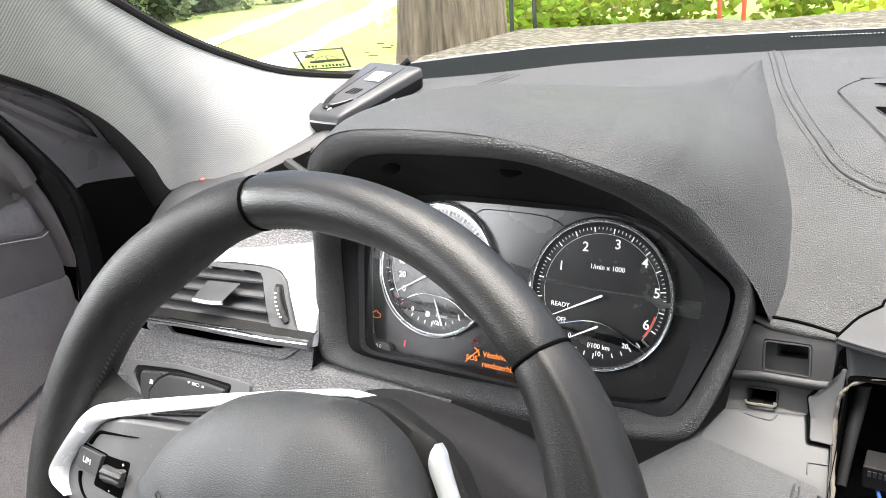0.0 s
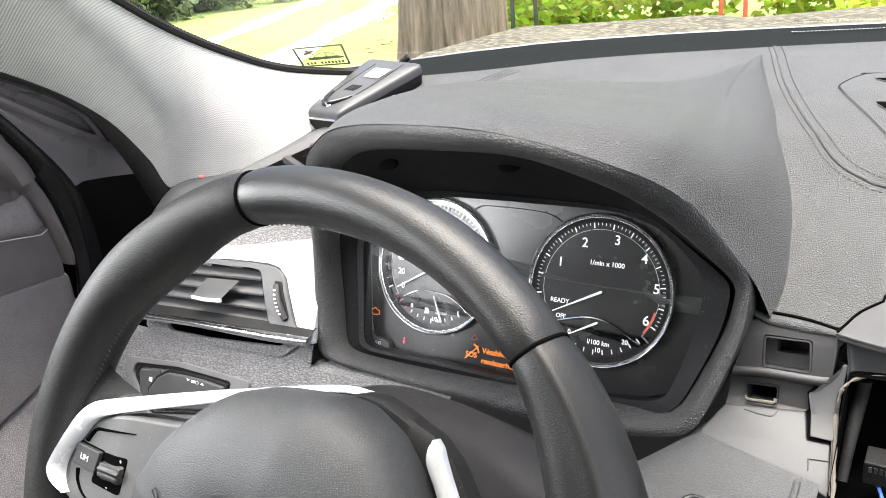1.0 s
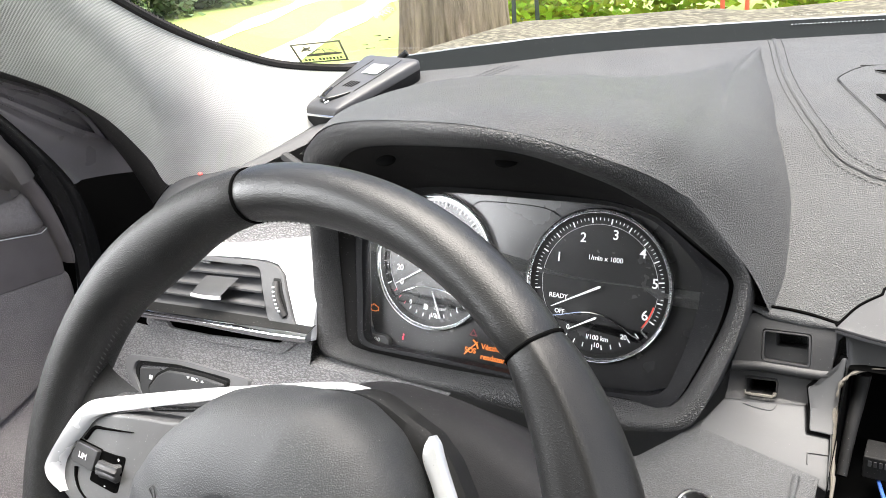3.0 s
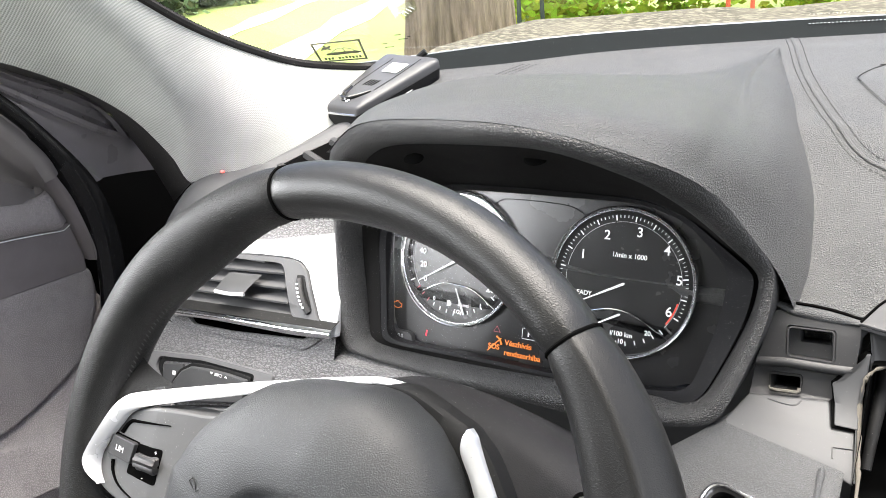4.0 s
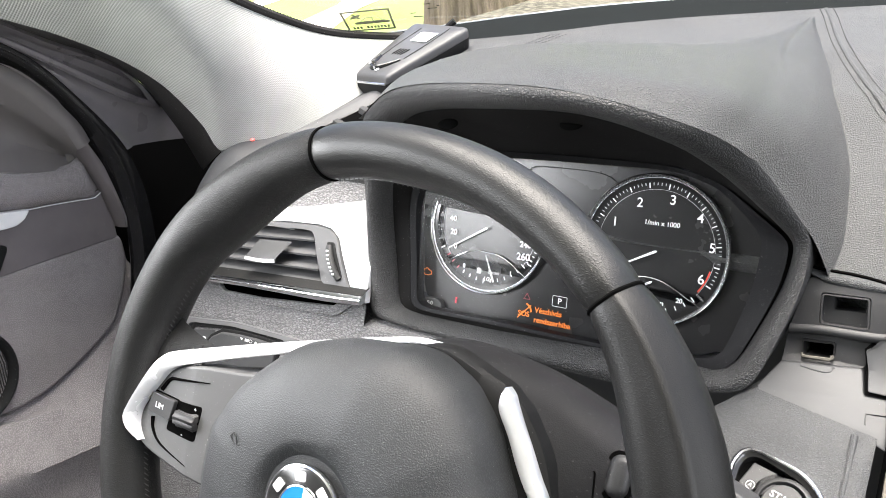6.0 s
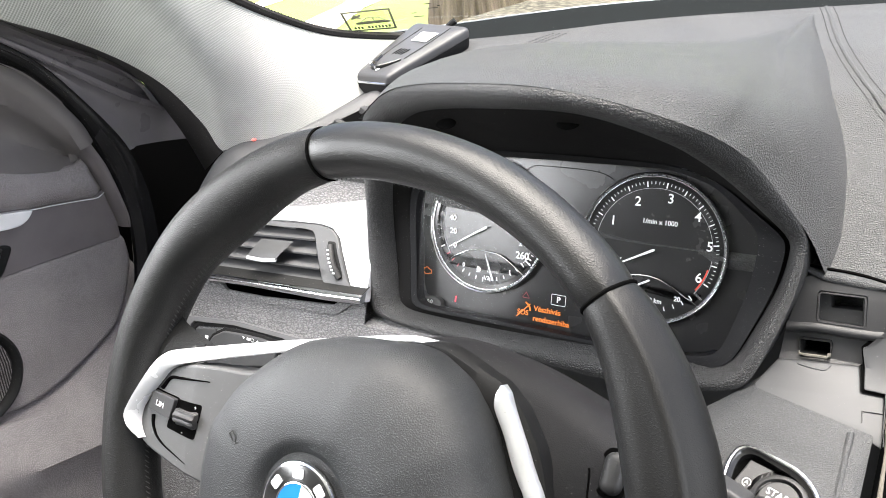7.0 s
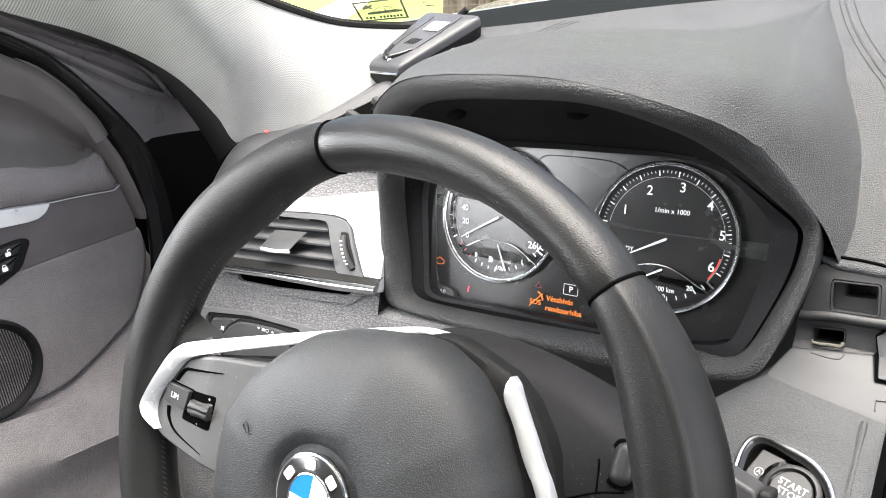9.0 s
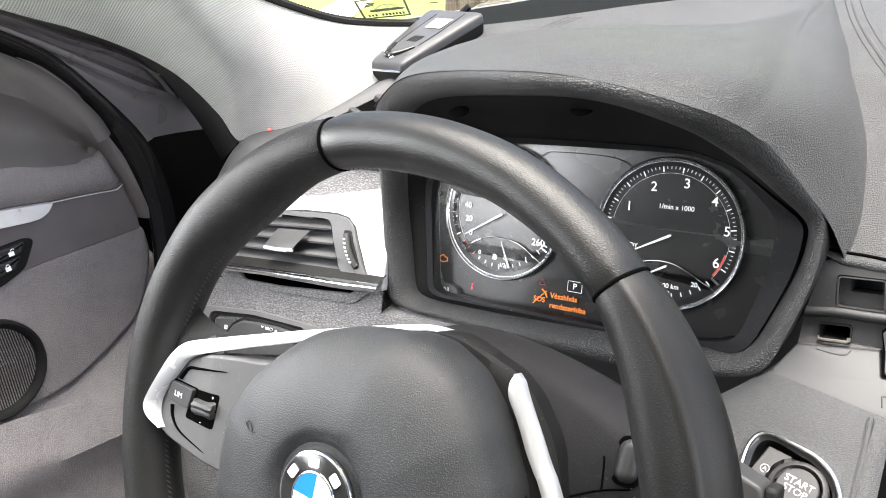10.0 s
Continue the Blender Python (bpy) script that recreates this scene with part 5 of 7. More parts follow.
part("symbol_ring", tube([(0.0024 * math.cos(a), 0.0024 * math.sin(a), 0.0) for a in np.linspace(-0.6, 4.9, 24)], 0.0002, 5), GREYPRINT, auto, m=AB)
# End of the wiper stalk, a flat paddle.
bm = plate(soften([(0.130, 0.016), (0.130, 0.042), (0.158, 0.0425), (0.165, 0.0415), (0.1790, 0.0365), (0.1800, 0.026), (0.175, 0.014)], 0.0025), -0.060, -0.044, 0.002, 3)
paddle = part("stalk_paddle", bm, DARKPLASTIC, column, "flat grey stalk end", m=WH)
part("stalk_key", plate(rounded(0.0060, 0.014, 0.002, 3, 0.1820, 0.0300), -0.058, -0.046, 0.002, 3), BLACK, paddle, m=WH)

# ---- outer side of the dashboard ----
outer = thing("driver_side_dash", (-0.26, -0.02, 0.9), "dark grey dashboard end with pearl trim and finger recess", "dashboard")
VENT_HOLE = [(-0.362, 1.0245), (-0.2600, 1.0325), (-0.2330, 1.0335), (-0.2270, 1.0315), (-0.2230, 1.0262), (-0.2160, 1.0130), (-0.2090, 1.0000), (-0.2045, 0.9915), (-0.2400, 0.9895), (-0.362, 0.9860)]


RECESS_HOLE = [(-0.3340, 0.9800), (-0.3260, 0.9715), (-0.2766, 0.9722), (-0.1900, 0.9780), (-0.1790, 0.9870), (-0.3310, 0.9870)]


def inside(x, z, poly):
    c = False
    for (ax, az), (bx, bz) in zip(poly, poly[1:] + poly[:1]):
        if (az > z) != (bz > z) and x < (bx - ax) * (z - az) / (bz - az) + ax:
            c = not c
    return c


for x1, z0, z1, n in ((-0.1585, 1.0805, 0.9705, 70), (0.085, 0.9705, 0.62, 50)):
    rows = []
    for i in range(n):
        x0 = -0.394 if z0 > 1.0 else -0.445
        x = x0 + (x1 - x0) * i / (n - 1)
        row = []
        for j in range(46):
            z = z0 - (z0 - z1) * j / 45
            b = 0.05 * max(0, (-0.350 - x) / 0.042) ** 2 if z0 > 1.0 else 0.03 * max(0, (-0.405 - x) / 0.04) ** 2
            row.append(Vector((x, face_y(z) + b, z)))
        rows.append(row)
    bm = grid(rows)
    # The air vent's opening goes through the face.
    bmesh.ops.delete(bm, geom=[f for f in bm.faces if inside(f.calc_center_median().x, f.calc_center_median().z, VENT_HOLE) or inside(f.calc_center_median().x, f.calc_center_median().z, RECESS_HOLE) or (f.calc_center_median().x > -0.02 and f.calc_center_median().z > 0.90)], context="FACES")
    part("side_face", bm, LOWER_LIT, outer, "grained grey dash face, lightened for window light")
part("corner_fill", grid([[Vector((x, face_y(z) + 0.016, z)) for x in (-0.172, -0.162, -0.153)] for z in (0.990, 0.975, 0.962)]), LOWER_LIT, outer)
part("under_ring", grid([[Vector((x, y if y else face_y(0.9705), z)) for x in (-0.1600, -0.12, -0.07, -0.03)] for y, z in ((None, 0.9705), (-0.0420, 0.9712), (-0.0200, 0.9740))]), LOWER_LIT, outer)
cap = [[Vector((-0.394, face_y(z) + 0.055, z)), Vector((-0.396, face_y(z) + 0.10, z)), Vector((-0.396, 0.2, z))] for z in (1.083, 1.06, 1.0, 0.9, 0.78)]
part("end_cap", grid(cap), DARKPLASTIC, outer)
trim = [(-0.365, 1.0430), (-0.2852, 1.0455), (-0.2400, 1.0505), (-0.1793, 1.0605), (-0.1585, 1.0620), (-0.1585, 0.9885), (-0.1700, 0.9895), (-0.1790, 1.0020), (-0.1890, 1.0185), (-0.1975, 1.0310), (-0.2080, 1.0372), (-0.2220, 1.0388), (-0.2600, 1.0375), (-0.3650, 1.0290)]
part("trim_panel", clad(plate(trim, -0.004, 0.0022, 0.0008), face_y), WHITETRIM, outer, "pearl white trim panel")
strip_top = spline([(-0.352, -0.0606, 0.9885), (-0.3364, -0.0602, 0.9895), (-0.2857, -0.059, 0.9921), (-0.2386, -0.058, 0.994), (-0.1948, -0.0571, 0.9958), (-0.1570, -0.0555, 0.9973)], 6)
strip_low = spline([(-0.352, -0.063, 0.9826), (-0.3354, -0.0627, 0.9836), (-0.2847, -0.0615, 0.9865), (-0.2373, -0.061, 0.9877), (-0.1933, -0.0604, 0.989), (-0.1570, -0.0580, 0.9912)], 6)
rows = [[p + Vector((0, 0.012, 0.003)) for p in strip_top], [p + Vector((0, 0.001, 0.0)) for p in strip_top]]
rows += [[p.lerp(q, t) + Vector((0, -0.0022 * math.sin(math.pi * t), 0.0008 * math.sin(math.pi * t))) for p, q in zip(strip_top, strip_low)] for t in (0.12, 0.3, 0.5, 0.7, 0.88)]
rows += [strip_low, [q + Vector((0, 0.014, -0.001)) for q in strip_low]]
part("strip_shelf", grid(rows[:2]), BLACK, outer)
part("chrome_strip", grid(rows[1:]), CHROME, outer, "polished chrome strip")
rec = soften([(-0.3310, 0.9800), (-0.3231, 0.9734), (-0.2766, 0.9745), (-0.1917, 0.9812), (-0.1850, 0.9870), (-0.3280, 0.9860)], 0.004, 5)
part("finger_recess", framed(soften([(-0.3390, 0.9800), (-0.3304, 0.9708), (-0.2758, 0.9698), (-0.1880, 0.9738), (-0.1690, 0.9870), (-0.3350, 0.9880)], 0.006, 5), rec, 0.0018, 0.004, face_y), LOWER_LIT, outer)
# Pocket walls and floor are near-black to carry its shade as colour.
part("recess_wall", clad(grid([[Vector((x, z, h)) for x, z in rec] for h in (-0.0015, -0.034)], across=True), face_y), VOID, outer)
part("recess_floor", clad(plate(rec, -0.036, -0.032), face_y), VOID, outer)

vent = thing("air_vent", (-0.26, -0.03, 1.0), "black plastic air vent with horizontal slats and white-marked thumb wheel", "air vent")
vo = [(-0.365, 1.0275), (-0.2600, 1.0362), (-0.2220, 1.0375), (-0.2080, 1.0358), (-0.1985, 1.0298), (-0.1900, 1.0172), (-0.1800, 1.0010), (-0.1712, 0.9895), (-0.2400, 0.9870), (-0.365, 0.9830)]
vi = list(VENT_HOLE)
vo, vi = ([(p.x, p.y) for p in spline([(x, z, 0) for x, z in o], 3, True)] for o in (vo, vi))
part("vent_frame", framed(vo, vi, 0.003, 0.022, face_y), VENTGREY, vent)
# Near-black plate behind the slats, the duct's shade given by colour.
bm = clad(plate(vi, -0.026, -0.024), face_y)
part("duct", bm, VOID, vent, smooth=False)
for k in range(4):
    z0, z1 = 1.0215 - 0.0098 * k, 1.0285 - 0.0104 * k
    a, b = Vector((-0.362, face_y(z0) - 0.0005, z0 - 0.0020)), Vector((-0.2262 + 0.0058 * k, face_y(z1) - 0.0005, z1 - 0.0020))
    rows = []
    for dy, dz in ((0.001, -0.0020), (-0.0012, -0.0012), (-0.0012, 0.0006), (0.0005, 0.0015), (0.018, 0.0030), (0.018, 0.0010)):
        rows.append([a + Vector((0, dy, dz)), (a + b) / 2 + Vector((0, dy, dz)), b + Vector((0, dy, dz))])
    part("slat", grid(rows, along=True), VENTGREY, vent, angle=25)
tab_net = [[(-0.2870, -0.034, 1.0215), (-0.2680, -0.034, 1.0228), (-0.2480, -0.033, 1.0238)], [(-0.2890, -0.044, 1.0160), (-0.2700, -0.045, 1.0172), (-0.2520, -0.043, 1.0180)], [(-0.2915, -0.050, 1.0105), (-0.2740, -0.051, 1.0113), (-0.2560, -0.049, 1.0125)], [(-0.2915, -0.050, 1.0070), (-0.2740, -0.051, 1.0075), (-0.2570, -0.049, 1.0088)], [(-0.287, -0.036, 1.0060), (-0.2720, -0.036, 1.0066), (-0.2560, -0.036, 1.0078)]]
tab = part("slider", surface(tab_net, 5, 4), GREYPLASTIC, vent, "grey slider")
part("slider_edge", tube(spline([(-0.2915, -0.0505, 1.0090), (-0.2740, -0.0516, 1.0096), (-0.2570, -0.0496, 1.0108)], 5), 0.0017, 8), SILVER, tab, "bright slider edge")
part("wheel_well", clad(plate(soften([(-0.2085, 1.0278), (-0.2005, 1.0282), (-0.1855, 1.0040), (-0.1890, 1.0000), (-0.1945, 1.0040)], 0.002), 0.0025, 0.0036), face_y), BLACK, vent)
tw = spline([(-0.2045, face_y(1.0258) - 0.0040, 1.0262), (-0.1998, face_y(1.018) - 0.0056, 1.0180), (-0.1942, face_y(1.010) - 0.0056, 1.0100), (-0.1885, face_y(1.004) - 0.0040, 1.0030)], 6)
part("thumb_wheel", tube(tw, 0.0030, 12), DARKPLASTIC, vent, "ribbed thumb wheel")
for k in range(7):
    p = tw[2 + 2 * k] + Vector((0, -0.0030, 0.0006))
    part("wheel_mark", plate(rounded(0.0026, 0.0014, 0.0003, 2), 0, 0.0004), PRINT, vent, smooth=False, m=Matrix.Translation(p) @ Euler((radians(75), 0, 0)).to_matrix().to_4x4())

lights = thing("light_switch_panel", (-0.29, -0.07, 0.92), "black headlamp switch panel with white symbols", "switch panel")
fo = soften([(-0.3790, 0.9330), (-0.3745, 0.9425), (-0.2999, 0.9499), (-0.2183, 0.9492), (-0.2240, 0.9200), (-0.3400, 0.8850)], 0.006, 5)
fi = soften([(-0.3670, 0.9290), (-0.3625, 0.9395), (-0.3060, 0.9455), (-0.2400, 0.9455), (-0.2508, 0.9150), (-0.3400, 0.8980)], 0.005, 5)
part("panel_frame", framed(fo, fi, 0.0030, 0.0065, face_y), LIGHTFRAME, lights)
part("panel_bevel", framed(soften([(-0.3665, 0.9290), (-0.3620, 0.9390), (-0.3060, 0.9450), (-0.2410, 0.9450), (-0.2512, 0.9155), (-0.3395, 0.8985)], 0.005, 5), soften([(-0.3615, 0.9285), (-0.3585, 0.9355), (-0.3060, 0.9422), (-0.2440, 0.9425), (-0.2530, 0.9165), (-0.3370, 0.9000)], 0.004, 5), 0.0010, 0.004, face_y), BLACK, lights)
part("panel_back", clad(plate(fi, -0.005, -0.002), face_y), BLACK, lights)
fog = part("fog_lamp_button", clad(plate(soften([(-0.3582, 0.9333), (-0.3315, 0.9377), (-0.3300, 0.9350), (-0.3425, 0.9205), (-0.3440, 0.9080), (-0.3545, 0.9050)], 0.001), -0.004, 0.0022, 0.0006), face_y), GREYPLASTIC, lights, "small dark fog lamp button")
bm = bmesh.new()
for k in range(3):
    plate([(-0.3440 + 0.0016 * k, 0.9262), (-0.3432 + 0.0016 * k, 0.9262), (-0.3428 + 0.0016 * k, 0.9300), (-0.3436 + 0.0016 * k, 0.9300)], 0.0022, 0.0026, bm=bm)
part("fog_symbol", clad(bm, face_y), PRINT, fog, smooth=False)
part("block_step", clad(plate(soften([(-0.3330, 0.9338), (-0.3185, 0.9412), (-0.2961, 0.9430), (-0.2700, 0.9436), (-0.2440, 0.9424), (-0.2480, 0.9200), (-0.3380, 0.9040), (-0.3445, 0.9200)], 0.002), -0.004, 0.0030, 0.0006), face_y), BLACK, lights)
sw = part("switch_block", clad(plate(soften([(-0.3297, 0.9325), (-0.3170, 0.9388), (-0.2961, 0.9405), (-0.2714, 0.9411), (-0.2466, 0.9400), (-0.2508, 0.9200), (-0.3346, 0.9040), (-0.3410, 0.9200)], 0.002), -0.004, 0.0052, 0.0014, 3), face_y), GREYPLASTIC, lights, "dark headlamp switch block")
LS = Matrix.Translation((-0.2800, face_y(0.9385) - 0.0060, 0.9400)) @ Euler((radians(70), 0, 0)).to_matrix().to_4x4() @ Matrix.Scale(0.75, 4)
bm = plate([(-0.0115, -0.0012), (-0.0090, 0.0014), (-0.0140, 0.0014)], 0, 0.0004)
plate([(0.0095, -0.0012), (0.0145, -0.0012), (0.0120, 0.0014)], 0, 0.0004, bm=bm)
for k in range(4):
    plate([(-0.0062 + 0.0016 * k, -0.0016), (-0.0052 + 0.0016 * k, -0.0016), (-0.0047 + 0.0016 * k, 0.0016), (-0.0057 + 0.0016 * k, 0.0016)], 0, 0.0004, bm=bm)
part("lamp_symbol", bm, PRINT, sw, smooth=False, m=LS)
part("lamp_bulb", tube([(0.0035 + 0.0026 * math.cos(a), 0.0018 * math.sin(a), 0.0003) for a in np.linspace(0, 6.28, 20, False)], 0.00028, 5, closed=True), GREYPRINT, sw, m=LS)

# Slot outlet at the outer corner of the dash, and the small alarm lamp.
corner = thing("corner_outlet", (-0.255, 0.07, 1.11), "grey plastic side window outlet with black slots", "air vent")
strip = [[on_dash(-0.3000, 0.034, 0.003), on_dash(-0.2800, 0.060, 0.003), on_dash(-0.2600, 0.090, 0.003), on_dash(-0.2450, 0.110, 0.003)], [on_dash(-0.2930, 0.0300, 0.006), on_dash(-0.2720, 0.056, 0.006), on_dash(-0.2500, 0.083, 0.006), on_dash(-0.2350, 0.104, 0.006)], [on_dash(-0.2870, 0.026, 0.002), on_dash(-0.2660, 0.052, 0.002), on_dash(-0.2430, 0.077, 0.002), on_dash(-0.2280, 0.098, 0.002)]]
part("outlet_edge", surface(strip, 5, 4), CORNERGREY, corner)
cap_net = [[on_dash(-0.296, 0.036, 0.004), on_dash(-0.330, 0.024, 0.004), on_dash(-0.352, 0.012, 0.004), Vector((-0.374, 0.008, 1.079)), Vector((-0.387, -0.001, 1.061)), Vector((-0.396, -0.011, 1.043))],
           [on_dash(-0.289, 0.030, 0.006), Vector((-0.318, 0.012, 1.091)), Vector((-0.340, -0.002, 1.089)), Vector((-0.360, -0.008, 1.078)), Vector((-0.376, -0.017, 1.058)), Vector((-0.386, -0.026, 1.038))],
           [on_dash(-0.284, 0.024, 0.002), Vector((-0.310, 0.002, 1.083)), Vector((-0.332, -0.012, 1.078)), Vector((-0.350, -0.020, 1.066)), Vector((-0.366, -0.030, 1.046)), Vector((-0.376, -0.040, 1.025))]]
part("corner_cap", surface(cap_net, 6, 6), CORNERGREY, corner, "smooth light grey corner cap")
# Flat near-black quad painted as the shade between the louvres.
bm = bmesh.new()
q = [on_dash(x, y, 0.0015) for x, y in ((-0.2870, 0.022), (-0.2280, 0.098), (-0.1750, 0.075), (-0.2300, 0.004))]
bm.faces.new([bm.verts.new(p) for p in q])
part("outlet_shade", bm, VOID, corner, smooth=False)
for k in range(4):
    a, b = Vector((-0.2760 + 0.0165 * k, 0.032 + 0.0195 * k, 0)), Vector((-0.215 + 0.0165 * k, 0.006 + 0.0195 * k, 0))
    rows = [[on_dash(p.x + dx, p.y + dy, h) for p in (a, (a + b) / 2, b)] for dx, dy, h in ((0, 0, 0.0020), (0.001, 0.001, 0.0065), (0.004, 0.004, 0.0065), (0.006, 0.007, 0.0030))]
    part("louvre", grid(rows), DARKPLASTIC, corner)
REDLED = material("red_led", (0.8, 0.2, 0.18), 0.3, emit=(1.0, 0.08, 0.05), strength=0.12)
led = bmesh.new()
bmesh.ops.create_uvsphere(led, u_segments=16, v_segments=8, radius=0.0022)
single("alarm_lamp", led, REDLED, "small red alarm lamp on the dash corner", "lamp", m=Matrix.Translation((-0.3330, 0.0195, 1.0955)) @ Matrix.Diagonal((1.3, 1, 0.7, 1)))

# ---- windscreen ----
def screen_z(x, y):
    return 1.174 + 0.56 * (glass_foot(x) + 0.03 - y)


windscreen = thing("windscreen", (0.37, 0.2, 1.2), "clear raked car windscreen with a sticker in the corner", "windscreen", kind="structure")
rows = []
for i in range(61):
    x = -0.345 + 1.43 * i / 60
    y0 = glass_foot(x) + 0.03
    rows.append([Vector((x, y0 + (-0.42 - y0) * j / 24, screen_z(x, y0 + (-0.42 - y0) * j / 24))) for j in range(25)])
sheet(part("pane", grid(rows), GLASS, windscreen), (0.3, -0.5, 1.25))
PILLAR_TOP = [(-0.345, -0.42, 1.60), (-0.342, -0.29, 1.46), (-0.340, -0.153, 1.3493), (-0.338, -0.0975, 1.3018), (-0.335, -0.0381, 1.2618), (-0.335, 0.0148, 1.2287), (-0.330, 0.0713, 1.1998), (-0.320, 0.1308, 1.1755), (-0.290, 0.1882, 1.1615), (-0.262, 0.2060, 1.1600), (-0.235, 0.218, 1.1600)]
top_line = spline(PILLAR_TOP, 8)
part("edge_seal", tube([p + Vector((0, 0, 0.002)) for p in top_line], 0.0042, 8), RUBBER, windscreen, "black rubber edge")
bm = bmesh.new()
for a, b in zip(top_line, top_line[1:]):
    n = max(1, int((b - a).length / 0.0030))
    for k in range(n):
        p = a + (b - a) * (k / n) + Vector((0.0032, 0.0010, 0.0050))
        bmesh.ops.create_cube(bm, size=1.0, matrix=Matrix.Translation(p) @ Matrix.Diagonal((0.0007, 0.0007, 0.0008, 1)))
part("frit_teeth", bm, BLACK, windscreen, smooth=False)
bm = bmesh.new()
for k in range(150):
    x = 0.115 + 0.0032 * k
    p = Vector((x, glass_foot(x) + 0.019, 1.1750))
    bmesh.ops.create_cube(bm, size=1.0, matrix=Matrix.Translation(p) @ Matrix.Diagonal((0.0016, 0.0011, 0.0004, 1)))
part("frit_dots", bm, GREYPRINT, windscreen, smooth=False)
tl, tr, br, bl = (Vector(p) for p in ((-0.3116, 0.1411, 1.1945), (-0.2748, 0.1748, 1.1938), (-0.2925, 0.2074, 1.1690), (-0.3223, 0.1665, 1.1720)))


def stuck(u, v, h=0.0):
    """A point of the sticker: u along its top, v down."""
    n = (tr - tl).cross(bl - tl).normalized()
    if n.z > 0:
        n = -n
    return tl * (1 - u) * (1 - v) + tr * u * (1 - v) + bl * (1 - u) * v + br * u * v + n * h


def stick_poly(pts, h, bm):
    bm.faces.new([bm.verts.new(stuck(u, v, h)) for u, v in pts])


STICKER = clear("sticker_film", 1.2, (0.88, 0.90, 0.74))
INK = material("sticker_ink", (0.252, 0.252, 0.182), 0.6)
bm = bmesh.new()
stick_poly(((0, 0), (1, 0), (1, 1), (0, 1)), 0.0, bm)
sticker = part("sticker", bm, STICKER, windscreen, "yellowish sticker with a car outline seen from behind", smooth=False)
bm = bmesh.new()
for o in (((0, 0), (1, 0), (1, 0.07), (0, 0.07)), ((0, 0.93), (1, 0.93), (1, 1), (0, 1)), ((0, 0), (0.045, 0), (0.045, 1), (0, 1)), ((0.955, 0), (1, 0), (1, 1), (0.955, 1))):
    stick_poly(o, 0.0004, bm)
part("sticker_border", bm, INK, sticker, smooth=False)
bm = bmesh.new()
stick_poly(((0.20, 0.65), (0.21, 0.56), (0.34, 0.53), (0.80, 0.52), (0.92, 0.56), (0.93, 0.63), (0.84, 0.65), (0.30, 0.67)), 0.0004, bm)
tube(spline([stuck(0.33, 0.52, 0.0004), stuck(0.45, 0.38, 0.0004), stuck(0.57, 0.34, 0.0004), stuck(0.70, 0.38, 0.0004), stuck(0.82, 0.52, 0.0004)], 4), 0.0005, 4, bm=bm)
tube([stuck(0.58, 0.34, 0.0004), stuck(0.60, 0.53, 0.0004)], 0.0005, 4, bm=bm)
stick_poly(((0.14, 0.40), (0.18, 0.28), (0.36, 0.18), (0.38, 0.24), (0.26, 0.36)), 0.0004, bm)
stick_poly(((0.20, 0.18), (0.26, 0.16), (0.36, 0.38), (0.30, 0.38)), 0.0005, bm)
part("sticker_drawing", bm, INK, sticker, smooth=False)
bm = bmesh.new()
for k in range(11):
    if k != 3:
        stick_poly(((0.12 + 0.072 * k, 0.78), (0.165 + 0.072 * k, 0.78), (0.165 + 0.072 * k, 0.89), (0.12 + 0.072 * k, 0.89)), 0.0004, bm)
part("sticker_bars", bm, INK, sticker, smooth=False)
bm = bmesh.new()
for cx, cy, w in ((-0.262, 0.1985, 0.006), (-0.262, 0.2065, 0.010), (-0.238, 0.1890, 0.007), (-0.238, 0.1985, 0.010), (-0.2300, 0.197, 0.003)):
    bmesh.ops.create_grid(bm, x_segments=1, y_segments=1, size=0.5, matrix=Matrix.Translation((cx, cy, screen_z(cx, cy) - 0.001)) @ Euler((radians(-29), 0, radians(20))).to_matrix().to_4x4() @ Matrix.Diagonal((w, 0.0016, 1, 1)))
part("glass_marks", bm, BLACK, windscreen, "small printed glass marks", smooth=False)
bm = bmesh.new()
pts = [(-0.2061, 0.1493), (-0.1814, 0.1412), (-0.1895, 0.1581), (-0.2135, 0.169)]
bm.faces.new([bm.verts.new((x, y, screen_z(x, y) - 0.001)) for x, y in pts])
paper = part("paper_label", bm, clear("label_film", 1.3, (0.80, 0.88, 0.72)), windscreen, "pale paper label", smooth=False)
bm = bmesh.new()
for k in range(4):
    x, y = -0.2065 + 0.0048 * k, 0.158 - 0.0016 * k
    bmesh.ops.create_grid(bm, x_segments=1, y_segments=1, size=0.5, matrix=Matrix.Translation((x, y, screen_z(x, y) - 0.0016)) @ Euler((radians(-29), 0, radians(-20))).to_matrix().to_4x4() @ Matrix.Diagonal((0.003, 0.006, 1, 1)))
part("label_bars", bm, PRINT, paper, smooth=False)

# ---- pillar ----
PILLAR_LOW = [(-0.440, -0.42, 1.46), (-0.435, -0.29, 1.32), (-0.425, -0.165, 1.245), (-0.415, -0.0984, 1.2119), (-0.410, -0.0558, 1.1868), (-0.402, -0.029, 1.1646), (-0.394, -0.0119, 1.1434), (-0.381, 0.0035, 1.1115), (-0.368, 0.0095, 1.0848), (-0.338, 0.0190, 1.0900), (-0.311, 0.0280, 1.0940), (-0.289, 0.0490, 1.1030), (-0.276, 0.0730, 1.1130), (-0.262, 0.1020, 1.1240), (-0.2600, 0.150, 1.138), (-0.2350, 0.216, 1.156)]
lo = spline(PILLAR_LOW, 8)
up = []
dist = [0.0]
for a, b in zip(top_line, top_line[1:]):
    dist.append(dist[-1] + (b - a).length)
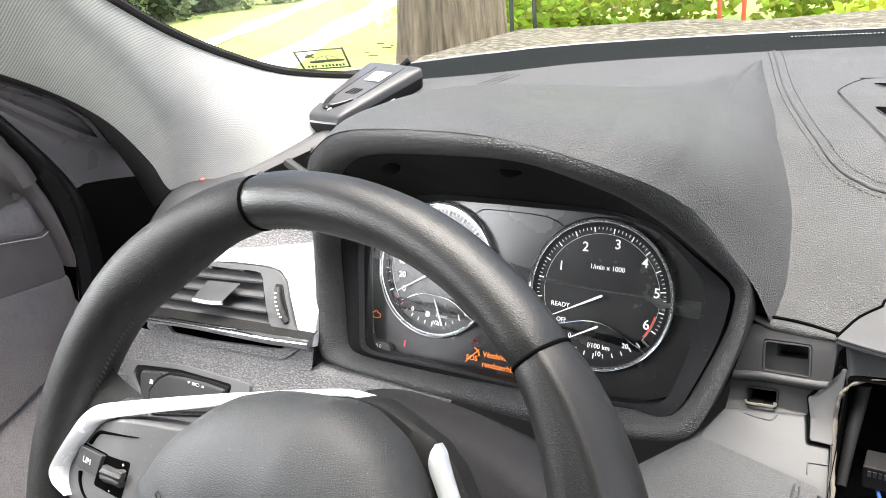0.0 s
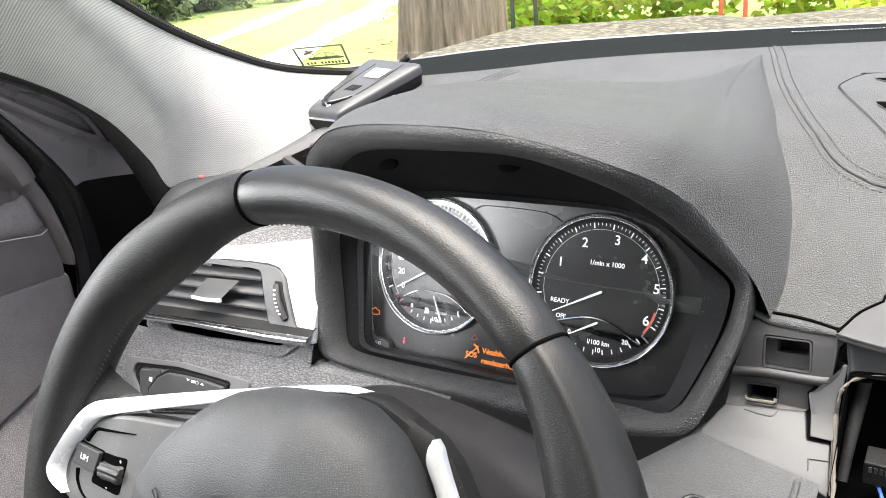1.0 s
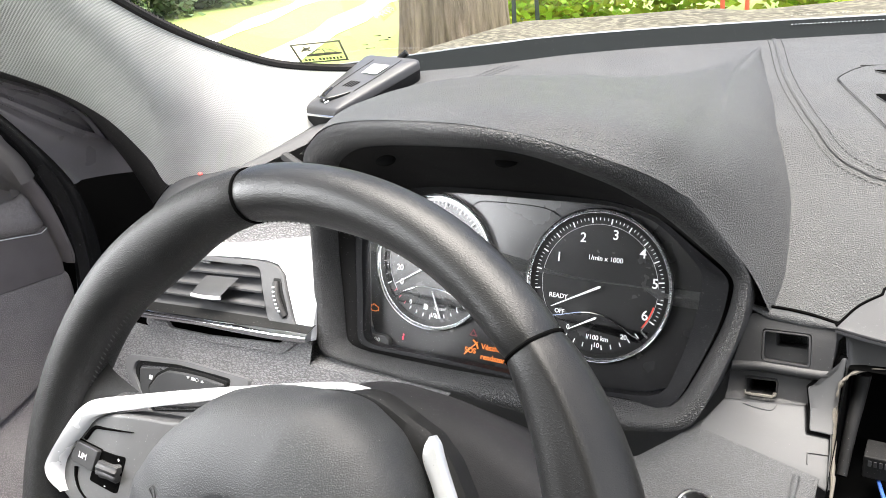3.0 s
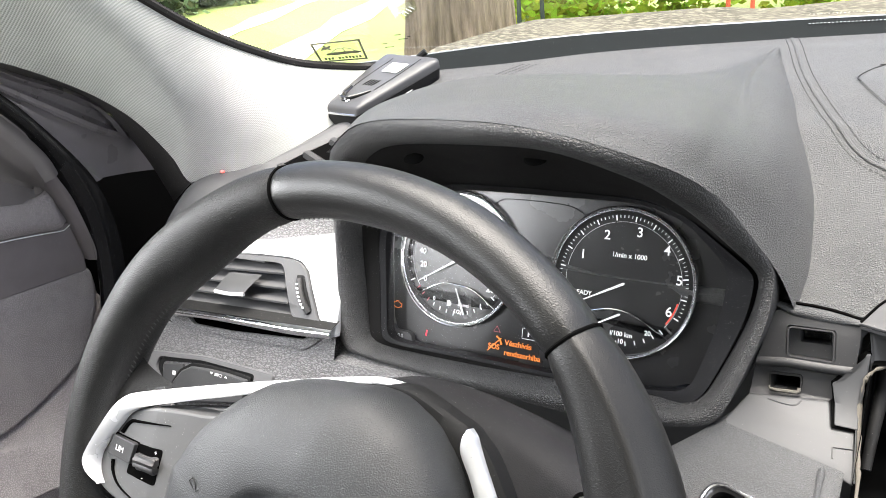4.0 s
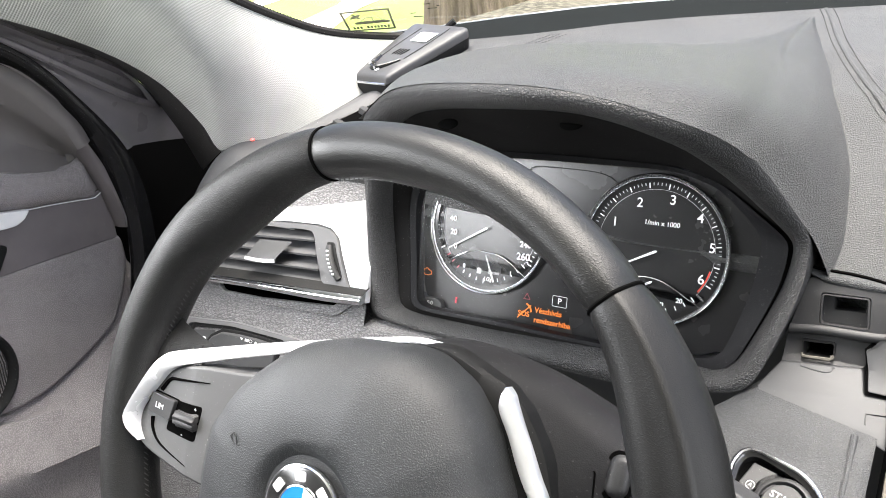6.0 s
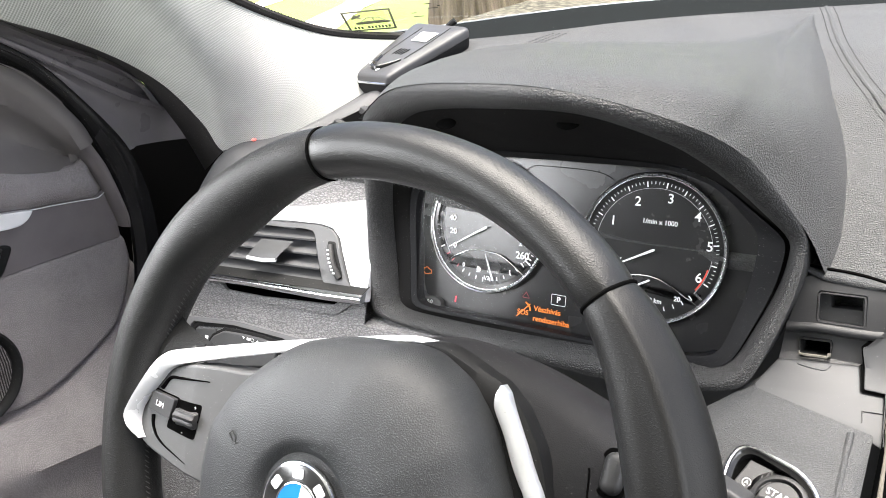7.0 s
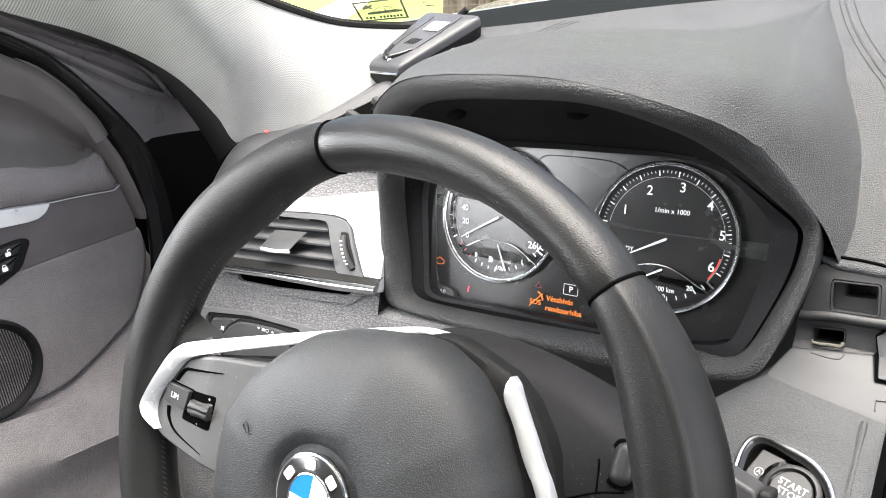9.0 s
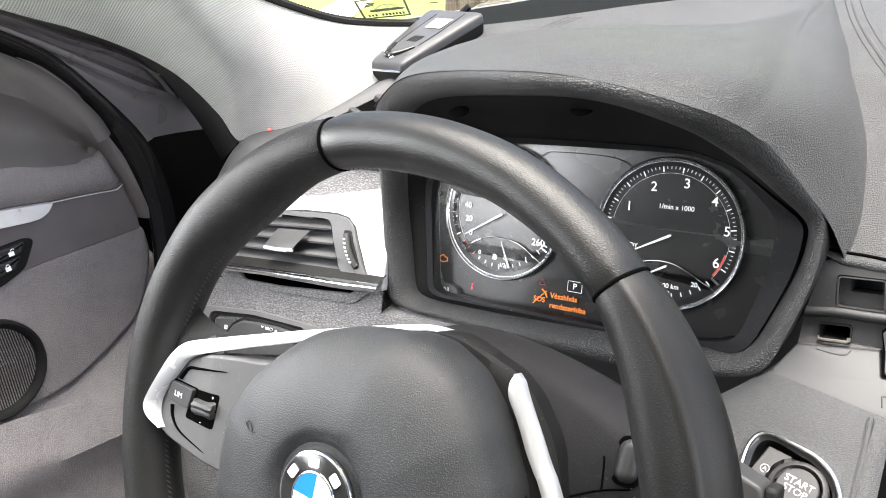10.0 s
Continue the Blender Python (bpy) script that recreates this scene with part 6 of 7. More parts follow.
# Where along the upper edge each point of the lower edge finds its partner.
PARTNER = [0.0, 0.14, 0.285, 0.37, 0.43, 0.485, 0.53, 0.59, 0.66, 0.71, 0.745, 0.785, 0.83, 0.88, 0.94, 1.0]
for i in range(len(lo)):
    f = interp(i / 8, list(range(len(PARTNER))), PARTNER) * dist[-1]
    k = max(j for j in range(len(dist)) if dist[j] <= f + 1e-9)
    k = min(k, len(dist) - 2)
    t = (f - dist[k]) / max(1e-9, dist[k + 1] - dist[k])
    up.append(top_line[k] + (top_line[k + 1] - top_line[k]) * t)
rows = []
for j in range(15):
    t = j / 14
    bow = 1 - abs(2 * t - 1) ** 1.7
    row = []
    for i, (a, b) in enumerate(zip(up, lo)):
        s = i / (len(lo) - 1)
        amp = 0.021 * interp(s, (0, 0.5, 0.75, 1), (1.0, 1.0, 0.4, 0.1))
        row.append(a + (b - a) * t + Vector((0.9, -0.25, 0.2)) * amp * bow)
    rows.append(row)
pillar = thing("windscreen_pillar", (-0.36, 0.0, 1.09), "light grey cloth covered windscreen pillar", "pillar", kind="structure")
cover = part("pillar_cover", grid(rows), CLOTH, pillar)
uv = cover.data.uv_layers.new(name="cloth")
flat, n = [], len(lo)
for j in range(15):
    s = 0.0
    for i in range(n):
        s += ((lo[i] + up[i]) / 2 - (lo[i - 1] + up[i - 1]) / 2).length if i else 0.0
        flat.append((s, 0.17 * j / 14))
for lp in cover.data.loops:
    uv.data[lp.index].uv = flat[lp.vertex_index]


def side_line(x, pts, back=0.10, n=48):
    """A line on the plane of the door side, carried on backwards."""
    p = [Vector((x, y, z)) for y, z in pts]
    return even([p[0] + (p[0] - p[1]).normalized() * back, *p], n)


SEAL_EDGE = ((-0.1481, 1.2442), (-0.1234, 1.2306), (-0.0973, 1.215), (-0.0689, 1.1993), (-0.0377, 1.1843), (-0.0111, 1.1662), (0.0095, 1.144), (0.0237, 1.1188), (0.0383, 1.0912), (0.0499, 1.0632), (0.0578, 1.0424))
cloth_edge = even([lo[12], *lo[16:8 * 8 + 1:4]], 48)
seal_edge = side_line(-0.462, SEAL_EDGE, 0.04)
rows = [[p + Vector((0.003, 0.002, 0.003)) for p in cloth_edge]]
rows += [[p.lerp(q, t) + Vector((0.8, -0.5, 0.3)) * (0.007 * math.sin(math.pi * min(1.0, t * 1.05)) ** 0.6) for p, q in zip(cloth_edge, seal_edge)] for t in (0.04, 0.14, 0.3, 0.5, 0.7, 0.85, 0.95)]
rows += [seal_edge, [q + Vector((-0.02, 0.012, 0.006)) for q in seal_edge]]
part("door_seal", grid(rows), RUBBER, pillar, "black rubber door seal")

# ---- driver's door ----
door = thing("driver_door", (-0.52, -0.25, 0.75), "dark grey car door, inner side, with silver handle and loudspeaker", "car door")


def door_plate(pts, h0, h1, bevel, mat, name, lab="", par=None, r=0.006):
    """A panel on the door, outline in (y, z), standing out from h0 to h1."""
    bm = plate(soften(pts, r, 4) if r else pts, h0, h1, bevel, 3)
    for v in bm.verts:
        y, z, h = v.co
        v.co = (-0.52 + h, y, z)
    return part(name, bm, mat, par or door, lab)


# Window frame: dusty band, groove, bright ridge and the three-cornered panel below it.
BAND = ((-0.1416, 1.2355), (-0.1161, 1.2221), (-0.0933, 1.2105), (-0.0698, 1.1963), (-0.0441, 1.1832), (-0.0171, 1.1682), (0.0111, 1.15), (0.023, 1.1376), (0.0367, 1.1137))
RIDGE = ((-0.139, 1.2306), (-0.1135, 1.2159), (-0.091, 1.2026), (-0.0674, 1.1875), (-0.0424, 1.171), (-0.0157, 1.1533), (0.0129, 1.135), (0.0378, 1.1215), (0.0452, 1.1131))
UNDER_RIDGE = ((-0.1424, 1.2264), (-0.1172, 1.2112), (-0.0951, 1.1969), (-0.0718, 1.1812), (-0.0471, 1.1639), (-0.0208, 1.1455), (0.0078, 1.1275), (0.033, 1.1156), (0.0423, 1.1116))
CREASE = ((-0.1381, 1.2239), (-0.1124, 1.2089), (-0.0861, 1.189), (-0.0593, 1.1625), (-0.0419, 1.1377), (-0.0227, 1.1147), (-0.0081, 1.0944), (0.0027, 1.0829))
SEAL_TOP = ((-0.1393, 1.2264), (-0.1139, 1.2111), (-0.0921, 1.1953), (-0.0704, 1.1734), (-0.0488, 1.145), (-0.026, 1.1129), (-0.0078, 1.0813), (0.0013, 1.0429), (0.003, 1.0039), (-0.0034, 0.9534), (-0.0238, 0.8936))
SEAL_RIDGE = ((-0.1447, 1.2225), (-0.1202, 1.2054), (-0.094, 1.1866), (-0.0643, 1.1515), (-0.0385, 1.112), (-0.024, 1.0698), (-0.0191, 1.0254), (-0.0236, 0.976), (-0.0403, 0.9167))
SEAL_LOW = ((-0.1441, 1.2083), (-0.1187, 1.1923), (-0.0966, 1.1767), (-0.0751, 1.1536), (-0.054, 1.1228), (-0.0462, 1.1019), (-0.0371, 1.0699), (-0.0295, 1.0371), (-0.0302, 0.99), (-0.0403, 0.9417), (-0.0624, 0.8843))
LIP_LOW = ((-0.1498, 1.1936), (-0.1244, 1.1775), (-0.1029, 1.16), (-0.082, 1.1349), (-0.0695, 1.1168), (-0.0618, 1.0966))
BEVEL_LOW = ((-0.1512, 1.1731), (-0.125, 1.158), (-0.1019, 1.1441), (-0.0802, 1.1201), (-0.0667, 1.1041), (-0.0583, 1.0903))
HOLLOW_LOW = ((-0.1639, 1.1007), (-0.1339, 1.0941), (-0.1025, 1.0845), (-0.0799, 1.0793), (-0.0556, 1.0761), (-0.0468, 1.0795))
outer_band = side_line(-0.474, SEAL_EDGE[:7] + ((0.0180, 1.128),))
band, ridge, under = side_line(-0.476, BAND), side_line(-0.486, RIDGE), side_line(-0.484, UNDER_RIDGE)
rows = [[p + Vector((-0.004, 0.006, 0.004)) for p in outer_band], outer_band, [p.lerp(q, 0.5) + Vector((0.003, -0.001, 0.001)) for p, q in zip(outer_band, band)], band, [p + Vector((-0.014, 0.002, -0.001)) for p in band], [p.lerp(q, 0.6) + Vector((-0.012, 0, 0)) for p, q in zip(band, ridge)], ridge, [p.lerp(q, 0.35) + Vector((0.004, -0.001, 0.001)) for p, q in zip(ridge, under)], [p.lerp(q, 0.7) + Vector((0.003, -0.001, 0)) for p, q in zip(ridge, under)], under]
part("window_frame", grid(rows), PAINT, door, "dusty dark violet-grey painted frame")
long_under = side_line(-0.486, UNDER_RIDGE + ((0.0560, 1.0930), (0.0680, 1.0745)))
crease, seal_top = side_line(-0.494, CREASE), side_line(-0.492, SEAL_TOP[:7])
rows = [[p + Vector((-0.006, 0.004, 0.006)) for p in long_under], long_under, *[[p.lerp(q, t) + Vector((-0.006 * math.sin(math.pi * t), 0, 0)) for p, q in zip(long_under, crease)] for t in (0.1, 0.3, 0.5, 0.7, 0.9)], crease, [p.lerp(q, 0.5) + Vector((0.002, 0, 0)) for p, q in zip(crease, seal_top)], seal_top]
part("frame_corner", grid(rows), PAINT, door, "dusty dark painted corner of the door frame")
top, mid_, low_ = side_line(-0.490, SEAL_TOP), side_line(-0.478, SEAL_RIDGE), side_line(-0.492, SEAL_LOW)
rows = [[p + Vector((-0.02, 0.004, 0.002)) for p in top], top, [p.lerp(q, 0.25) + Vector((0.004, 0, 0.001)) for p, q in zip(top, mid_)], [p.lerp(q, 0.55) + Vector((0.001, 0, 0)) for p, q in zip(top, mid_)], [p.lerp(q, 0.8) + Vector((-0.003, 0, 0)) for p, q in zip(top, mid_)], mid_, [p.lerp(q, 0.15) + Vector((0.002, 0, 0)) for p, q in zip(mid_, low_)], [p.lerp(q, 0.45) + Vector((-0.004, 0, 0)) for p, q in zip(mid_, low_)], [p.lerp(q, 0.8) + Vector((-0.006, 0, 0)) for p, q in zip(mid_, low_)], low_, [p + Vector((-0.02, 0.016, 0.0)) for p in low_]]
part("frame_seal", grid(rows), SEALGLOSS, door, "glossy black window seal")
lip_top, lip_low, bevel, hollow = side_line(-0.490, SEAL_LOW[:6]), side_line(-0.490, LIP_LOW), side_line(-0.500, BEVEL_LOW), side_line(-0.508, HOLLOW_LOW)
rows = [[p + Vector((-0.012, 0.002, 0.001)) for p in lip_top], lip_top, *[[p.lerp(q, t) + Vector((0.004 * math.sin(math.pi * t), 0, 0)) for p, q in zip(lip_top, lip_low)] for t in (0.08, 0.3, 0.6, 0.9)], lip_low, [p.lerp(q, 0.4) + Vector((-0.002, 0, 0)) for p, q in zip(lip_low, bevel)], bevel, *[[p.lerp(q, t) + Vector((-0.022 * math.sin(math.pi * t ** 0.8), 0, 0)) for p, q in zip(bevel, hollow)] for t in (0.06, 0.15, 0.3, 0.5, 0.75, 0.92)], hollow, [p + Vector((-0.004, 0, -0.035)) for p in hollow]]
UPPERDOOR = grained("upper_door_plastic", (0.135, 0.125, 0.123), 0.45, 900, 0.0001)
part("upper_trim", grid(rows), UPPERDOOR, door, "smooth dark mirror cover with a hollow")
part("trim_plug", grid([[Vector((-0.5180, y, z)) for y in (-0.0590, -0.0510, -0.0420)] for z in (1.0895, 1.0840, 1.0740)]), UPPERDOOR, door)
shoulder_top = even([(0, y, z) for y, z in ((-0.70, 1.20), (-0.300, 1.135), (-0.172, 1.1043), (-0.1393, 1.0980), (-0.1141, 1.0891), (-0.0864, 1.0829), (-0.0686, 1.0804), (-0.0585, 1.0805), (-0.0538, 1.0835), (-0.0497, 1.0837), (-0.0458, 1.0813), (-0.0447, 1.0762), (-0.0407, 1.0648), (-0.0357, 1.0498))], 110)
shoulder_low = even([(0, y, z) for y, z in ((-0.70, 1.15), (-0.300, 1.083), (-0.1849, 1.0641), (-0.1504, 1.0590), (-0.1150, 1.0517), (-0.0954, 1.0490), (-0.0653, 1.0441), (-0.0464, 1.0408), (-0.0397, 1.0429), (-0.0340, 1.0460))], 110)
rows = []
for t, x in ((0.16, -0.522), (0.0, -0.512), (0.05, -0.509), (0.14, -0.505), (0.28, -0.502), (0.5, -0.500), (0.7, -0.5005), (0.86, -0.503), (0.95, -0.508), (1.0, -0.516)):
    line_ = [p.lerp(q, t) for p, q in zip(shoulder_top, shoulder_low)]
    rows.append([p + Vector((x - 0.8 * max(0.0, p.y + 0.053), 0, 0)) for p in line_])
part("shoulder_pad", grid(rows), DOORSKIN, door, "grained leather shoulder", angle=70)
door_plate([(-0.70, 1.155), (-0.300, 1.085), (-0.1805, 1.0660), (-0.1499, 1.0618), (-0.1126, 1.0550), (-0.0555, 1.0450), (-0.0331, 1.0455), (-0.0286, 1.0191), (-0.0299, 0.9900), (-0.0431, 0.9915), (-0.0797, 0.9936), (-0.111, 0.9956), (-0.1407, 0.997), (-0.1691, 0.9977), (-0.2006, 1.0000), (-0.35, 1.012), (-0.70, 1.03)], -0.02, 0.009, 0.0012, DOORSTRIP, "trim_strip", "smooth dark trim strip", r=0.004)
edge_in = side_line(-0.504, ((-0.0640, 1.108), (-0.0575, 1.1016), (-0.0556, 1.093), (-0.0484, 1.0756), (-0.0398, 1.0501), (-0.0348, 1.0275), (-0.0298, 1.0029)))
edge_out = side_line(-0.4925, ((-0.0530, 1.112), (-0.0481, 1.0996), (-0.0423, 1.0863), (-0.0366, 1.0716), (-0.0296, 1.039), (-0.0259, 1.0152), (-0.0275, 1.004)))
edge_rows = [[p + Vector((-0.016, 0.002, 0)) for p in edge_in], edge_in, *[[p.lerp(q, t) + Vector((0.004 * math.sin(math.pi * t), 0, 0)) for p, q in zip(edge_in, edge_out)] for t in (0.1, 0.35, 0.65, 0.9)], edge_out, [p + Vector((-0.016, 0.008, 0)) for p in edge_out]]
part("front_edge_trim", grid(edge_rows), DOORSTRIP, door, "smooth dark front edge trim")
handle = door_plate([(-0.34, 1.0900), (-0.1524, 1.0594), (-0.1167, 1.0521), (-0.1243, 1.0445), (-0.1329, 1.0414), (-0.1441, 1.0419), (-0.1573, 1.0440), (-0.34, 1.0730)], 0.0, 0.017, 0.0010, HANDLE, "pull_handle", "satin silver pull handle", r=0.003)
part("strip_edge", tube([Vector((-0.5085, p.y, p.z - 0.0006)) for p in shoulder_low[70:]], 0.0006, 6), HANDLE, door, "thin bright edge of the trim strip")
# Unseen black sheet added to stop window lamp light leaking past the trim.
part("light_block", grid([[Vector((-0.545, y, z)) for y, z in ((-0.16, 1.21), (-0.10, 1.18), (-0.05, 1.15), (0.0, 1.10))], [Vector((-0.545, y, 0.97)) for y in (-0.16, -0.10, -0.05, 0.0)]]), VOID, door)
door_plate([(-0.33, 1.0300), (-0.152, 1.0285), (-0.143, 1.0240), (-0.160, 1.000), (-0.185, 0.992), (-0.33, 0.995)], 0.0, 0.012, 0.002, BLACK, "switch_plate", "black lock switch plate")
lk = door_plate([(-0.185, 1.0265), (-0.154, 1.0260), (-0.160, 1.0165), (-0.190, 1.0160)], 0.006, 0.015, 0.002, DARKPLASTIC, "unlock_button", "black door unlock button", r=0.002)
lk2 = door_plate([(-0.192, 1.0140), (-0.162, 1.0145), (-0.170, 1.0035), (-0.195, 1.0020)], 0.006, 0.015, 0.002, DARKPLASTIC, "lock_button", "black door lock button", r=0.002)


def padlock(y, z, par, open_):
    bm = plate(rounded(0.0052, 0.0040, 0.0004, 2), 0, 0.0004)
    for v in bm.verts:
        a, b, h = v.co
        v.co = (-0.5048 + h, y + a, z - 0.0012 + b)
    o = 0.0018 if open_ else 0.0
    tube([Vector((-0.5046, y + o - 0.0016, z + 0.0008)), Vector((-0.5046, y + o - 0.0014, z + 0.0026)), Vector((-0.5046, y + o, z + 0.0032)), Vector((-0.5046, y + o + 0.0014, z + 0.0026)), Vector((-0.5046, y + o + 0.0016, z + (0.0018 if open_ else 0.0008)))], 0.0004, 5, bm=bm)
    part("padlock_symbol", bm, PRINT, par, smooth=False)


padlock(-0.170, 1.0212, lk, True)
padlock(-0.177, 1.0085, lk2, False)
door_plate([(-0.70, 1.034), (-0.35, 1.015), (-0.1997, 1.0014), (-0.1682, 0.9986), (-0.1396, 0.9984), (-0.11, 0.9965), (-0.0786, 0.9945), (-0.0419, 0.9923), (-0.0253, 0.9932), (-0.0240, 0.9622), (-0.0389, 0.9274), (-0.0575, 0.901), (-0.0785, 0.8901), (-0.1166, 0.8751), (-0.1507, 0.8657), (-0.1814, 0.8644), (-0.2085, 0.8696), (-0.2395, 0.8765), (-0.40, 0.905), (-0.70, 0.95)], -0.02, 0.009, 0.004, DOORSKIN, "middle_panel", "grained dark grey door panel", r=0.010)
low = [[Vector((-0.52 + h, y, z + dz)) for y, z in ((-0.90, 0.975), (-0.45, 0.915), (-0.2395, 0.8765), (-0.1814, 0.8644), (-0.1507, 0.8657), (-0.1166, 0.8751), (-0.0785, 0.8901), (-0.0575, 0.901), (-0.0389, 0.9274), (-0.020, 0.960))] for h, dz in ((-0.008, 0.004), (0.002, -0.003), (0.008, -0.010))]
low += [[Vector((-0.52 + h, y, zz + k * (y + 0.1) * -0.25)) for y in (-0.90, -0.45, -0.2395, -0.1814, -0.1507, -0.1166, -0.0785, -0.0650, -0.055, ye)] for h, zz, ye, k in ((0.026, 0.840, -0.030, 1.0), (0.042, 0.812, -0.035, 0.8), (0.046, 0.798, -0.040, 0.7), (0.036, 0.780, -0.045, 0.6), (0.026, 0.745, -0.052, 0.4), (0.024, 0.720, -0.055, 0.3), (0.034, 0.690, -0.070, 0.1), (0.03, 0.55, -0.10, 0.0), (0.02, 0.38, -0.12, 0.0))]
part("lower_panel", grid([spline(r, 5) for r in low]), DOORSKIN, door, "bulging lower door pocket")
sp = Matrix(((0, 0, 1, -0.512), (1, 0, 0, -0.2180), (0, 1, 0, 0.9180), (0, 0, 0, 1)))
spk = part("loudspeaker", grid([[(r * math.cos(a), r * math.sin(a), z) for r, z in ((0.0500, 0.0), (0.0495, 0.006), (0.0470, 0.0085), (0.0440, 0.0075), (0.0410, 0.003), (0.0405, -0.002))] for a in np.linspace(0, 2 * math.pi, 64, False)], along=True), BLACK, door, "round black loudspeaker", m=sp)
bm = bmesh.new()
for k in range(33):
    u = -0.0395 + 0.0790 * k / 32
    w = math.sqrt(max(0.0, 0.0405 ** 2 - u * u))
    tube([(u, -w, 0.0012), (u, 0, 0.0042), (u, w, 0.0012)], 0.0006, 5, bm=bm)
part("speaker_mesh", bm, DARKPLASTIC, spk, "fine black grille bars", m=sp)
part("speaker_back", disc_ring(0.0, 0.042, -0.004, -0.002, 48), VOID, spk, m=sp)
# Near-black sheets put in for the shade of the hinge gap beside the dash.
part("hinge_gap_shade", grid([[Vector((-0.530, y, z)) for y in (-0.06, 0.0, 0.10, 0.26)] for z in (1.072, 0.95, 0.6, 0.35)]), VOID, door, "black sheet in place of the shaded hinge gap")
part("door_backing", grid([[Vector((-0.56, y, z)) for y in (-1.0, -0.4, 0.0, 0.28)] for z in (1.12, 0.9, 0.6, 0.3)]), VOID, door)

# ---- radar warner on the dash ----
radar = thing("radar_detector", (-0.235, 0.17, 1.13), "small grey radar detector lying on the dash corner", "radar detector")
fl, fr_, rr_, rl = Vector((-0.2705, 0.1045, 0)), Vector((-0.2230, 0.0930, 0)), Vector((-0.1900, 0.1920, 0)), Vector((-0.2830, 0.2280, 0))


def device(u, v, h):
    """u across, v from front to back, h up."""
    p = fl * (1 - u) * (1 - v) + fr_ * u * (1 - v) + rl * (1 - u) * v + rr_ * u * v
    base = 1.119 + 0.026 * v
    return Vector((p.x, p.y, base + h))


def ring_at(inset, h, n=6):
    return [device(0.5 + x, 0.5 + y, h(0.5 + y) if callable(h) else h) for x, y in rounded(1 - inset, 1 - inset, 0.07, n)]


rows = [ring_at(0.10, 0.0), ring_at(0.02, 0.004), ring_at(0.0, lambda v: 0.016 + 0.002 * v)]
bm = grid(rows, across=True)
bm.faces.new(bm.verts[:len(rows[0])])
part("lower_shell", bm, BLACK, radar, "black lower shell")
rows = [ring_at(0.0, lambda v: 0.0162 + 0.002 * v), ring_at(0.004, lambda v: 0.0205 + 0.003 * v), ring_at(0.02, lambda v: 0.0222 + 0.0035 * v), ring_at(0.06, lambda v: 0.0234 + 0.004 * v), ring_at(0.5, lambda v: 0.0244 + 0.0045 * v)]
bm = grid(rows, across=True)
bm.verts.ensure_lookup_table()
bm.faces.new(bm.verts[-len(rows[0]):])
part("upper_shell", bm, GREYPAINT, radar, "grey plastic upper shell")


def on_device(u, v, h=0.0006):
    return device(u, v, 0.0245 + 0.0045 * v + h)


arrow = part("chevron_button", tube(spline([on_device(0.20, 0.30), on_device(0.24, 0.17), on_device(0.40, 0.10), on_device(0.60, 0.16), on_device(0.76, 0.27)], 6), lambda q: 0.0034 - 0.0046 * abs(q - 0.42), 8), GLOSSBLACK, radar, "glossy black arrow shaped button")
part("top_line", tube(spline([on_device(0.20, 0.30, 0.0), on_device(0.24, 0.55, 0.0), on_device(0.30, 0.86, 0.0)], 5), 0.0003, 5), BLACK, radar)
part("top_line", tube(spline([on_device(0.78, 0.30, 0.0), on_device(0.80, 0.6, 0.0), on_device(0.78, 0.90, 0.0)], 5), 0.0003, 5), BLACK, radar)
for u, v in ((0.13, 0.16), (0.52, 0.06)):
    part("button_mark", tube([on_device(u, v, 0.0002), on_device(u + 0.03, v + 0.035, 0.0002)], 0.0008, 5), PRINT, radar)
for k in range(4):
    part("sound_slot", tube([on_device(0.38 + 0.065 * k, 0.36, 0.0), on_device(0.43 + 0.065 * k, 0.46, 0.0)], 0.0006, 6), VOID, radar)
bm = bmesh.new()
bm.faces.new([bm.verts.new(on_device(u, v, 0.001)) for u, v in ((0.42, 0.60), (0.74, 0.60), (0.74, 0.77), (0.42, 0.77))])
lab = part("label_plate", bm, material("label_white", (0.85, 0.85, 0.86), 0.4), radar, "white label", smooth=False)
bm = bmesh.new()
for k in range(4):
    bm.faces.new([bm.verts.new(on_device(u, v, 0.0013)) for u, v in ((0.44 + 0.07 * k, 0.61), (0.485 + 0.07 * k, 0.61), (0.485 + 0.07 * k, 0.64), (0.44 + 0.07 * k, 0.64))])
part("label_bars", bm, GREYPLASTIC, lab, smooth=False)
part("front_window", tube([device(0.06, -0.006, 0.016), device(0.94, -0.006, 0.0165)], 0.0012, 6), SATIN, radar)
part("side_bars", tube([device(1.004, 0.55, 0.012), device(1.004, 0.62, 0.0125)], 0.0006, 5), GREYPRINT, radar)
part("bracket", tube(spline([device(0.52, 0.97, 0.018), device(0.56, 1.04, 0.023), device(0.62, 1.09, 0.027)], 4), 0.0034, 8), BLACK, radar, "black cable plug")

# ---- cabin shell round the camera ----
SHELL = grained("cabin_lining", (0.42, 0.41, 0.39), 0.8, 400, 0.0002)
DARKSHELL = grained("cabin_carpet", (0.084, 0.084, 0.084), 0.9, 300, 0.0003)


def slab(lo_, hi_):
    bm = bmesh.new()
    a, b = Vector(lo_), Vector(hi_)
    bmesh.ops.create_cube(bm, size=1.0, matrix=Matrix.Translation((a + b) / 2) @ Matrix.Diagonal((*(b - a), 1)))
    return bm


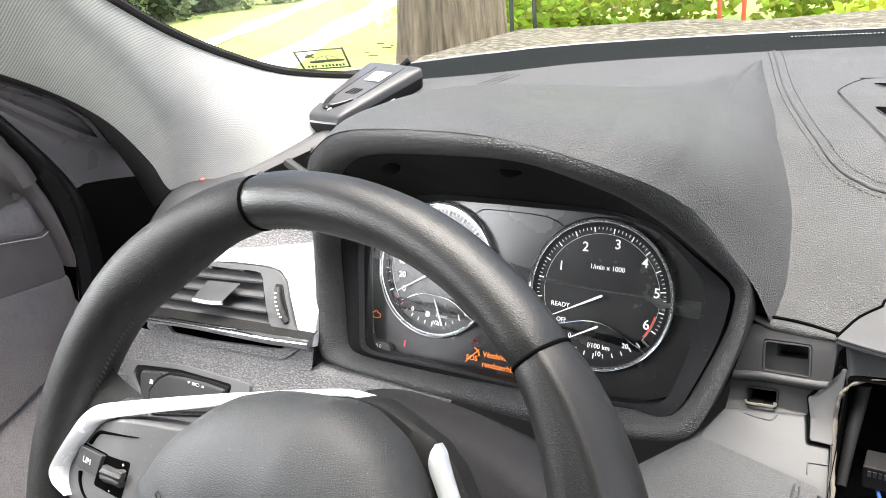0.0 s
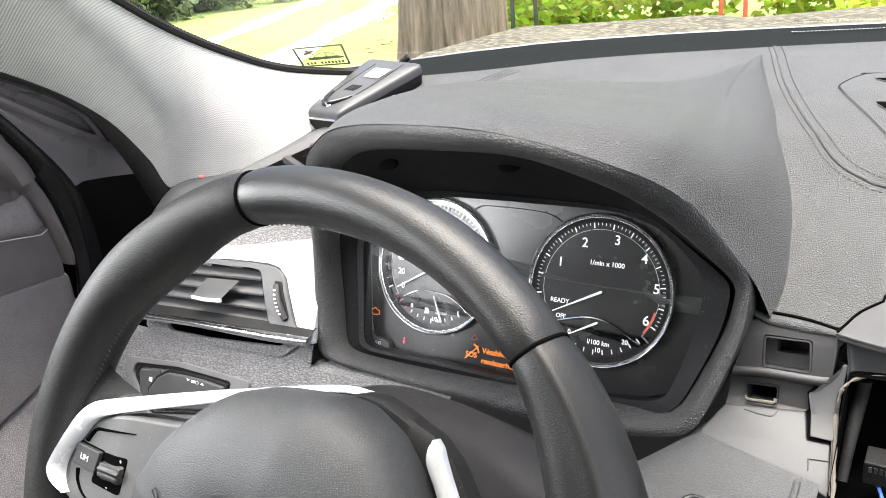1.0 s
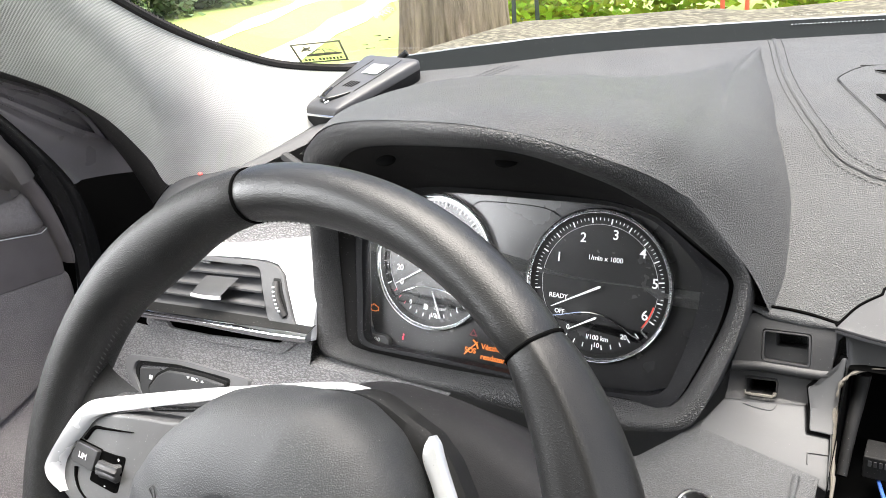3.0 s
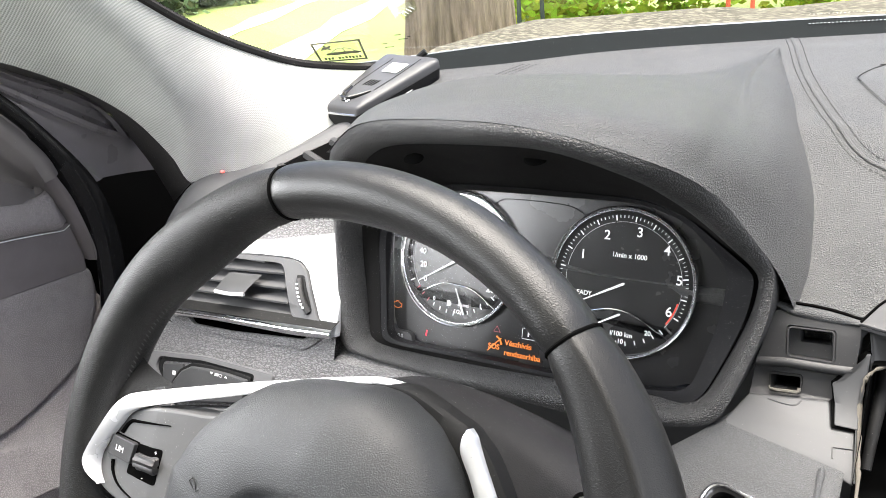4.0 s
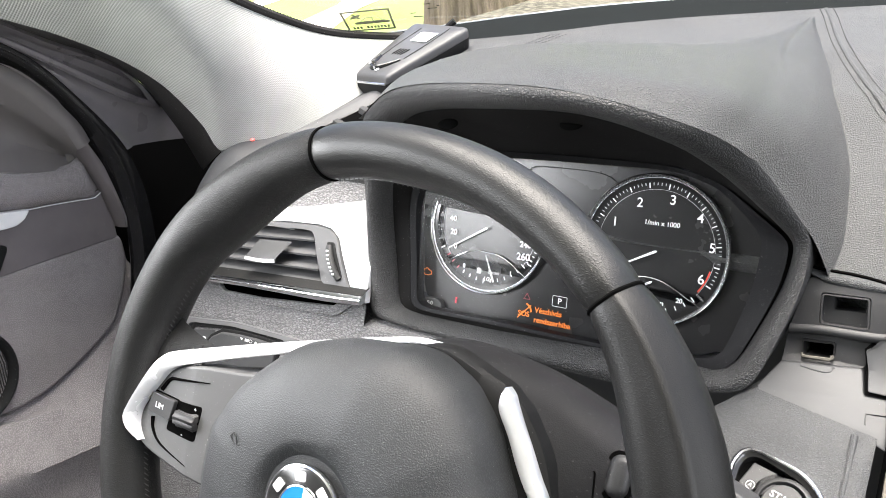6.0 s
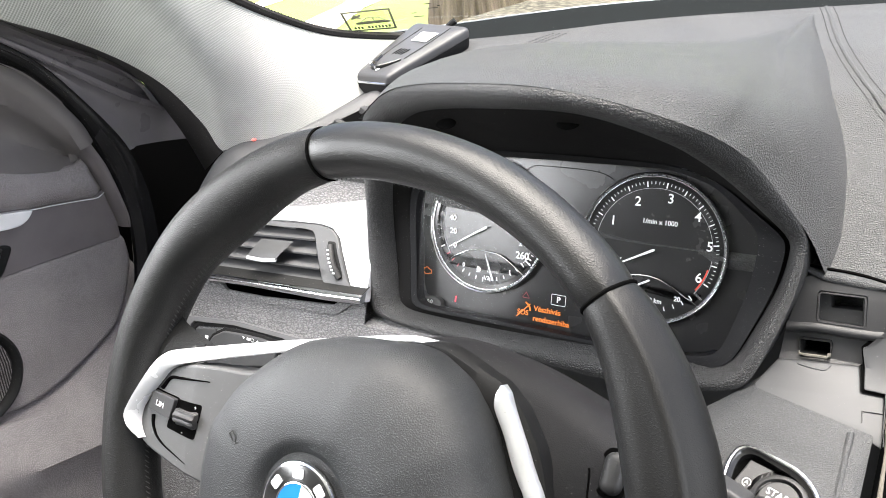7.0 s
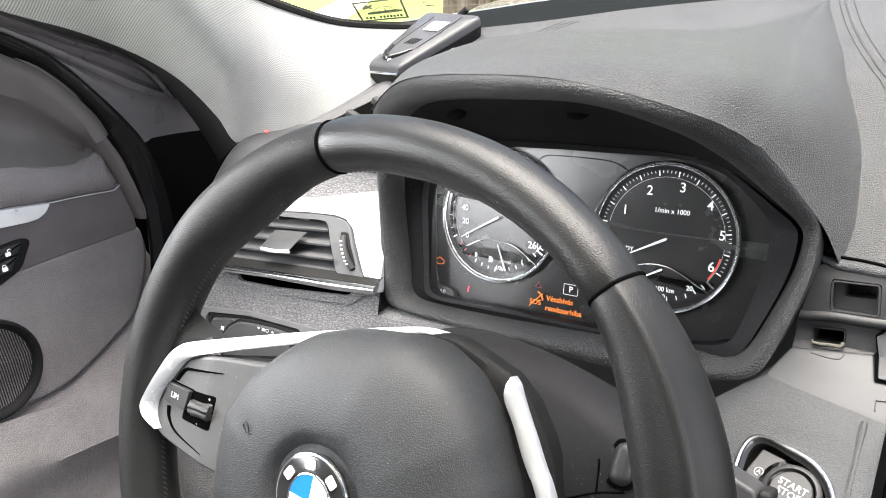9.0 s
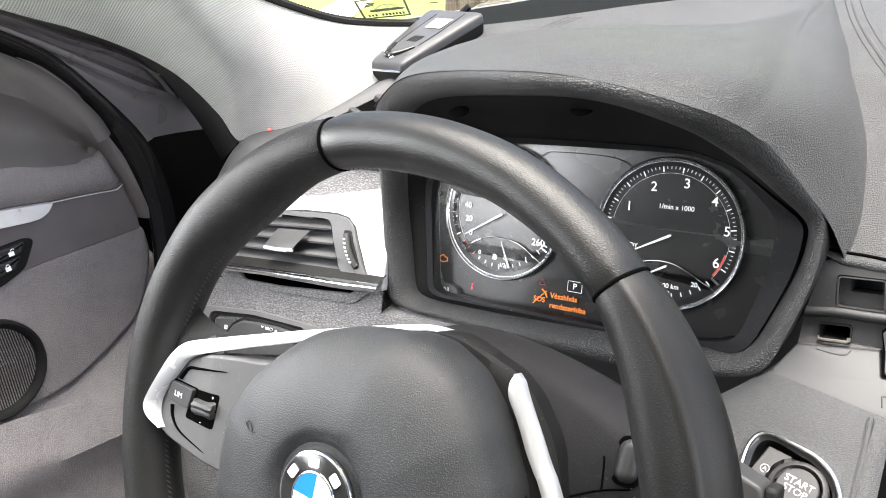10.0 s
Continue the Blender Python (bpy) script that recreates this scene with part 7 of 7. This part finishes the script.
# Unseen shell; the raised rear walls are added to block sky light and reflections.
single("ceiling", slab((-0.42, -2.3, 1.62), (1.16, -0.42, 1.66)), SHELL, "light grey cloth roof lining", "ceiling", "structure", smooth=False)
single("floor", slab((-0.60, -2.3, 0.30), (1.34, 0.35, 0.35)), DARKSHELL, "black cabin carpet", "floor", "structure", smooth=False)
single("wall_rear", slab((-0.55, -1.40, 0.35), (1.30, -1.36, 1.60)), DARKSHELL, "unseen dark wall behind, added to block sky light", "wall", "structure", smooth=False)
single("wall_side", slab((1.27, -2.3, 0.35), (1.31, 0.1, 1.08)), DARKSHELL, "dark passenger side lining", "wall", "structure", smooth=False)
single("wall_sky_block", slab((-0.58, -2.3, 0.35), (-0.545, -1.02, 1.60)), DARKSHELL, "unseen dark wall added to keep gauge reflections dark", "wall", "structure", smooth=False)
single("wall_bulkhead", slab((-0.56, 0.30, 0.35), (1.30, 0.34, 1.10)), DARKSHELL, "dark bulkhead behind the dash", "wall", "structure", smooth=False)
single("dash_body", slab((0.42, 0.0, 0.75), (1.20, 0.30, 1.03)), DARKPLASTIC, "dark grey passenger side dash body", "dashboard", smooth=False)

# ---- outside ----
bonnet = thing("car_bonnet", (0.37, 1.2, 0.9), "dusty dark car bonnet in front of the windscreen", "car bonnet")
BONNET = material("dusty_paint", (0.14, 0.126, 0.101), 0.8, spec=0.1)
speckle(BONNET, (0.075, 0.070, 0.054), (0.165, 0.154, 0.116), 80.0, 0.46, 14.0, 0.3, soft=0.16)
CREST_X = (-0.545, -0.525, -0.505, -0.46, -0.2776, -0.20, -0.15, -0.097, -0.045, 0.0436, 0.126, 0.37)
CREST_Z = (1.050, 1.098, 1.113, 1.113, 1.119, 1.1225, 1.123, 1.1175, 1.120, 1.1255, 1.130, 1.135)
rows = []
for i in range(93):
    x = 0.37 + 0.915 * (i - 46) / 46
    z = interp(0.37 - abs(x - 0.37), CREST_X, CREST_Z)
    rows.append([Vector((x, 0.46 + 1.2 * j / 30, z - 0.16 * max(0.0, (0.46 + 1.2 * j / 30 - 0.95) / 0.6) ** 2 - 0.03 * max(0, 1 - j / 5))) for j in range(31)])
    rows[-1] += [rows[-1][-1] + Vector((0, 0.05, -0.10)), rows[-1][-1] + Vector((0, 0.06, -0.50))]
rows.insert(0, [p + Vector((-0.03, 0, -0.08)) for p in rows[0]])
rows.insert(0, [Vector((p.x, p.y, min(p.z, 0.55))) for p in rows[0]])
rows.append([p + Vector((0.03, 0, -0.08)) for p in rows[-1]])
rows.append([Vector((p.x, p.y, min(p.z, 0.55))) for p in rows[-1]])
part("panel", grid(rows), BONNET, bonnet, "dusty mottled paint")
part("cowl", grid([[Vector((x, glass_foot(x) + 0.05, 1.150)) for x in xs[8:82]], [Vector((x, 0.47, 1.06)) for x in xs[8:82]]]), BLACK, bonnet, "black plastic cowl")

GRASS = material("grass", (0.196, 0.392, 0.056), 0.9)
speckle(GRASS, (0.128, 0.185, 0.040), (0.225, 0.272, 0.080), 26.0, 0.35, 0.6, 0.22, soft=0.4)
bm = bmesh.new()
bmesh.ops.create_grid(bm, x_segments=60, y_segments=60, size=150)
single("ground", bm, GRASS, "sunny green lawn reaching to the horizon", "ground", "structure", smooth=False)
PATHMAT = material("pale_gravel", (0.8, 0.752, 0.672), 0.9)
speckle(PATHMAT, (0.56, 0.518, 0.448), (0.392, 0.364, 0.308), 22.0, 0.4, 1.2, 0.12, soft=0.35)
for a, b in ((((-5.70, 3.60), (-4.70, 3.10)), ((-28.0, 45.0), (-26.4, 44.4))), (((-8.10, 4.30), (-7.10, 3.65)), ((-32.2, 45.2), (-30.8, 44.6)))):
    bm = bmesh.new()
    (a0, a1), (b0, b1) = a, b
    rows = []
    for k in range(25):
        t = k / 24
        p, q = Vector(a0).lerp(Vector(b0), t), Vector(a1).lerp(Vector(b1), t)
        w = 0.12 * math.sin(k * 2.1)
        rows.append([Vector((p.x + w, p.y, 0.012)), Vector(((p.x + q.x) / 2, (p.y + q.y) / 2, 0.03)), Vector((q.x - w, q.y, 0.012))])
    single("path", grid(rows), PATHMAT, "pale gravel wheel track across the lawn", "path", "structure")

BARK = material("bark", (0.476, 0.336, 0.266), 0.9, spec=0.34)
tc = node(BARK, "ShaderNodeTexCoord")
mp = node(BARK, "ShaderNodeMapping", Scale=(1.0, 1.0, 0.10))
join(BARK, tc.outputs["Object"], mp.inputs["Vector"])
nb = node(BARK, "ShaderNodeTexNoise", Scale=17.0, Detail=6.0, Roughness=0.65)
join(BARK, mp.outputs["Vector"], nb.inputs["Vector"])
rb = node(BARK, "ShaderNodeValToRGB")
rb.color_ramp.elements[0].position, rb.color_ramp.elements[0].color = 0.32, (0.14, 0.10, 0.08, 1)
rb.color_ramp.elements[1].position, rb.color_ramp.elements[1].color = 0.66, (0.44, 0.33, 0.27, 1)
join(BARK, nb.outputs["Fac"], rb.inputs["Fac"])
join(BARK, rb.outputs["Color"], BARK.node_tree.nodes["Principled BSDF"].inputs["Base Color"])
bb = node(BARK, "ShaderNodeBump", Strength=1.0, Distance=0.06)
join(BARK, nb.outputs["Fac"], bb.inputs["Height"])
join(BARK, bb.outputs["Normal"], BARK.node_tree.nodes["Principled BSDF"].inputs["Normal"])


def leaf_material(name, colour):
    m = material(name, colour, 0.6)
    b = m.node_tree.nodes["Principled BSDF"]
    g = node(m, "ShaderNodeNewGeometry")
    h = node(m, "ShaderNodeHueSaturation", Color=(*colour, 1))
    for out, lo_, hi_ in (("Hue", 0.46, 0.53), ("Value", 0.6, 1.5)):
        r = node(m, "ShaderNodeMapRange", To_Min=lo_, To_Max=hi_)
        join(m, g.outputs["Random Per Island"], r.inputs["Value"])
        join(m, r.outputs["Result"], h.inputs[out])
    join(m, h.outputs["Color"], b.inputs["Base Color"])
    tr_ = node(m, "ShaderNodeBsdfTranslucent")
    join(m, h.outputs["Color"], tr_.inputs["Color"])
    mx = node(m, "ShaderNodeMixShader", Fac=0.4)
    join(m, b.outputs[0], mx.inputs[1])
    join(m, tr_.outputs[0], mx.inputs[2])
    join(m, mx.outputs[0], m.node_tree.nodes["Material Output"].inputs["Surface"])
    return m


LEAF = leaf_material("leaf", (0.24, 0.4, 0.06))
YELLOWLEAF = leaf_material("yellow_leaf", (0.48, 0.58, 0.06))
DARKLEAF = leaf_material("dark_leaf", (0.15, 0.2, 0.1))


def leaves(centres, size, rnd):
    """Loose leaf blades, two triangles each, round the given clump centres (point, radius, count)."""
    verts, faces = [], []
    for c, rad, n in centres:
        for _ in range(n):
            d = Vector((rnd.gauss(0, 1), rnd.gauss(0, 1), rnd.gauss(0, 1)))
            p = Vector(c) + d.normalized() * rad * rnd.random() ** 0.4
            u = Vector((rnd.gauss(0, 1), rnd.gauss(0, 1), rnd.gauss(0, 0.6))).normalized()
            w = u.orthogonal().normalized()
            w.rotate(Matrix.Rotation(rnd.random() * 6.28, 3, u))
            s = size * (0.6 + 0.8 * rnd.random())
            k = len(verts)
            verts += [p, p + u * s * 0.5 + w * s * 0.28, p + u * s, p + u * s * 0.5 - w * s * 0.28]
            faces.append((k, k + 1, k + 2, k + 3))
    me = bpy.data.meshes.new("leaves")
    me.from_pydata([tuple(v) for v in verts], [], faces)
    bm = bmesh.new()
    bm.from_mesh(me)
    bpy.data.meshes.remove(me)
    return bm


def tree(x, y, r, h, seed, lab, mat):
    rnd = random.Random(seed)
    t = thing("tree", (x, y, 0), lab, "tree")
    rows = []
    for k in range(40):
        z = h * 0.55 * (k / 39) ** 1.3
        rad = r * (1 + 0.45 * math.exp(-z / 0.35)) * (1 - 0.35 * k / 39)
        rows.append([Vector((x + 0.05 * math.sin(z * 1.3) + rad * math.cos(a) * (1 + 0.07 * math.sin(5 * a + z) + 0.035 * math.sin(11 * a + 2.5 * z)), y + rad * math.sin(a) * (1 + 0.07 * math.sin(5 * a + z) + 0.035 * math.sin(13 * a - 2 * z)), z)) for a in np.linspace(0, 2 * math.pi, 48, False)])
    part("trunk", grid(rows, across=True), BARK, t, "rough grey-brown bark")
    clumps = []
    for k in range(9):
        a = k * 2.4 + rnd.random()
        z0 = h * (0.42 + 0.12 * rnd.random())
        end = Vector((x + math.cos(a) * h * 0.30, y + math.sin(a) * h * 0.30, h * (0.66 + 0.25 * rnd.random())))
        s = Vector((x, y, z0))
        part("limb", tube(spline([s, s.lerp(end, 0.5) + Vector((0, 0, 0.4)), end], 5), lambda q: r * 0.32 * (1 - 0.85 * q), 8), BARK, t)
        for j in range(5):
            clumps.append((end + Vector((rnd.gauss(0, 1), rnd.gauss(0, 1), rnd.gauss(0, 0.8))) * h * 0.09, h * 0.085, 90))
    part("crown", leaves(clumps, 0.16, rnd), mat, t, "crown of small green leaves", smooth=False)
    return t


tree(-2.86, 4.5, 0.37, 11.0, 3, "old broad tree with rough bark on the lawn", LEAF)
rnd = random.Random(8)
for x, y, lean in ((-4.54, 8.6, 0.10), (-4.32, 8.8, -0.05)):
    sap = thing("sapling", (x, y, 0), "thin dark-stemmed young tree among the shrubs", "tree", group="saplings")
    part("stem", tube(spline([(x, y, 0), (x + lean * 0.3, y, 1.0), (x + lean, y, 2.6)], 6), lambda q: 0.030 - 0.015 * q, 8), material("dark_bark", (0.0616, 0.0728, 0.0728), 0.9), sap, "dark thin stem")
    part("crown", leaves([((x + lean, y, 2.4), 0.5, 120), ((x + lean * 0.5, y - 0.1, 1.3), 0.3, 40)], 0.13, rnd), YELLOWLEAF, sap, smooth=False)
clumps = [((-6.2 + 5.6 * rnd.random() + 0.0, 9.0 + 2.6 * rnd.random(), 0.2 + 2.2 * rnd.random() ** 1.2), 0.42, 150) for _ in range(95)]
single("shrub_border", leaves(clumps, 0.15, rnd), YELLOWLEAF, "sunlit yellow-green shrubs behind the tree", "shrubs", "stuff", smooth=False)
clumps = [((-30 + 13 * rnd.random(), 15 + 12 * rnd.random(), 0.3 + 3.5 * rnd.random()), 0.8, 120) for _ in range(120)]
for _ in range(150):
    s, o = rnd.random() * 12.0, 0.75 + 2.2 * rnd.random()      # along the path's edge, and back from it
    clumps.append(((-14.4 - 0.51 * s - 0.86 * o, 11.5 + 0.86 * s - 0.51 * o, 0.15 + 2.4 * rnd.random()), 0.6, 110))
single("hedge", leaves(clumps, 0.26, rnd), DARKLEAF, "dark green hedge beyond the path", "hedge", "stuff", smooth=False)
clumps = [((-45 + 90 * rnd.random(), 30 + 14 * rnd.random(), 0.5 + 7 * rnd.random()), 1.9, 80) for _ in range(220)]
single("far_wood", leaves(clumps, 0.7, rnd), LEAF, "distant green trees round the lawn", "trees", "stuff", smooth=False)
REDPAINT = material("red_paint", (0.8, 0.133, 0.08), 0.5)
play = thing("play_frame", (-1.55, 8.0, 0), "red tubular frame standing on the lawn", "play frame")
for x in (-1.95, -1.72):
    part("post", tube([(x, 8.0, 0), (x + 0.02, 8.0, 1.9)], 0.022, 10), REDPAINT, play, "red painted post")
part("crossbar", tube([(-2.0, 8.0, 1.85), (-1.65, 8.0, 1.85)], 0.03, 8), REDPAINT, play)
